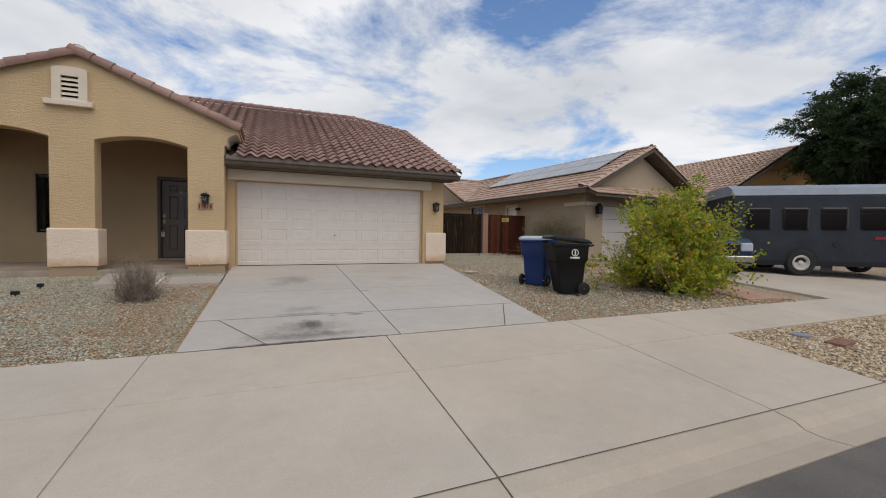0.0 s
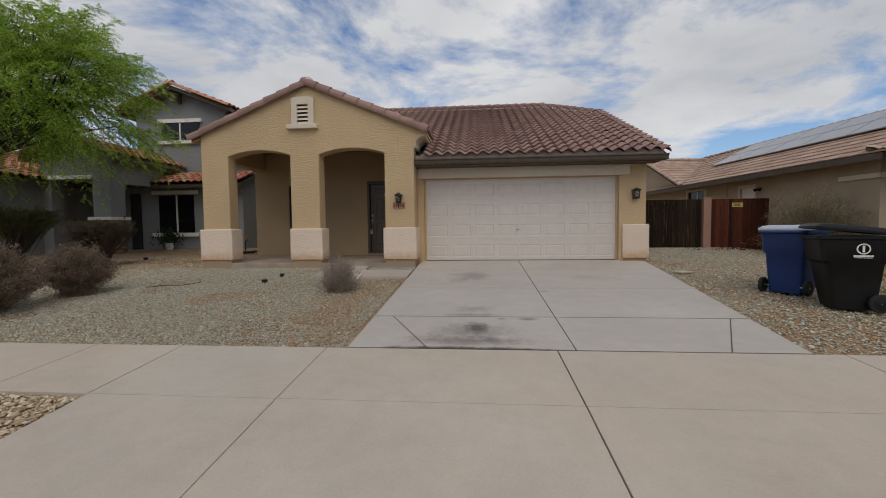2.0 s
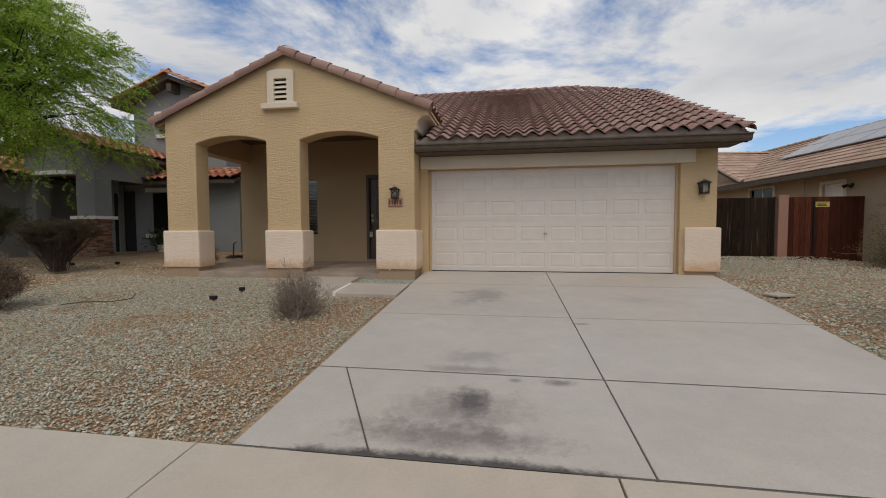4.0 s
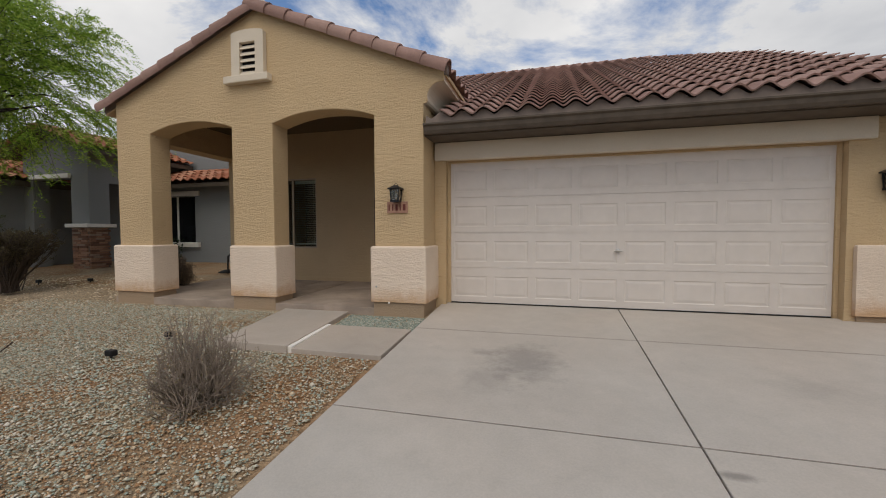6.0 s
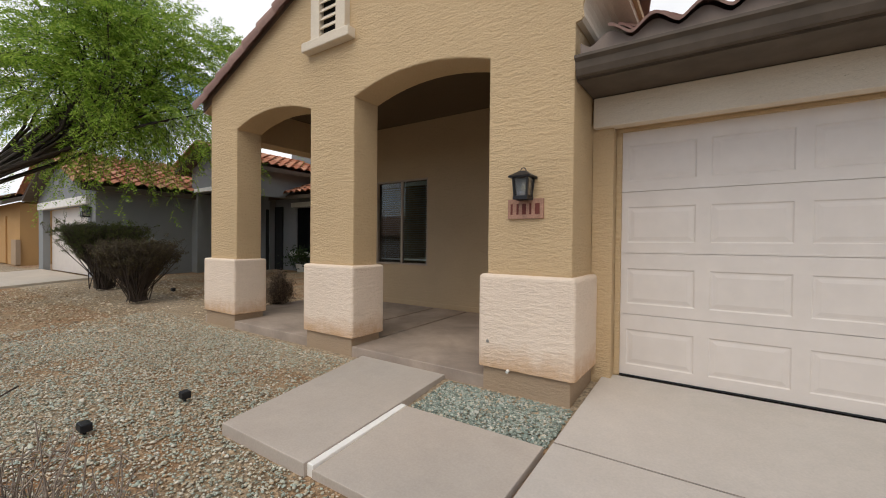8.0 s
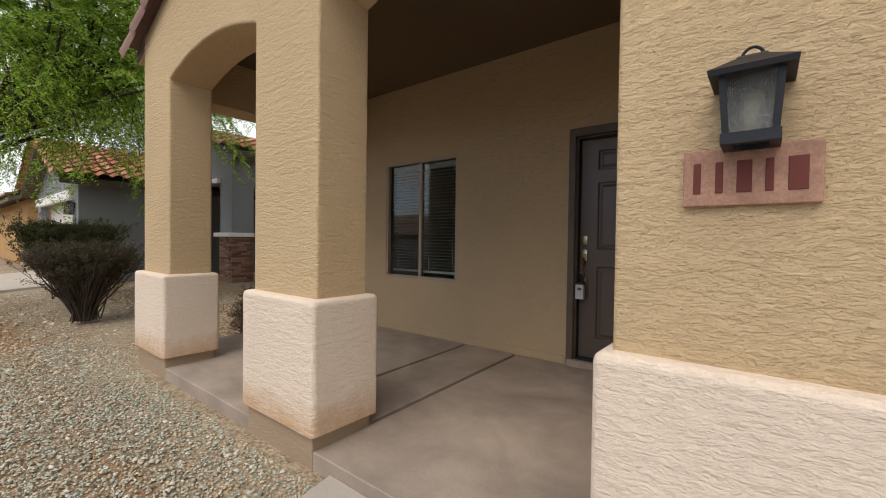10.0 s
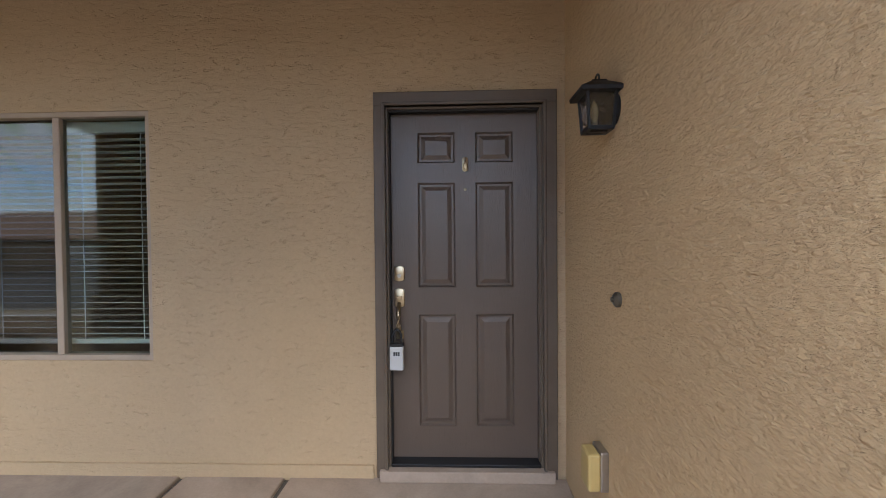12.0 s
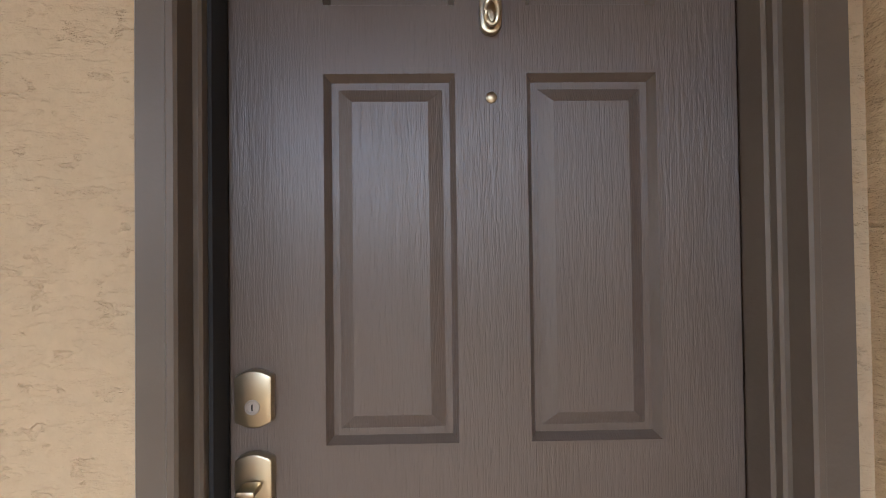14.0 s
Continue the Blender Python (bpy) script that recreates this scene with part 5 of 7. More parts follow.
def feather_tree(name, at, label, crown, trunk_h, seed, leaf, clumps=60, sprays=14, spray=1.1, side=15, frond=0.24, pairs=8, leaflet=(0.050, 0.0085), droop=0.45, lean=(0, 0), sweep=(0, 0, 0)):
    """A feathery tree: forked trunk, limbs to clumps, arching sprays, side fronds with paired leaflets."""
    rnd = np.random.RandomState(seed)
    ob = thing(name, at, label, "tree")
    (cx, cy, cz), (rx, ry, rz) = crown
    mid = np.array([cx, cy, cz])
    d = rnd.normal(size=(clumps, 3))
    d /= np.linalg.norm(d, axis=1, keepdims=True)
    c = mid + d * rnd.uniform(0.15, 0.80, (clumps, 1)) * np.array([rx, ry, rz])
    fork = np.array([lean[0], lean[1], trunk_h])
    bm = tube([(0, 0, -0.1), (lean[0] * 0.3, lean[1] * 0.3 + 0.05, trunk_h * 0.4), tuple(fork)], 0.16, 12, [1.2, 0.95, 0.8])
    part("trunk", bm, M["bark"], ob, "", True)
    u = np.linspace(0, 1, 6)[None, :, None]
    lead = mid + unit_rows(rnd.normal(size=(7, 3))) * 0.35 * np.array([rx, ry, rz]) - np.array([0, 0, 0.35 * rz])
    via = lead[np.argmin(np.linalg.norm(c[:, None] - lead[None], axis=2), axis=1)] + rnd.normal(size=(clumps, 3)) * 0.10
    start = fork + rnd.normal(size=(clumps, 3)) * 0.04
    limb = start[:, None] * (1 - u) ** 2 + via[:, None] * 2 * u * (1 - u) + c[:, None] * u ** 2 + np.sin(u * math.pi) * rnd.normal(size=(clumps, 1, 3)) * 0.08
    tagged(twigs_mesh("limb_mass", limb, 0.05, 0.012, M["bark"], ob), kind="stuff")

    def bend(p, dr, ln, sag, s):
        return p[:, None] + dr[:, None] * ln[:, None] * s[None, :, None] + np.array([0, 0, -1.0]) * (s[None, :, None] ** 2) * ln[:, None] * sag

    n = clumps * sprays
    i_ = np.repeat(np.arange(clumps), sprays)
    p0 = c[i_] + rnd.normal(size=(n, 3)) * np.array([0.28, 0.28, 0.20])
    dr = unit_rows(unit_rows((p0 - mid) / np.array([rx, ry, rz])) + rnd.normal(size=(n, 3)) * 0.45 + np.array([0, 0, 0.25]) + np.array(sweep))
    ln = spray * rnd.uniform(0.55, 1.35, (n, 1))
    tagged(twigs_mesh("spray_mass", bend(p0, dr, ln, droop, np.linspace(0, 1, 5)), 0.007, 0.0018, M["bark"], ob), kind="stuff")
    st = np.linspace(0.12, 1.0, side)
    q0 = bend(p0, dr, ln, droop, st).reshape(-1, 3)
    tan = (dr[:, None] + np.array([0, 0, -2.0]) * st[None, :, None] * droop).reshape(-1, 3)
    m_ = len(q0)
    flip = np.tile(np.where(np.arange(side) % 2 == 0, 1.0, -1.0), n)[:, None]
    flat = unit_rows(np.cross(np.repeat(dr, side, 0), np.array([0, 0, 1.0]) + np.repeat(rnd.normal(size=(n, 3)), side, 0) * 0.35))
    fd = unit_rows(unit_rows(tan) * 0.75 + flat * flip * 0.8 + rnd.normal(size=(m_, 3)) * 0.22 + np.array([0, 0, -0.15]))
    fl = frond * rnd.uniform(0.6, 1.3, (m_, 1))
    s_ = np.linspace(0.1, 1.0, pairs)
    pos = bend(q0, fd, fl, 0.25, s_)
    fs = unit_rows(np.cross(fd, rnd.normal(size=(m_, 3)) * 0.5 + np.array([0, 0, 1.0])))
    pos2 = np.concatenate([pos, pos], axis=1).reshape(-1, 3)
    al = np.concatenate([np.repeat((fs + fd * 0.7)[:, None], pairs, 1), np.repeat((fd * 0.7 - fs)[:, None], pairs, 1)], axis=1).reshape(-1, 3)
    al = al + rnd.normal(size=al.shape) * 0.18
    leaves_mesh("crown", pos2, al, leaflet[0], leaflet[1], leaf, ob, rnd)
    return ob


feather_tree("mesquite_tree", (-11.0, -3.2, -0.2), "feathery green mesquite tree overhanging the front yard", ((0.45, 2.9, 5.0), (3.2, 2.7, 1.85)), 2.2, 21, M["leaf_mesquite"], clumps=64, sprays=15, droop=0.42, side=14, pairs=7, leaflet=(0.062, 0.0112), lean=(0.2, 0.6), sweep=(0.15, 0, -0.02))
feather_tree("street_tree", (29.6, 0.0, -0.1), "dense dark green tree behind the parked bus", ((0, 0, 6.0), (3.9, 3.6, 4.3)), 2.2, 22, M["leaf_dark"], clumps=130, sprays=12, spray=0.9, side=10, frond=0.34, pairs=5, leaflet=(0.13, 0.03), droop=0.25)

# ---------------------------------------------------------------- slopes of the neighbours' roofs
def flat_tile(width, length, thick=0.03):
    v = [(0, 0, 0.03), (width * 0.98, 0, 0.03), (width * 0.98, length, 0.0), (0, length, 0.0), (0, 0, 0.03 - thick), (width * 0.98, 0, 0.03 - thick)]
    return v, [(0, 1, 2, 3), (4, 5, 1, 0)]


def slope(parent, origin, u, v, ulen, vlen, shape, material, width, step, inside=lambda a, b: True):
    """A tiled slope: a thin deck and joined courses of tiles."""
    o, u, v = Vector(origin), Vector(u).normalized(), Vector(v).normalized()
    n = u.cross(v)
    ps = roof_poses(o, u, v, lambda a, b: a < ulen and b < vlen and inside(a, b), width, step, int(ulen / width) + 1, int(vlen / step) + 1, rng, 0.004)
    many("tile_field", shape, [p[2] for p in ps], material, parent)


def deck_quad(parent, pts, thick=0.16, material=None):
    bm = bmesh.new()
    top = [bm.verts.new(p) for p in pts]
    low = [bm.verts.new((p[0], p[1], p[2] - thick)) for p in pts]
    bm.faces.new(top)
    bm.faces.new(low[::-1])
    for i in range(len(pts)):
        j = (i + 1) % len(pts)
        bm.faces.new((top[j], top[i], low[i], low[j]))
    bmesh.ops.recalc_face_normals(bm, faces=bm.faces[:])
    part("deck", bm, material or M["gutter"], parent)


oshape = s_tile(0.30, 0.42, 0.075)
fshape = flat_tile(0.33, 0.42)

# ---------------------------------------------------------------- grey two-storey house
grey = thing("grey_house", (0, 0, 0), "grey stucco two-storey house with orange clay tile roofs", "house")
G0 = 0.0
part("wall_window", boxes([(-13.2, -11.8, 5.3, 5.5, G0, 3.0), (-10.2, -8.1, 5.3, 5.5, G0, 3.0), (-11.8, -10.2, 5.3, 5.5, G0, 0.78), (-11.8, -10.2, 5.3, 5.5, 2.33, 3.0)]), M["grey_stucco"], grey)
part("wall_side", box(-8.3, -8.1, 5.5, 16, G0, 3.1), M["grey_stucco"], grey)
w = part("window", box(-11.8, -10.2, 5.38, 5.42, 0.78, 2.33), M["dark_glass"], grey, "dark screened sliding window")
part("mullion", boxes([(-11.03, -10.97, 5.35, 5.38, 0.78, 2.33)]), M["white_trim"], w)
part("sill", box(-12.0, -10.0, 5.2, 5.4, 0.62, 0.78, 0.01), M["white_trim"], w)
part("lintel", box(-12.0, -10.0, 5.24, 5.4, 2.36, 2.52, 0.01), M["white_trim"], w)
# shed roof over the window
sh_s = 0.40
part("shed_deck", extrude_poly([(4.75, 2.70), (6.25, 3.30), (6.25, 3.18), (4.75, 2.58)], "x", -12.6, -7.9), M["gutter"], grey)
slope(grey, (-12.65, 4.68, 2.74), (1, 0, 0), (0, 1, sh_s), 4.8, 1.6, oshape, M["tile_orange"], 0.30, 0.36)
# upper storey
part("wall_upper", extrude_poly([(-13.4, 2.9), (-9.3, 2.9), (-9.3, 6.05), (-11.35, 6.85), (-13.4, 6.05)], "y", 6.25, 12.0), M["grey_stucco"], grey)
uw = part("upper_window", box(-12.2, -10.5, 6.2, 6.26, 4.75, 5.5), M["dark_glass"], grey, "dark upper window")
part("sill", box(-12.35, -10.35, 6.12, 6.26, 4.60, 4.75, 0.01), M["white_trim"], uw)
part("lintel", box(-12.35, -10.35, 6.14, 6.26, 5.5, 5.66, 0.01), M["white_trim"], uw)
part("mullion", boxes([(-11.38, -11.32, 6.17, 6.2, 4.75, 5.5)]), M["white_trim"], uw)
c39 = 1 / math.sqrt(1 + 0.39 ** 2)
for sgn in (1, -1):
    xe = -11.35 + sgn * 2.55
    ze = 6.98 - 0.39 * 2.55
    deck_quad(grey, [(-11.35, 5.75, 6.93), (xe, 5.75, ze - 0.05), (xe, 12.4, ze - 0.05), (-11.35, 12.4, 6.93)])
    if sgn > 0:
        slope(grey, (xe, 5.72, ze), (0, 1, 0), (-c39, 0, 0.39 * c39), 6.6, 2.7, oshape, M["tile_orange"], 0.30, 0.36)
    else:
        slope(grey, (xe, 12.3, ze), (0, -1, 0), (c39, 0, 0.39 * c39), 6.6, 2.7, oshape, M["tile_orange"], 0.30, 0.36)
    cap_row((xe, 5.70, ze - 0.02), (-11.35, 5.70, 6.97), 0.36, 0.12, grey, M["tile_orange"], "rake_tile")
part("bracket", extrude_poly([(5.8, 6.3), (6.25, 6.3), (6.25, 6.75), (5.8, 6.6)], "x", -11.45, -11.25), M["gutter"], grey)
# entry: column on a stone base, and hip roof
part("entry_post", box(-12.3, -11.602, 2.962, 3.54, 1.38, 2.72), M["grey_stucco"], grey)
part("post_cap", box(-12.42, -11.5, 2.83, 3.66, 1.27, 1.38, 0.01), M["white_trim"], grey)
stone = part("stone_base", box(-12.27, -11.63, 2.98, 3.52, 0.0, 1.27), plain("mortar", (0.16, 0.12, 0.10), 0.9), grey, "stacked red-brown ledge stone")
k = Mat("ledge_stone", (0.30, 0.16, 0.10), 0.9)
k.paint(k.ramp(k.random(), [(0.0, (0.14, 0.075, 0.05)), (0.4, (0.27, 0.14, 0.09)), (0.7, (0.36, 0.20, 0.13)), (1.0, (0.30, 0.23, 0.18))]))
k.vary(k.noise(30, 4), 0.75, 1.2).bump(k.noise(40, 4), 0.006)
st_me = []
for wv in (0.16, 0.24, 0.33):
    bm = box(-wv / 2, wv / 2, -0.03, 0.03, 0.0, 0.052, 0.006, 1)
    me = bpy.data.meshes.new("stone")
    bm.to_mesh(me)
    bm.free()
    me.materials.append(k.m)
    st_me.append((wv, me))
for row in range(21):
    for axis, lo, hi in (("y", -12.29, -11.61), ("x", 2.96, 3.54)):
        q = lo
        while q < hi - 0.1:
            wv, me = rng.choice(st_me)
            if q + wv > hi + 0.03:
                wv, me = st_me[0]
            off = rng.uniform(0, 0.018)
            if axis == "y":
                m = Matrix.Translation((q + wv / 2, 2.975 - off, row * 0.060 + 0.004))
            else:
                m = Matrix.Translation((-11.625 + off, q + wv / 2, row * 0.060 + 0.004)) @ Matrix.Rotation(radians(90), 4, "Z")
            piece("stone", me, stone, m)
            q += wv + 0.006
part("tower_front", extrude_poly([(-14.3, 2.72), (-11.6, 2.72), (-11.6, 3.56), (-12.95, 4.10), (-14.3, 3.56)], "y", 2.96, 3.16), M["grey_stucco"], grey)
part("tower_side", box(-11.8, -11.6, 3.16, 6.2, 2.62, 3.58), M["grey_stucco"], grey)
part("tower_pier", box(-14.3, -13.9, 2.96, 3.4, 0.0, 2.72), M["grey_stucco"], grey)
part("tower_back", box(-14.3, -11.8, 5.6, 5.8, 2.6, 3.9), M["grey_stucco"], grey)
part("lintel_band", box(-13.95, -12.26, 2.86, 2.96, 2.74, 2.87, 0.01), M["white_trim"], grey)
for sgn in (1, -1):
    xe = -12.95 + sgn * 1.78
    deck_quad(grey, [(-12.95, 2.6, 4.22), (xe, 2.6, 3.51), (xe, 6.2, 3.51), (-12.95, 6.2, 4.22)], 0.13)
    if sgn > 0:
        slope(grey, (xe + 0.04, 2.56, 3.54), (0, 1, 0), (-1, 0, 0.40), 3.7, 1.9, oshape, M["tile_orange"], 0.30, 0.36)
    else:
        slope(grey, (xe - 0.04, 6.2, 3.54), (0, -1, 0), (1, 0, 0.40), 3.7, 1.9, oshape, M["tile_orange"], 0.30, 0.36)
    cap_row((xe, 2.56, 3.54), (-12.95, 2.56, 4.26), 0.36, 0.11, grey, M["tile_orange"], "rake_tile")
part("entry_wall", boxes([(-14.3, -12.9, 5.0, 5.2, 0, 3.0), (-13.2, -13.0, 5.2, 5.5, 0, 3)]), M["grey_stucco"], grey)
# Near-black sheets stand in for the shade inside the entry.
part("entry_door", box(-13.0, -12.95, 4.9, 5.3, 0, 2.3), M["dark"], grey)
part("recess", box(-13.0, -12.5, 5.24, 5.29, 0.1, 2.4), M["dark"], grey, "near-black sheet painting in the shade of the entry")
part("rear_wall", box(-20.5, -13.4, 7.2, 7.4, 0, 4.2), M["grey_stucco"], grey)
# garage block
part("garage_side", box(-14.5, -14.3, 0.35, 5.2, -0.05, 2.75), M["grey_stucco"], grey)
part("garage_front", boxes([(-15.0, -14.5, 0.35, 0.55, -0.05, 2.75), (-20.6, -20.0, 0.35, 0.55, -0.05, 2.75), (-20.0, -15.0, 0.35, 0.55, 2.2, 2.75)]), M["grey_stucco"], grey)
part("garage_gable", extrude_poly([(-20.6, 2.75), (-14.3, 2.75), (-17.45, 4.0)], "y", 0.35, 0.55), M["grey_stucco"], grey)
part("garage_door", box(-20.0, -15.0, 0.6, 0.65, 0.0, 2.2), M["garage"], grey, "pale closed garage door")
part("garage_band", box(-20.2, -14.75, 0.24, 0.36, 2.2, 2.45, 0.01), M["white_trim"], grey)
for sgn in (1, -1):
    xe = -17.45 + sgn * 3.45
    ze = 4.12 - 0.40 * 3.45
    deck_quad(grey, [(-17.45, -0.05, 4.07), (xe, -0.05, ze - 0.05), (xe, 7.0, ze - 0.05), (-17.45, 7.0, 4.07)])
    if sgn > 0:
        slope(grey, (xe + 0.05, -0.1, ze), (0, 1, 0), (-1, 0, 0.40), 5.6, 3.75, oshape, M["tile_orange"], 0.30, 0.36)
    cap_row((xe, -0.1, ze - 0.02), (-17.45, -0.1, 4.12), 0.36, 0.12, grey, M["tile_orange"], "rake_tile")
lantern(Matrix.Translation((-14.72, 0.35, 1.95)), "black carriage lantern on the grey garage wall", 0.2, 0.28)
pot = thing("potted_plant", (-11.1, 5.0, 0.10), "dark green plant in a pale pot under the window", "plant")
part("pot", lathe([(0.11, 0), (0.15, 0.22), (0.16, 0.26), (0.13, 0.26)], 18), M["white_trim"], pot, "", True)
rnd_p = np.random.RandomState(3)
pp = rnd_p.normal(size=(500, 3)) * np.array([0.22, 0.22, 0.16]) + np.array([0, 0, 0.5])
leaves_mesh("foliage", pp, rnd_p.normal(size=(500, 3)) + np.array([0, 0, 0.6]), 0.14, 0.022, M["leaf_dark"], pot, rnd_p)
nb = thing("grey_house_driveway", (0, 0, 0), "concrete driveway in front of the grey garage", "driveway", kind="structure")
for a, b in zip((-20.2, -17.4), (-17.4, -14.6)):
    for ya, yb in ((-6.2, -3.0), (-3.0, 0.36)):
        slab_between("slab", (a, b), (a, b), ya, yb, "", M["walk"], lift=0.02, parent=nb)
# orange-tan house further along the street
tan = thing("tan_house", (0, 0, 0), "far orange-tan stucco house with pale tile roof", "house")
M["orange_stucco"] = stucco("orange_stucco", (0.46, 0.27, 0.11), 0.004)
part("wall", box(-38, -24.5, 0.5, 10.5, -0.05, 2.75), M["orange_stucco"], tan)
part("garage_door", box(-33, -27, 0.44, 0.5, 0, 2.2), M["orange_stucco"], tan, "tan panel garage door")
part("stone_pier", box(-25.3, -24.4, 0.35, 0.5, 0, 1.1), M["base"], tan)
for y0, sg in ((-0.1, 1), (11.1, -1)):
    deck_quad(tan, [(-38.5, y0, 2.75), (-24.0, y0, 2.75), (-24.0, 5.5, 4.9), (-38.5, 5.5, 4.9)])
slope(tan, (-38.5, -0.15, 2.80), (1, 0, 0), (0, 1, 0.385), 14.5, 6.0, oshape, M["tile_pink"], 0.30, 0.36)
part("gable_end", extrude_poly([(0.5, 2.7), (10.5, 2.7), (5.5, 4.75)], "x", -24.7, -24.5), M["orange_stucco"], tan)

# ---------------------------------------------------------------- beige house with solar panels
bt = pose(12.1, 1.35, 0, 0, 0, 6.2)
beige = thing("beige_house", bt, "beige stucco house with pale tiles and rooftop solar panels", "house")
BS, BR = 0.50, 3.35
BE = 2.67
DA, DB, WA, WB2 = 4.26, 4.98, 7.05, 8.25
for y0_, y1_, z0_, z1_ in ((0, DA, -0.15, 2.65), (DA, DB, -0.15, 0.25), (DA, DB, 2.26, 2.65), (DB, WA, -0.15, 2.65), (WA, WB2, -0.15, 1.45), (WA, WB2, 2.40, 2.65), (WB2, 14, -0.15, 2.65)):
    part("wall_side", box(0, 0.2, y0_, y1_, z0_, z1_), M["beige_stucco"], beige)
part("side_door", box(0.06, 0.1, DA, DB, 0.25, 2.26), M["white_trim"], beige, "white side door")
part("door_trim", boxes([(-0.03, 0.0, DA - 0.09, DA, 0.2, 2.36), (-0.03, 0.0, DB, DB + 0.09, 0.2, 2.36), (-0.03, 0.0, DA, DB, 2.26, 2.36)]), M["trim"], beige)
part("side_window", box(0.06, 0.09, WA, WB2, 1.45, 2.40), M["dark_glass"], beige, "small dark window")
part("window_bar", box(0.04, 0.06, 7.62, 7.66, 1.45, 2.40), M["white_trim"], beige)
part("window_trim", boxes([(-0.03, 0.0, WA - 0.1, WA, 1.35, 2.5), (-0.03, 0.0, WB2, WB2 + 0.1, 1.35, 2.5), (-0.03, 0.0, WA, WB2, 2.4, 2.5), (-0.03, 0.0, WA, WB2, 1.35, 1.45)]), M["trim"], beige)
part("conduit", box(-0.02, 0.0, 5.68, 5.72, -0.1, 2.6), M["beige_stucco"], beige)
part("wall_front", boxes([(0.2, 0.95, 0, 0.2, -0.15, 2.65), (5.8, 6.6, 0, 0.2, -0.15, 2.65), (0.95, 5.8, 0, 0.2, 2.1, 2.65)]), M["beige_stucco"], beige)
part("gable_front", extrude_poly([(0.0, 2.65), (6.6, 2.65), (BR, 2.65 + BS * 3.2)], "y", 0.0, 0.2), M["beige_stucco"], beige)
gd2 = part("garage_door", box(0.95, 5.8, 0.12, 0.16, 0, 2.1), M["garage"], beige, "pale closed garage door")
for i in range(1, 4):
    part("seam", boxes([(0.95, 5.8, 0.115, 0.12, 0.525 * i - 0.006, 0.525 * i + 0.006)]), M["joint"], gd2)
part("band", box(-0.06, 0.9, -0.06, 0.02, 2.08, 2.22, 0.01), M["trim"], beige)
part("side_band", box(-0.06, 0.0, -0.06, 1.1, 2.08, 2.22, 0.01), M["trim"], beige)
cB = 1 / math.sqrt(1 + BS * BS)
ZR = BE + BS * (BR + 0.45)
deck_quad(beige, [(-0.45, -0.45, BE), (BR, -0.45, ZR), (BR, 13, ZR), (-0.45, 13, BE)])
deck_quad(beige, [(7.1, -0.45, BE), (BR, -0.45, ZR), (BR, 13, ZR), (7.1, 13, BE)])
slope(beige, (-0.5, 13, BE + 0.02), (0, -1, 0), (cB, 0, BS * cB), 13.5, 4.25, fshape, M["tile_pink"], 0.33, 0.36)
slope(beige, (7.15, -0.45, BE + 0.02), (0, 1, 0), (-cB, 0, BS * cB), 13.5, 4.25, fshape, M["tile_pink"], 0.33, 0.36)
part("eave_board", box(-0.53, -0.45, -0.45, 13, BE - 0.17, BE + 0.0), M["gutter"], beige)
part("barge_board", extrude_poly([(-0.45, BE - 0.16), (BR, ZR - 0.16), (7.1, BE - 0.16), (7.1, BE), (BR, ZR), (-0.45, BE)], "y", -0.52, -0.45), M["gutter"], beige)
cap_row((-0.45, -0.46, BE + 0.02), (BR, -0.46, ZR + 0.02), 0.36, 0.10, beige, M["tile_pink"], "rake_tile")
cap_row((7.1, -0.46, BE + 0.02), (BR, -0.46, ZR + 0.02), 0.36, 0.10, beige, M["tile_pink"], "rake_tile")
cap_row((BR, -0.46, ZR + 0.03), (BR, 12.9, ZR + 0.03), 0.40, 0.11, beige, M["tile_pink"])
# pent roof across the garage front
deck_quad(beige, [(-0.45, -0.88, BE - 0.22), (7.1, -0.88, BE - 0.22), (7.1, 0.0, BE + 0.22), (-0.45, 0.0, BE + 0.22)], 0.1)
slope(beige, (-0.5, -0.92, BE - 0.20), (1, 0, 0), (0, cB, 0.5 * cB), 7.6, 0.95, fshape, M["tile_pink"], 0.33, 0.32)
# cross gable at the back, its end wall in line with the side wall
YE, YP = 8.05, 11.55
ZP = BE + 0.5 * (YP - YE)
part("cross_gable_wall", extrude_poly([(YE + 0.1, BE - 0.1), (15.0, BE - 0.1), (YP, ZP - 0.12)], "x", -0.12, 0.08), M["beige_stucco"], beige)
deck_quad(beige, [(-0.5, YE, BE - 0.01), (-0.5, YP, ZP - 0.01), (3.2, YP, ZP - 0.01)], 0.1)
deck_quad(beige, [(-0.5, 15.05, BE - 0.01), (-0.5, YP, ZP - 0.01), (3.2, YP, ZP - 0.01)], 0.1)
slope(beige, (-0.5, YE, BE + 0.02), (1, 0, 0), (0, cB, 0.5 * cB), 4.2, 3.95, fshape, M["tile_pink"], 0.33, 0.36, lambda a, b: a < b * cB + 0.25)
cap_row((-0.5, YE - 0.05, BE + 0.03), (-0.5, YP, ZP + 0.03), 0.36, 0.10, beige, M["tile_pink"], "rake_tile")
cap_row((-0.5, YP, ZP + 0.03), (3.3, YP, ZP + 0.03), 0.36, 0.10, beige, M["tile_pink"])
ldr = thing("wall_lantern", bt @ Matrix.Translation((0.55, -0.02, 1.75)), "black coach lantern beside the beige garage door", "lamp", "wall lanterns")
part("body", extrude_poly([(-0.09, 0), (0.09, 0), (0.12, 0.28), (0.0, 0.42), (-0.12, 0.28)], "y", -0.24, -0.06, 0.01), M["iron"], ldr)
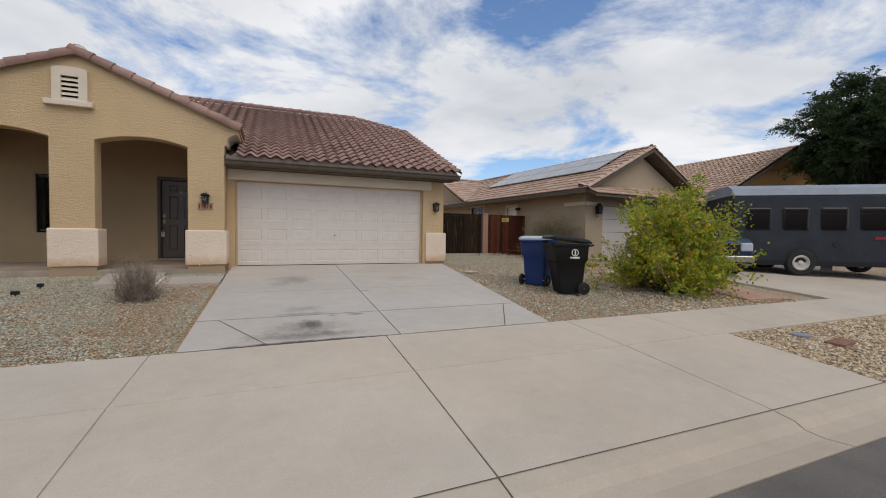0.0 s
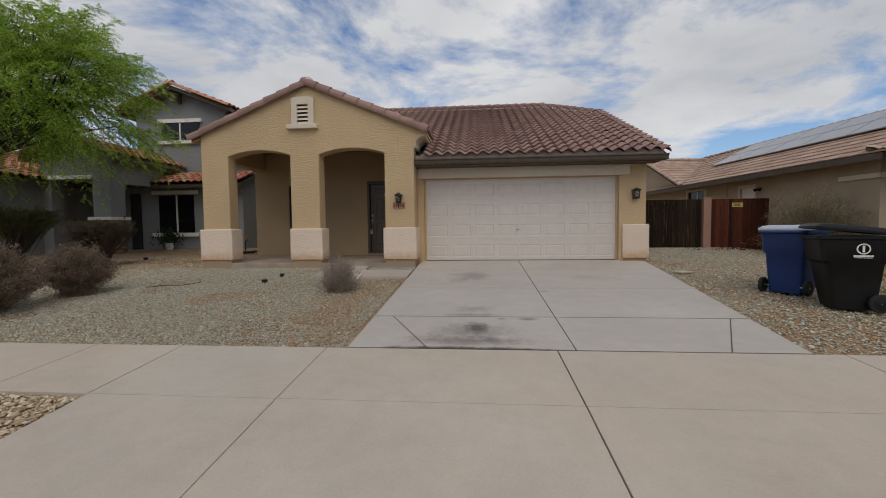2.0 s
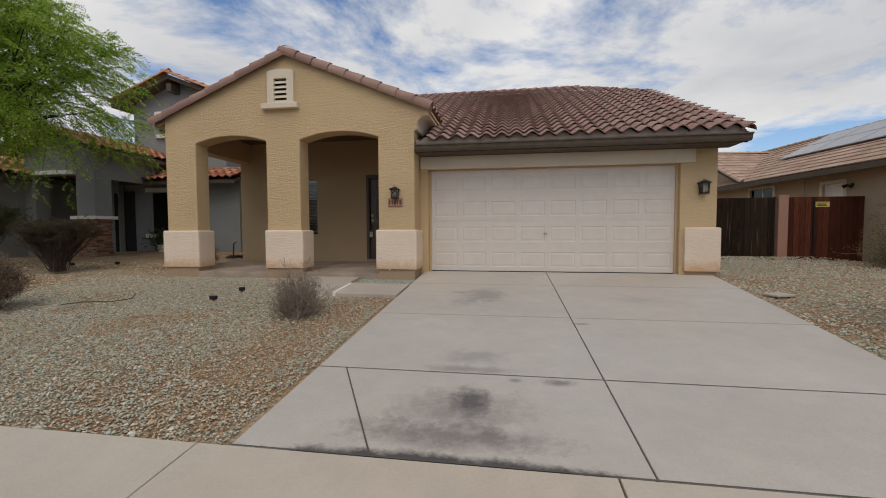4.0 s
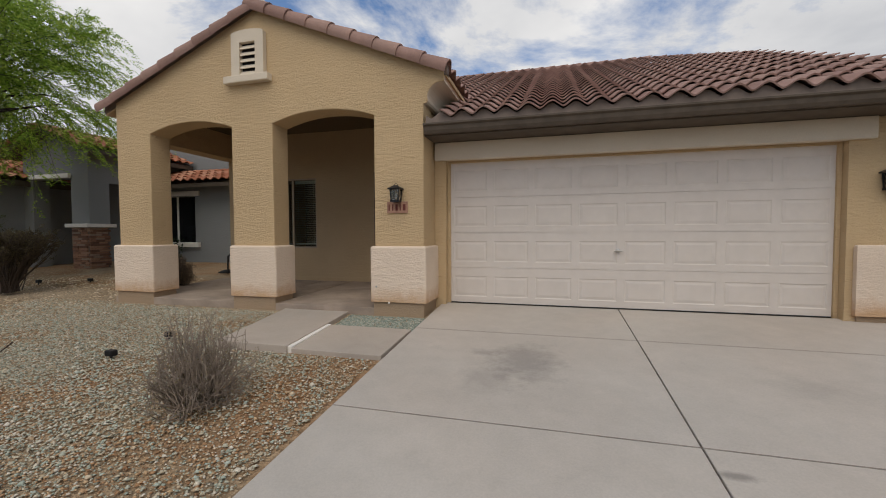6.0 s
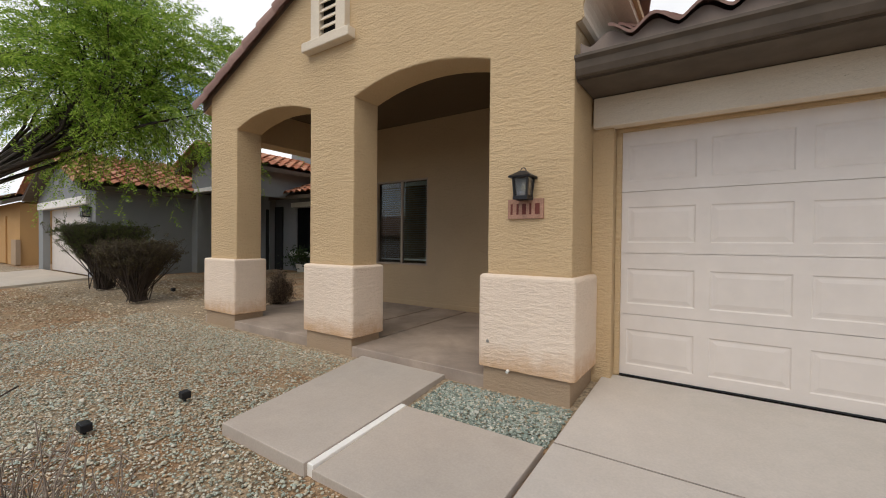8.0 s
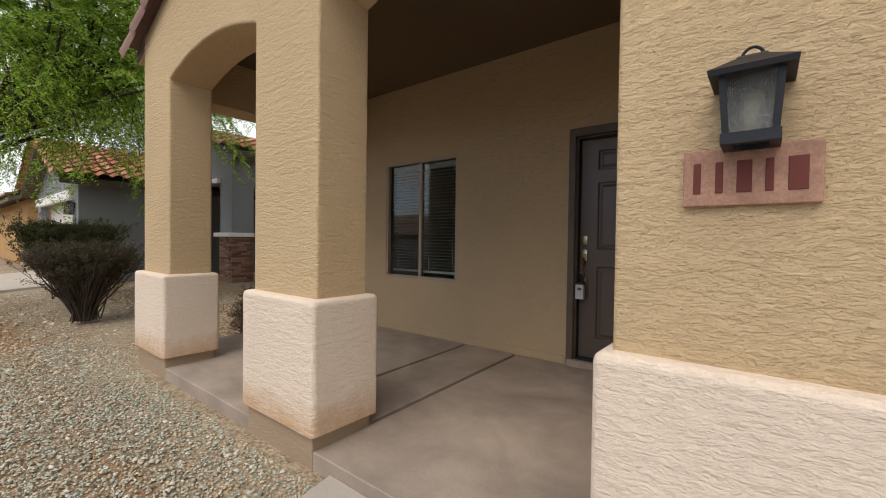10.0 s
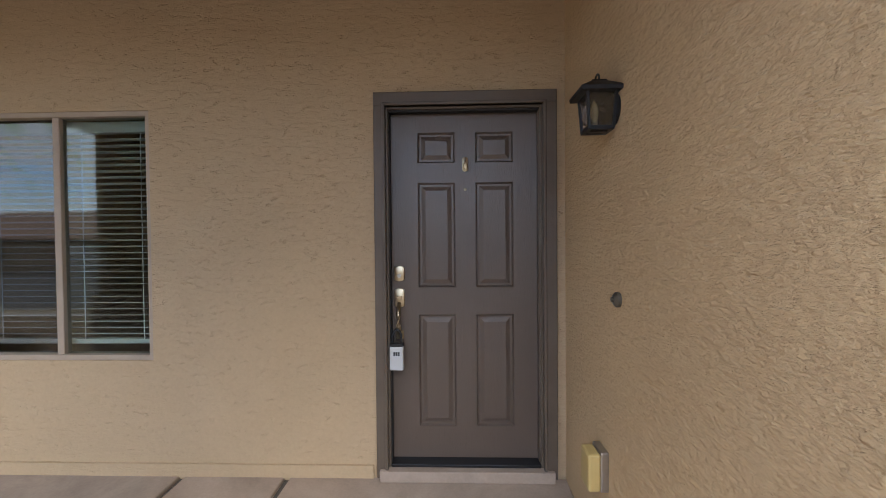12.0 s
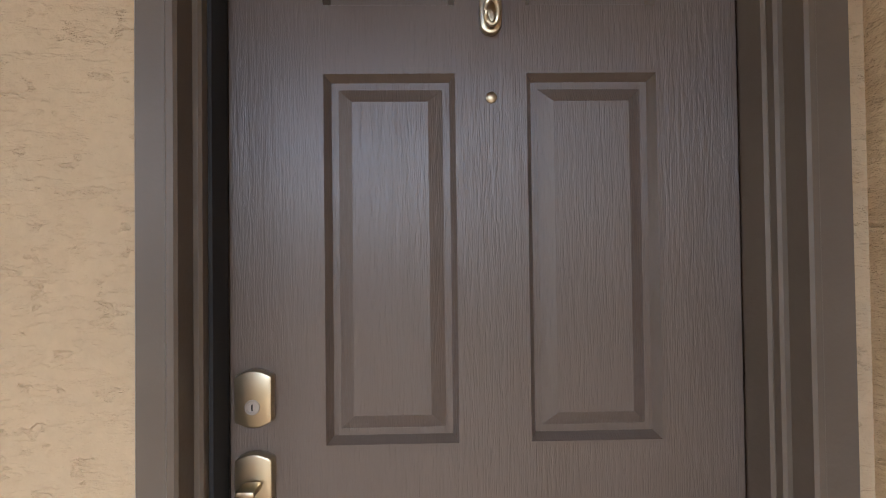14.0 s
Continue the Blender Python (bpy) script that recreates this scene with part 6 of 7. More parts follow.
part("arm", tube([(0, 0, -0.05), (0, -0.08, -0.12), (0, -0.15, -0.06), (0, -0.15, 0.0)], 0.012), M["iron"], ldr)
fl = thing("flood_light", bt @ Matrix.Translation((-0.02, 3.98, 2.17)), "small black double floodlight on the side wall", "lamp")
part("mount", cyl(0.04, 0.04, (0.02, 0, 0), (-0.04, 0, 0)), M["iron"], fl)
for sy in (-1, 1):
    part("head", cyl(0.035, 0.055, (-0.06, sy * 0.05, 0.0), (-0.16, sy * 0.13, -0.06)), M["iron"], fl)
# solar panels lying on the slope facing our house
# Dark cells get a pale grey base that imitates the reflected sky.
M["solar"] = plain("sky_glare_solar_cell", (0.40, 0.40, 0.40), 0.42, 0.0, 0.5)
M["alu"] = plain("aluminium_edge", (0.36, 0.36, 0.37), 0.45, 0.3)
for i in range(5):
    for j in range(2):
        y0, v0 = 0.60 + i * 1.58, 1.93 + j * 1.10
        m = bt @ Matrix.Translation((-0.45 + v0 * cB, y0, BE + v0 * BS * cB)) @ Matrix.Rotation(-math.atan(BS), 4, "Y")
        sp = thing("solar_panel", m, "solar panel coloured pale for sky glare, aluminium edge, on the tile roof", "solar panel", "solar panels on the roof")
        part("cell_sheet", box(0.02, 1.06, 0.02, 1.54, 0.125, 0.145), M["solar"], sp)
        part("panel_edge", boxes([(0, 0.02, 0, 1.56, 0.115, 0.15), (1.06, 1.08, 0, 1.56, 0.115, 0.15), (0.02, 1.06, 0, 0.02, 0.115, 0.15), (0.02, 1.06, 1.54, 1.56, 0.115, 0.15)]), M["alu"], sp)
        part("rail", boxes([(0.2, 0.24, 0, 1.56, 0.0, 0.115), (0.84, 0.88, 0, 1.56, 0.0, 0.115)]), M["iron"], sp)
# house beyond
far = thing("far_house", (0, 0, 0), "far house with pale tile gable roof", "house")
part("wall", box(23.4, 37.0, 4.1, 16, -0.1, 2.75), M["beige_stucco"], far)
part("gable_end", extrude_poly([(23.4, 2.75), (37.0, 2.75), (30.2, 6.2)], "y", 4.1, 4.3), M["orange_stucco"], far)
for sgn in (1, -1):
    xe = 30.2 - sgn * 7.4
    deck_quad(far, [(xe, 3.6, 2.72), (30.2, 3.6, 6.42), (30.2, 16.4, 6.42), (xe, 16.4, 2.72)])
    part("barge_board", extrude_poly([(xe, 2.5), (30.2, 6.2), (30.2, 6.45), (xe, 2.75)], "y", 3.54, 3.6), M["gutter"], far)
slope(far, (22.75, 16.4, 2.77), (0, -1, 0), (cB, 0, 0.5 * cB), 12.8, 8.25, oshape, M["tile_pink"], 0.30, 0.40)
cap_row((30.2, 3.6, 6.46), (30.2, 16.2, 6.46), 0.40, 0.13, far, M["tile_pink"])

# houses across the street, mirrored in the porch window and the door
for hx in (-34.0, -12.0, 10.0):
    opp = thing("opposite_house", (hx, -27.0, -0.75), "beige stucco house across the street with tile roof", "house", "houses across the street")
    part("wall", box(-8.0, 8.0, -9.0, 0.0, 0.0, 2.8), M["beige_stucco"], opp)
    part("garage_door", box(1.5, 6.4, 0.0, 0.05, 0.0, 2.1), M["garage"], opp, "pale closed garage door")
    part("window", box(-5.6, -3.6, 0.0, 0.04, 0.9, 2.2), M["dark_glass"], opp, "dark window")
    part("roof", extrude_poly([(0.6, 2.7), (-4.5, 5.2), (-9.6, 2.7)], "x", -8.5, 8.5), M["tile_pink"], opp, "pale tile gable roof")

# ---------------------------------------------------------------- side gates
def gate(name, x0, x1, y, z0, z1, mat, label, n):
    g = thing(name, ((x0 + x1) / 2, y, z0), label, "gate", "side gates")
    wv = (x1 - x0) / n
    first_b = None
    for i in range(n):
        m = Matrix.Translation((x0 - (x0 + x1) / 2 + (i + 0.5) * wv, rng.uniform(0, 0.006), 0.0))
        if first_b is None:
            first_b = part("board", box(-wv / 2 + 0.004, wv / 2 - 0.004, -0.012, 0.012, 0.03, z1 - z0, 0.003, 1), mat, g)
            first_b.matrix_local = m
        else:
            piece("board", first_b.data, g, m)
    for z in (0.25, z1 - z0 - 0.25):
        part("rail", box(-(x1 - x0) / 2, (x1 - x0) / 2, 0.02, 0.05, z - 0.04, z + 0.04), M["iron"], g)
    for x in (-(x1 - x0) / 2 - 0.02, (x1 - x0) / 2 - 0.02):
        part("edge_post", box(x, x + 0.04, -0.02, 0.05, -0.05, z1 - z0 + 0.02, 0.004), M["iron"], g)
    return g


GY = 4.95
gate("wooden_gate", 5.6, 9.40, GY, -0.12, 1.80, M["gate_dark"], "weathered dark brown plank gate in a metal frame", 24)
gate("wooden_gate", 9.76, 11.75, GY, -0.12, 1.80, M["gate_red"], "red-brown plank gate with yellow sign", 13)
pink = stucco("pink_stucco", (0.36, 0.20, 0.15), 0.005)
for x, hw, hh in ((9.58, 0.13, 1.97), (11.96, 0.19, 2.02)):
    post = thing("gate_post", (x, GY, -0.12), "pinkish block gate post beside the plank gate", "post", "gate posts")
    part("shaft", box(-hw, hw, -0.12, 0.12, 0, hh - 0.05, 0.008), pink, post)
    part("cap", box(-hw - 0.012, hw + 0.012, -0.132, 0.132, hh - 0.05, hh, 0.010), pink, post)
mid = thing("gate_stile", (10.43, GY - 0.03, -0.12), "black steel stile between the red gate leaves", "post")
part("bar", box(-0.022, 0.022, -0.012, 0.012, 0.0, 1.90, 0.003), M["iron"], mid)
sign = thing("warning_sign", (10.62, GY - 0.02, 1.58), "small yellow warning sign on the gate", "sign")
part("plate", box(-0.20, 0.20, -0.006, 0.0, -0.075, 0.075), plain("yellow_sign", (0.62, 0.48, 0.14), 0.5), sign)
for z, wv in ((0.035, 0.28), (0.0, 0.22), (-0.035, 0.28)):
    part("bar", box(-wv / 2, wv / 2, -0.008, -0.005, z - 0.010, z + 0.010), M["rubber"], sign)

# ---------------------------------------------------------------- wheeled bins
def bin_thing(m, body_mat, lid_mat, label, marks, lid_tilt, side):
    b = thing("wheeled_bin", m, label, "bin", "wheeled bins")

    def ring(bm, w, d, z, y=0.0, r=0.06, n=4):
        pts = []
        for cx, cy, a0 in ((w / 2 - r, d / 2 - r, 0), (-w / 2 + r, d / 2 - r, 90), (-w / 2 + r, -d / 2 + r, 180), (w / 2 - r, -d / 2 + r, 270)):
            for i in range(n + 1):
                a = radians(a0 + 90 * i / n)
                pts.append(bm.verts.new((cx + r * math.cos(a), cy + r * math.sin(a) + y, z)))
        return pts
    bm = bmesh.new()
    rings = [ring(bm, 0.46, 0.46, 0.02, 0.02), ring(bm, 0.50, 0.54, 0.30, 0.0), ring(bm, 0.54, 0.62, 0.64, -0.01), ring(bm, 0.60, 0.70, 0.68, -0.02), ring(bm, 0.62, 0.76, 0.97, -0.03), ring(bm, 0.67, 0.82, 0.98, -0.03), ring(bm, 0.67, 0.82, 1.02, -0.03)]
    for p, q in zip(rings, rings[1:]):
        for i in range(len(p)):
            j = (i + 1) % len(p)
            bm.faces.new((p[i], p[j], q[j], q[i]))
    bm.faces.new(rings[0][::-1])
    bm.faces.new(rings[-1])
    body = part("body", bm, body_mat, b, "", True)
    bm = bmesh.new()
    lr = [ring(bm, 0.69, 0.86, 0.0), ring(bm, 0.69, 0.86, 0.03), ring(bm, 0.60, 0.76, 0.075), ring(bm, 0.45, 0.6, 0.085)]
    for p, q in zip(lr, lr[1:]):
        for i in range(len(p)):
            j = (i + 1) % len(p)
            bm.faces.new((p[i], p[j], q[j], q[i]))
    bm.faces.new(lr[0][::-1])
    bm.faces.new(lr[-1])
    lid = part("lid", bm, lid_mat, b, "", True)
    lid.matrix_local = Matrix.Translation((0, 0.40, 1.025)) @ Matrix.Rotation(radians(-lid_tilt), 4, "X") @ Matrix.Translation((0, -0.43, 0))
    part("handle", tube([(-0.27, 0.36, 0.98), (-0.27, 0.44, 1.0), (0.27, 0.44, 1.0), (0.27, 0.36, 0.98)], 0.018), body_mat, b)
    part("axle", cyl(0.012, 0.012, (-0.33, 0.24, 0.125), (0.33, 0.24, 0.125)), M["steel"], b)
    for sx in (-1, 1):
        tyre = lathe([(0.085, -0.028), (0.115, -0.026), (0.125, -0.012), (0.125, 0.012), (0.115, 0.026), (0.085, 0.028)], 24, True)
        tyre.transform(Matrix.Translation((sx * 0.30, 0.24, 0.125)) @ Matrix.Rotation(radians(90), 4, "Y"))
        wh = part("wheel", tyre, M["rubber"], b, "", True)
        hub = lathe([(0.084, -0.022), (0.084, 0.022), (0.03, 0.030)], 18)
        hub.transform(Matrix.Translation((sx * 0.30, 0.24, 0.125)) @ Matrix.Rotation(radians(90), 4, "Y"))
        part("hub", hub, M["iron"], wh, "", True)
    for x0, x1, z0, z1 in marks:
        part("bar", box(min(side * 0.318, side * 0.326), max(side * 0.318, side * 0.326), x0, x1, z0, z1), M["white_trim"], b)
    return b, body


blue = plain("blue_plastic", (0.008, 0.034, 0.14), 0.45, amount=0.12)
black = plain("black_plastic", (0.009, 0.009, 0.009), 0.48, spec=0.25, amount=0.2)
# Pale grey-blue puts the glare on the blue lid into its colour.
grey_lid = plain("lid_glare_grey", (0.42, 0.46, 0.52), 0.4)
bin_thing(pose(6.50, -3.45, gz(-3.5) - 0.01, 0, 0, 122), blue, grey_lid, "blue wheeled recycling bin on the gravel, glare painted on its lid", [(-0.24, -0.02, 0.84, 0.88), (-0.26, 0.0, 0.79, 0.81)], 0, -1)
bb, _ = bin_thing(pose(6.52, -4.40, gz(-4.4) - 0.01, 0, 0, -108), black, black, "black wheeled rubbish bin with lid ajar on the gravel", [(-0.06, 0.14, 0.745, 0.765), (-0.05, 0.13, 0.728, 0.735)], 7, 1)
ringm = lathe([(0.072, 0), (0.072, 0.004), (0.058, 0.004), (0.058, 0)], 28, True)
ringm.transform(Matrix.Translation((0.322, 0.04, 0.85)) @ Matrix.Rotation(radians(90), 4, "Y"))
part("round_mark", ringm, M["white_trim"], bb)
part("mark_stem", box(0.320, 0.327, 0.028, 0.052, 0.805, 0.895), M["white_trim"], bb)

# ---------------------------------------------------------------- bus and pickup
bus_paint = plain("faded_navy_paint", (0.026, 0.030, 0.038), 0.5, amount=0.25, scale=2, spec=0.25)
M["bus_glass"] = plain("tinted_bus_glass", (0.004, 0.0045, 0.006), 0.12, 0.0, 0.35, amount=0.2)
roof_paint = plain("faded_grey_roof", (0.24, 0.27, 0.31), 0.5, amount=0.15, scale=2)
chrome = plain("pale_wheel_rim", (0.62, 0.58, 0.50), 0.4, 0.3)


def wheel(parent, x, y, z, r=0.39):
    tyre = lathe([(r * 0.62, -0.12), (r * 0.94, -0.12), (r, -0.08), (r, 0.08), (r * 0.94, 0.12), (r * 0.62, 0.12)], 32, True)
    tyre.transform(Matrix.Translation((x, y, z)) @ Matrix.Rotation(radians(90), 4, "X"))
    wv = part("wheel", tyre, M["rubber"], parent, "", True)
    rim = lathe([(r * 0.61, -0.09), (r * 0.61, 0.10), (r * 0.52, 0.115), (r * 0.45, 0.06), (r * 0.20, 0.05), (r * 0.16, 0.10), (r * 0.05, 0.11)], 28)
    rim.transform(Matrix.Translation((x, y, z)) @ Matrix.Rotation(radians(90), 4, "X"))
    part("rim", rim, chrome, wv, "pale steel rim", True)


bus = thing("shuttle_bus", pose(14.4, -2.75, -0.27, 0, 0, -36), "dark navy shuttle bus with pale roof parked in the drive", "bus")
BW = 2.3
prof = [(0.0, 0.42), (0.0, 1.0), (0.03, 2.45), (0.16, 2.62), (BW - 0.16, 2.62), (BW - 0.03, 2.45), (BW, 1.0), (BW, 0.42)]
part("body", extrude_poly(prof, "x", 0.0, 5.4, 0.03), bus_paint, bus)
rp = [(0.01, 2.47), (0.10, 2.70), (0.4, 2.82), (BW - 0.4, 2.82), (BW - 0.10, 2.70), (BW - 0.01, 2.47)]
part("roof", extrude_poly(rp, "x", -0.04, 5.45, 0.02), roof_paint, bus, "faded pale grey roof")
for i in range(5):
    x0 = 0.30 + i * 1.0
    wn_ = part("window", box(x0, x0 + 0.80, -0.012, 0.30, 1.33, 2.13, 0.11, 5), M["bus_glass"], bus, "dark rounded window")
    part("slider", box(x0 + 0.02, x0 + 0.76, -0.016, -0.008, 1.885, 1.897), M["iron"], wn_)
wheel(bus, 1.85, 0.05, 0.39)
wheel(bus, 1.85, BW - 0.12, 0.39)
wheel(bus, 4.7, 0.05, 0.39)
wheel(bus, 4.7, BW - 0.12, 0.39)
for x in (1.85, 4.7):
    ar = [(x + 0.50 * math.cos(math.pi * i / 12), 0.40 + 0.50 * math.sin(math.pi * i / 12)) for i in range(13)]
    part("wheel_arch", extrude_poly(ar, "y", -0.008, 0.35), M["rubber"], bus)
part("skirt", box(0.02, 5.38, 0.0, 0.05, 0.30, 0.45), M["iron"], bus)
part("fuel_cap", cyl(0.09, 0.09, (2.75, 0.02, 0.98), (2.75, -0.02, 0.98), 20), M["rubber"], bus)
part("marker_light", box(3.7, 4.2, -0.014, 0.0, 1.12, 1.20, 0.005), plain("red_reflector", (0.30, 0.01, 0.02), 0.35), bus, "red side marker")
part("mud_flap", box(2.4, 2.7, 0.02, 0.04, 0.15, 0.45), M["rubber"], bus)
pk = thing("pickup_truck", pose(12.5, -3.5, -0.24, 0, 0, 60), "dark blue pickup truck parked behind the shrub", "truck")
tp = plain("dark_blue_paint", (0.02, 0.032, 0.06), 0.3, amount=0.1)
part("body", extrude_poly([(-0.1, 0.45), (-0.1, 0.95), (0.1, 1.08), (1.35, 1.15), (1.95, 1.75), (3.1, 1.78), (3.3, 1.12), (5.1, 1.10), (5.1, 0.45)], "y", -0.92, 0.92, 0.05), tp, pk)
part("grille", box(-0.14, -0.08, -0.55, 0.55, 0.62, 0.95, 0.01), M["iron"], pk)
for sy in (-1, 1):
    part("headlight", box(-0.13, 0.06, sy * 0.74 - 0.16, sy * 0.74 + 0.16, 0.72, 0.95, 0.03), grey_lid, pk, "pale headlight lens")
part("bumper", box(-0.22, -0.08, -0.9, 0.9, 0.42, 0.60, 0.03), M["steel"], pk)
part("windscreen", extrude_poly([(1.37, 1.16), (1.95, 1.73), (1.93, 1.75), (1.35, 1.18)], "y", -0.78, 0.78), M["dark_glass"], pk)
for x in (0.75, 4.0):
    for y in (-0.82, 0.82):
        wheel(pk, x, y, 0.36, 0.36)

# ---------------------------------------------------------------- small things in the yards
for x, y, w_ in ((-2.86, -2.80, 0.10), (-2.81, -2.18, 0.08)):
    sl = thing("ground_spotlight", (x, y, gz(y)), "small black landscape spotlight lying in the gravel", "lamp", "landscape lights")
    part("head", box(-w_ / 2, w_ / 2, -0.035, 0.035, 0.015, 0.075, 0.01), M["iron"], sl)
    part("stake", cyl(0.008, 0.012, (0, 0, -0.06), (0, 0, 0.02), 8), M["iron"], sl)
for x, y in ((-8.6, 0.9), (-9.4, 0.4)):
    sl = thing("ground_spotlight", (x, y, -0.02), "small black landscape spotlight in the soil", "lamp", "landscape lights")
    part("head", box(-0.05, 0.05, -0.035, 0.035, 0.015, 0.085, 0.01), M["iron"], sl)
    part("stake", cyl(0.008, 0.012, (0, 0, -0.06), (0, 0, 0.02), 8), M["iron"], sl)
ub = thing("utility_cover", pose(8.3, -8.1, gz(-8.1) - 0.02, 0, 0, 8), "rusty rectangular utility cover set in the verge", "cover")
part("lid", box(-0.24, 0.24, -0.11, 0.11, -0.02, 0.036, 0.008), plain("rusty_cover", (0.22, 0.11, 0.075), 0.8, amount=0.3), ub)
vb = thing("valve_lid", pose(8.05, -7.75, gz(-7.75) - 0.02, 0, 0, 3), "small grey irrigation valve lid in the verge", "cover")
part("lid", lathe([(0.12, 0.0), (0.12, 0.04), (0.10, 0.05)], 20), plain("grey_lid", (0.22, 0.24, 0.27), 0.6), vb, "", True)
dc = thing("drain_cover", pose(5.62, -1.72, gz(-1.72) - 0.005, 0, 0, 20), "flat pale stone slab in the side gravel", "cover")
part("slab", box(-0.16, 0.16, -0.12, 0.12, 0.0, 0.035, 0.008), M["walk"], dc)
br = thing("fallen_twig", pose(-4.4, -3.2, gz(-3.2) + 0.03, 0, 0, 15), "dry fallen twig on the gravel", "twig")
part("stick", tube([(-0.5, -0.1, 0), (-0.2, -0.02, 0.02), (0.1, 0.0, 0.01), (0.4, 0.03, 0.05), (0.35, 0.2, 0.10)], 0.008, 6), M["twig_dark"], br)
hose = thing("garden_hose", (-6.55, 2.75, 0.03), "black coiled cables beside the grey wall", "hose")
part("coil", tube([(0.25 * math.cos(a) + 0.01 * a, 0.2 * math.sin(a), 0.03 + 0.004 * a) for a in [0.35 * i for i in range(60)]], 0.014, 6), M["rubber"], hose)
part("stand", tube([(0, 0, 0), (0.02, 0, 0.45), (0.1, 0, 0.5)], 0.02, 6), M["rubber"], hose)
flag = thing("path_slabs", (0, 0, 0), "pinkish paver path beside the yellow shrub", "path", kind="structure")
for i in range(6):
    bm = box(-0.55, 0.55, -0.3, 0.3, -0.05, 0.02, 0.01, 1)
    ob = part("paver", bm, plain("pink_paver", (0.40, 0.25, 0.18), 0.9) if i == 0 else bpy.data.materials["pink_paver"], flag)
    ob.matrix_local = pose(10.6 + 0.10 * i, -5.6 + i * 0.63, gz(-5.6 + i * 0.63) - 0.0, 4, 0, -6)

# ---------------------------------------------------------------- gravel
def gravel(name, area, count, size, material, label, seed, keep):
    """Loose stones: small angular lumps strewn over the slope."""
    rnd = np.random.RandomState(seed)
    x = rnd.uniform(area[0], area[1], count)
    y = rnd.uniform(area[2], area[3], count)
    ok = keep(x, y)
    x, y = x[ok], y[ok]
    n = len(x)
    z = np.where(y > 0, np.clip(y, 0, 5) * 0.02 - 0.02, np.where(y > -7.4, 0.0757 * y, -0.5602 + 0.0945 * (y + 7.4))) - 0.022
    if area[1] < 0:
        # the front yard levels off towards the porch
        z = np.where((y > -2.2) & (y < 0.3), np.interp(y, [-2.2, -0.6, 0.3], [-0.1885, -0.115, -0.046]), z)
    base = np.array([(-1, -0.3, -0.2), (0.2, -1, -0.1), (1, 0.1, -0.2), (-0.2, 1, -0.1), (-0.3, -0.3, 0.75), (0.4, 0.25, 0.6), (0, 0, -0.7)])
    f = np.array([(0, 1, 4), (1, 5, 4), (1, 2, 5), (2, 3, 5), (3, 4, 5), (3, 0, 4), (0, 6, 1), (1, 6, 2), (2, 6, 3), (3, 6, 0)])
    s = size * np.exp(rnd.normal(size=(n, 1)) * 0.35)
    v = base[None] * (1 + rnd.normal(size=(n, 7, 3)) * 0.22) * s[:, None] * np.array([1, 0.8, 0.62])
    a = rnd.uniform(0, 2 * math.pi, n)
    c_, s_ = np.cos(a)[:, None], np.sin(a)[:, None]
    vx, vy = v[:, :, 0] * c_ - v[:, :, 1] * s_, v[:, :, 0] * s_ + v[:, :, 1] * c_
    v = np.stack([vx + x[:, None], vy + y[:, None], v[:, :, 2] + (z + rnd.uniform(0, 0.012, n))[:, None]], axis=2)
    faces = (f[None] + (np.arange(n) * 7)[:, None, None]).reshape(-1, 3)
    ob = raw_mesh(name, v.reshape(-1, 3), faces, material, None)
    return tagged(ob, label, "gravel", kind="stuff")


def clump(x, y, k0):
    return np.sin(1.9 * x + 0.7 * y + k0) * np.sin(1.3 * y - 0.9 * x + 2 * k0) + 0.5 * np.sin(4.1 * x - 2.2 * y) * np.sin(3.3 * y + 1.2 * x)


rk = np.random.RandomState(77)


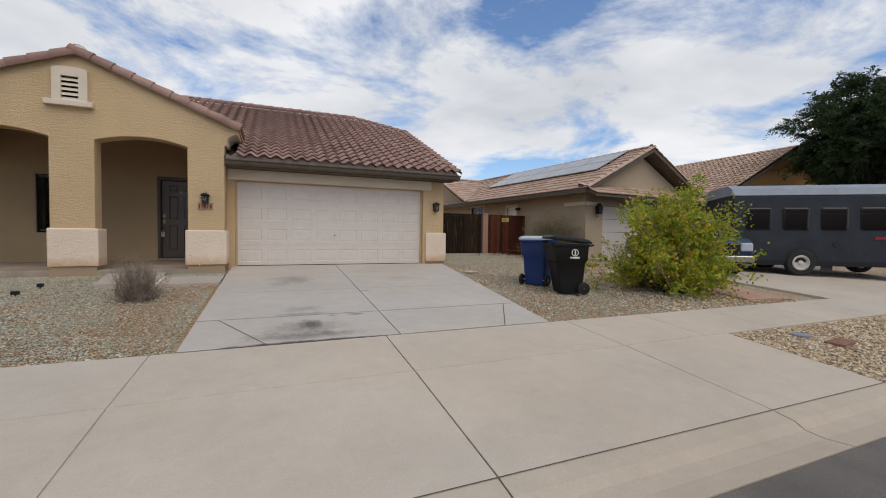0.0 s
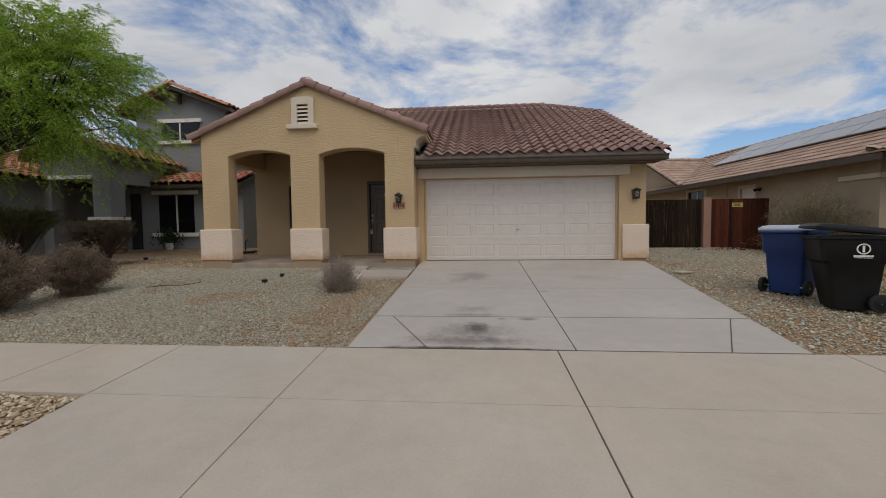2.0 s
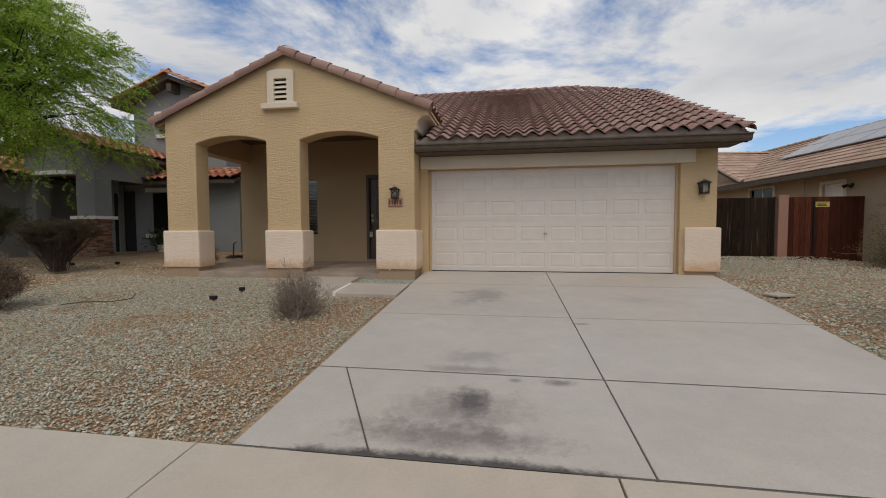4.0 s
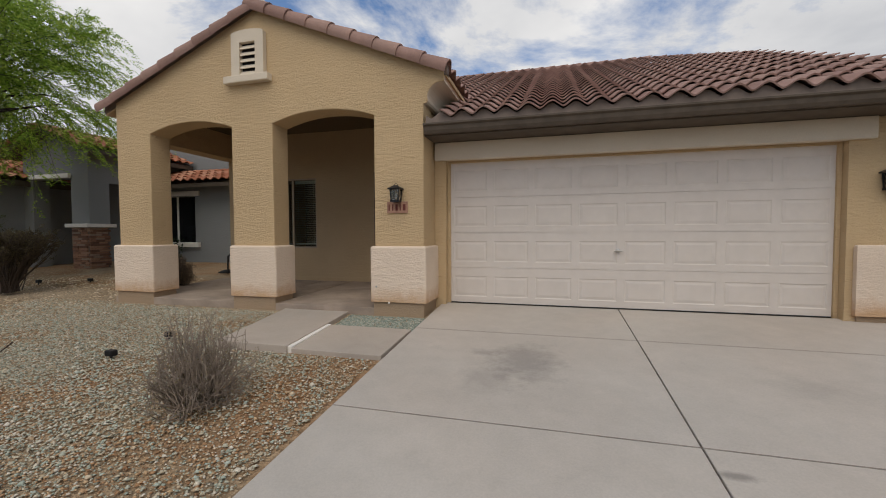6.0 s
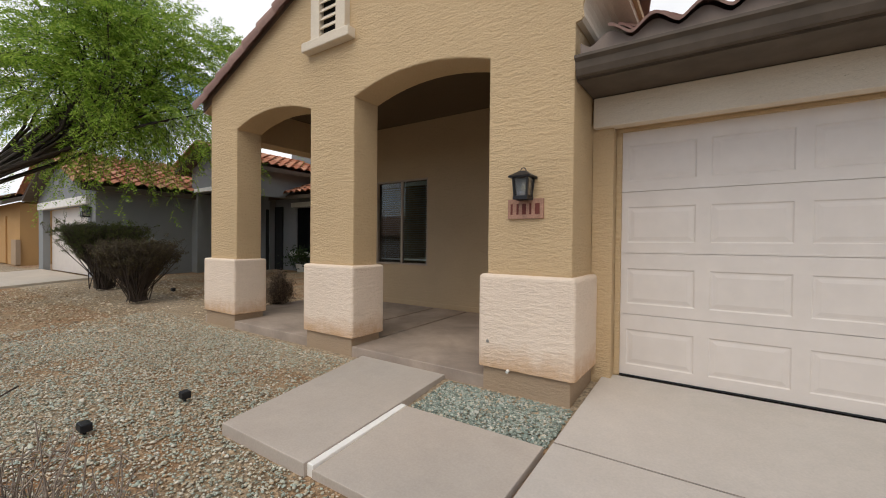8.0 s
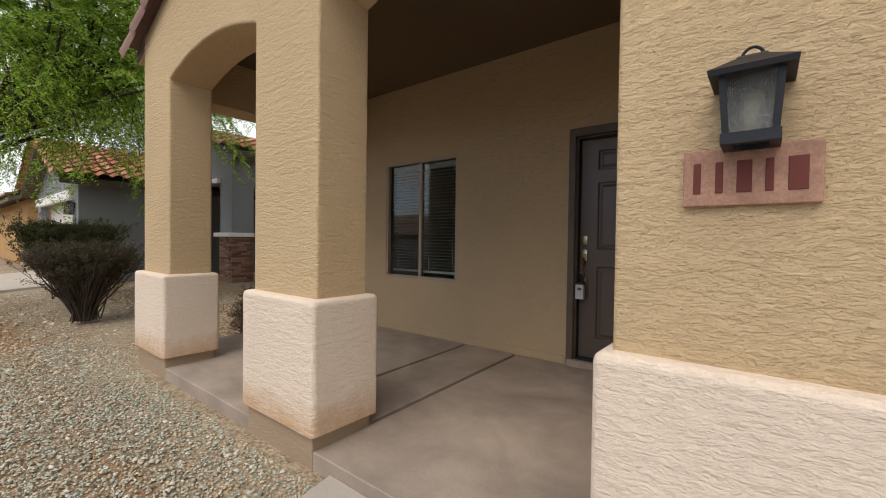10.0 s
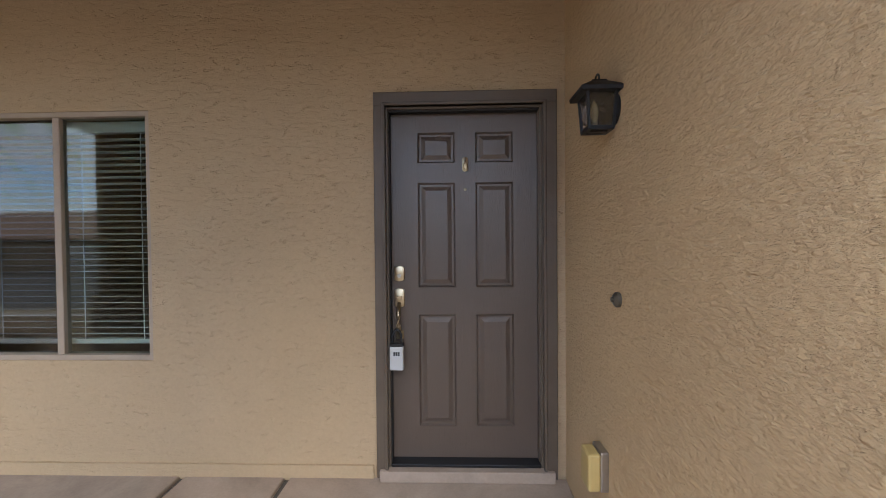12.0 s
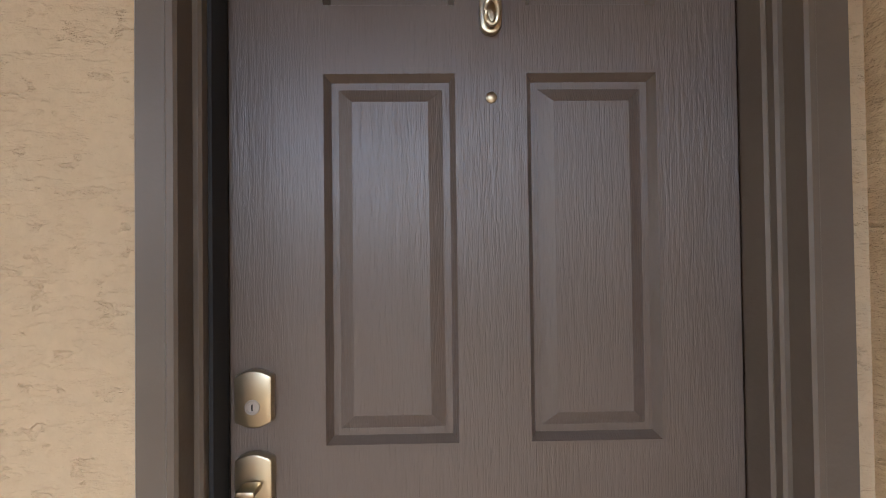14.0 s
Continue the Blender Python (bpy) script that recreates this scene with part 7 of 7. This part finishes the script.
def keep_left(x, y):
    walkbox = (x > -2.05 - (y + 2.28) * 0.194 - 0.02) & (y > -2.29) & (x < -1.13 - (y + 2.28) * 0.09 + 0.02)
    walk2 = (x > -1.3) & (y > -2.29) & (y < -1.32)
    edge = x < -0.14
    far_ = np.clip((-4.2 - x) / 5 + (y + 1.2) * 0.35 * (x < -4.5), 0, 1)
    rim = np.exp(-((x + 0.55) / 0.35) ** 2) * (y < -2.2) + np.exp(-((x + 1.0) ** 2 + (y + 3.75) ** 2) / 0.55) + np.exp(-((x + 1.9) / 0.9) ** 2 - ((y + 2.75) / 0.35) ** 2)
    bare = (clump(x, y, 0.4) > 0.70) | (rim > rk.uniform(0.45, 1.6, len(x)))
    return edge & ~walkbox & ~walk2 & ~((y > -0.72) & (x > -5.8)) & (rk.uniform(size=len(x)) > far_ * 0.85) & ~(bare & (rk.uniform(size=len(x)) > 0.42))


gravel("yard_gravel", (-7.5, -0.1, -6.18, -0.6), 118000, 0.0098, M["pebble"], "mixed pale green and tan crushed gravel", 31, keep_left)
gravel("rust_gravel", (-4.5, -0.1, -6.18, -2.3), 20000, 0.0092, M["pebble_rust"], "rust-brown gravel among the green stones", 37, lambda x, y: (x < -0.14) & (clump(x, y, 0.4) + np.exp(-((x + 0.6) / 0.5) ** 2) + np.exp(-((x + 1.0) ** 2 + (y + 3.75) ** 2) / 0.8) > 0.55))
gravel("yard_gravel", (-14.0, -5.8, -6.18, 5.0), 15000, 0.0185, M["pebble_tan"], "sparse brown gravel on bare soil", 32, lambda x, y: (x < -5.8))
gravel("side_gravel", (4.75, 10.6, -6.18, 4.9), 40000, 0.0145, M["pebble"], "mixed pale green and tan crushed gravel", 33,
       lambda x, y: (x > 4.76 + (y + 6.15) * 0.12 + 0.02) & ~((y > -0.15) & (x < 5.62)) & (rk.uniform(size=len(x)) > np.clip((x - 8.0) / 3, 0, 0.8)))
gravel("walk_gravel", (-1.24, -0.12, -1.30, -0.67), 5200, 0.0105, M["pebble_green"], "pale green gravel between walk and pillar", 38, lambda x, y: (x > -1.19 - (y + 1.33) * 0.09))
gravel("verge_gravel", (-6.0, -2.03, -9.0, -7.4), 7000, 0.020, M["pebble_tan"], "tan and brown river gravel", 34, lambda x, y: x < 90)
gravel("verge_gravel", (7.05, 11.8, -9.0, -7.4), 8000, 0.020, M["pebble_tan"], "tan and brown river gravel", 35, lambda x, y: x < 90)
gravel("side_gravel", (7.5, 11.3, -6.18, -2.0), 5000, 0.02, M["pebble_tan"], "tan gravel around the shrub", 36, lambda x, y: x < 90)
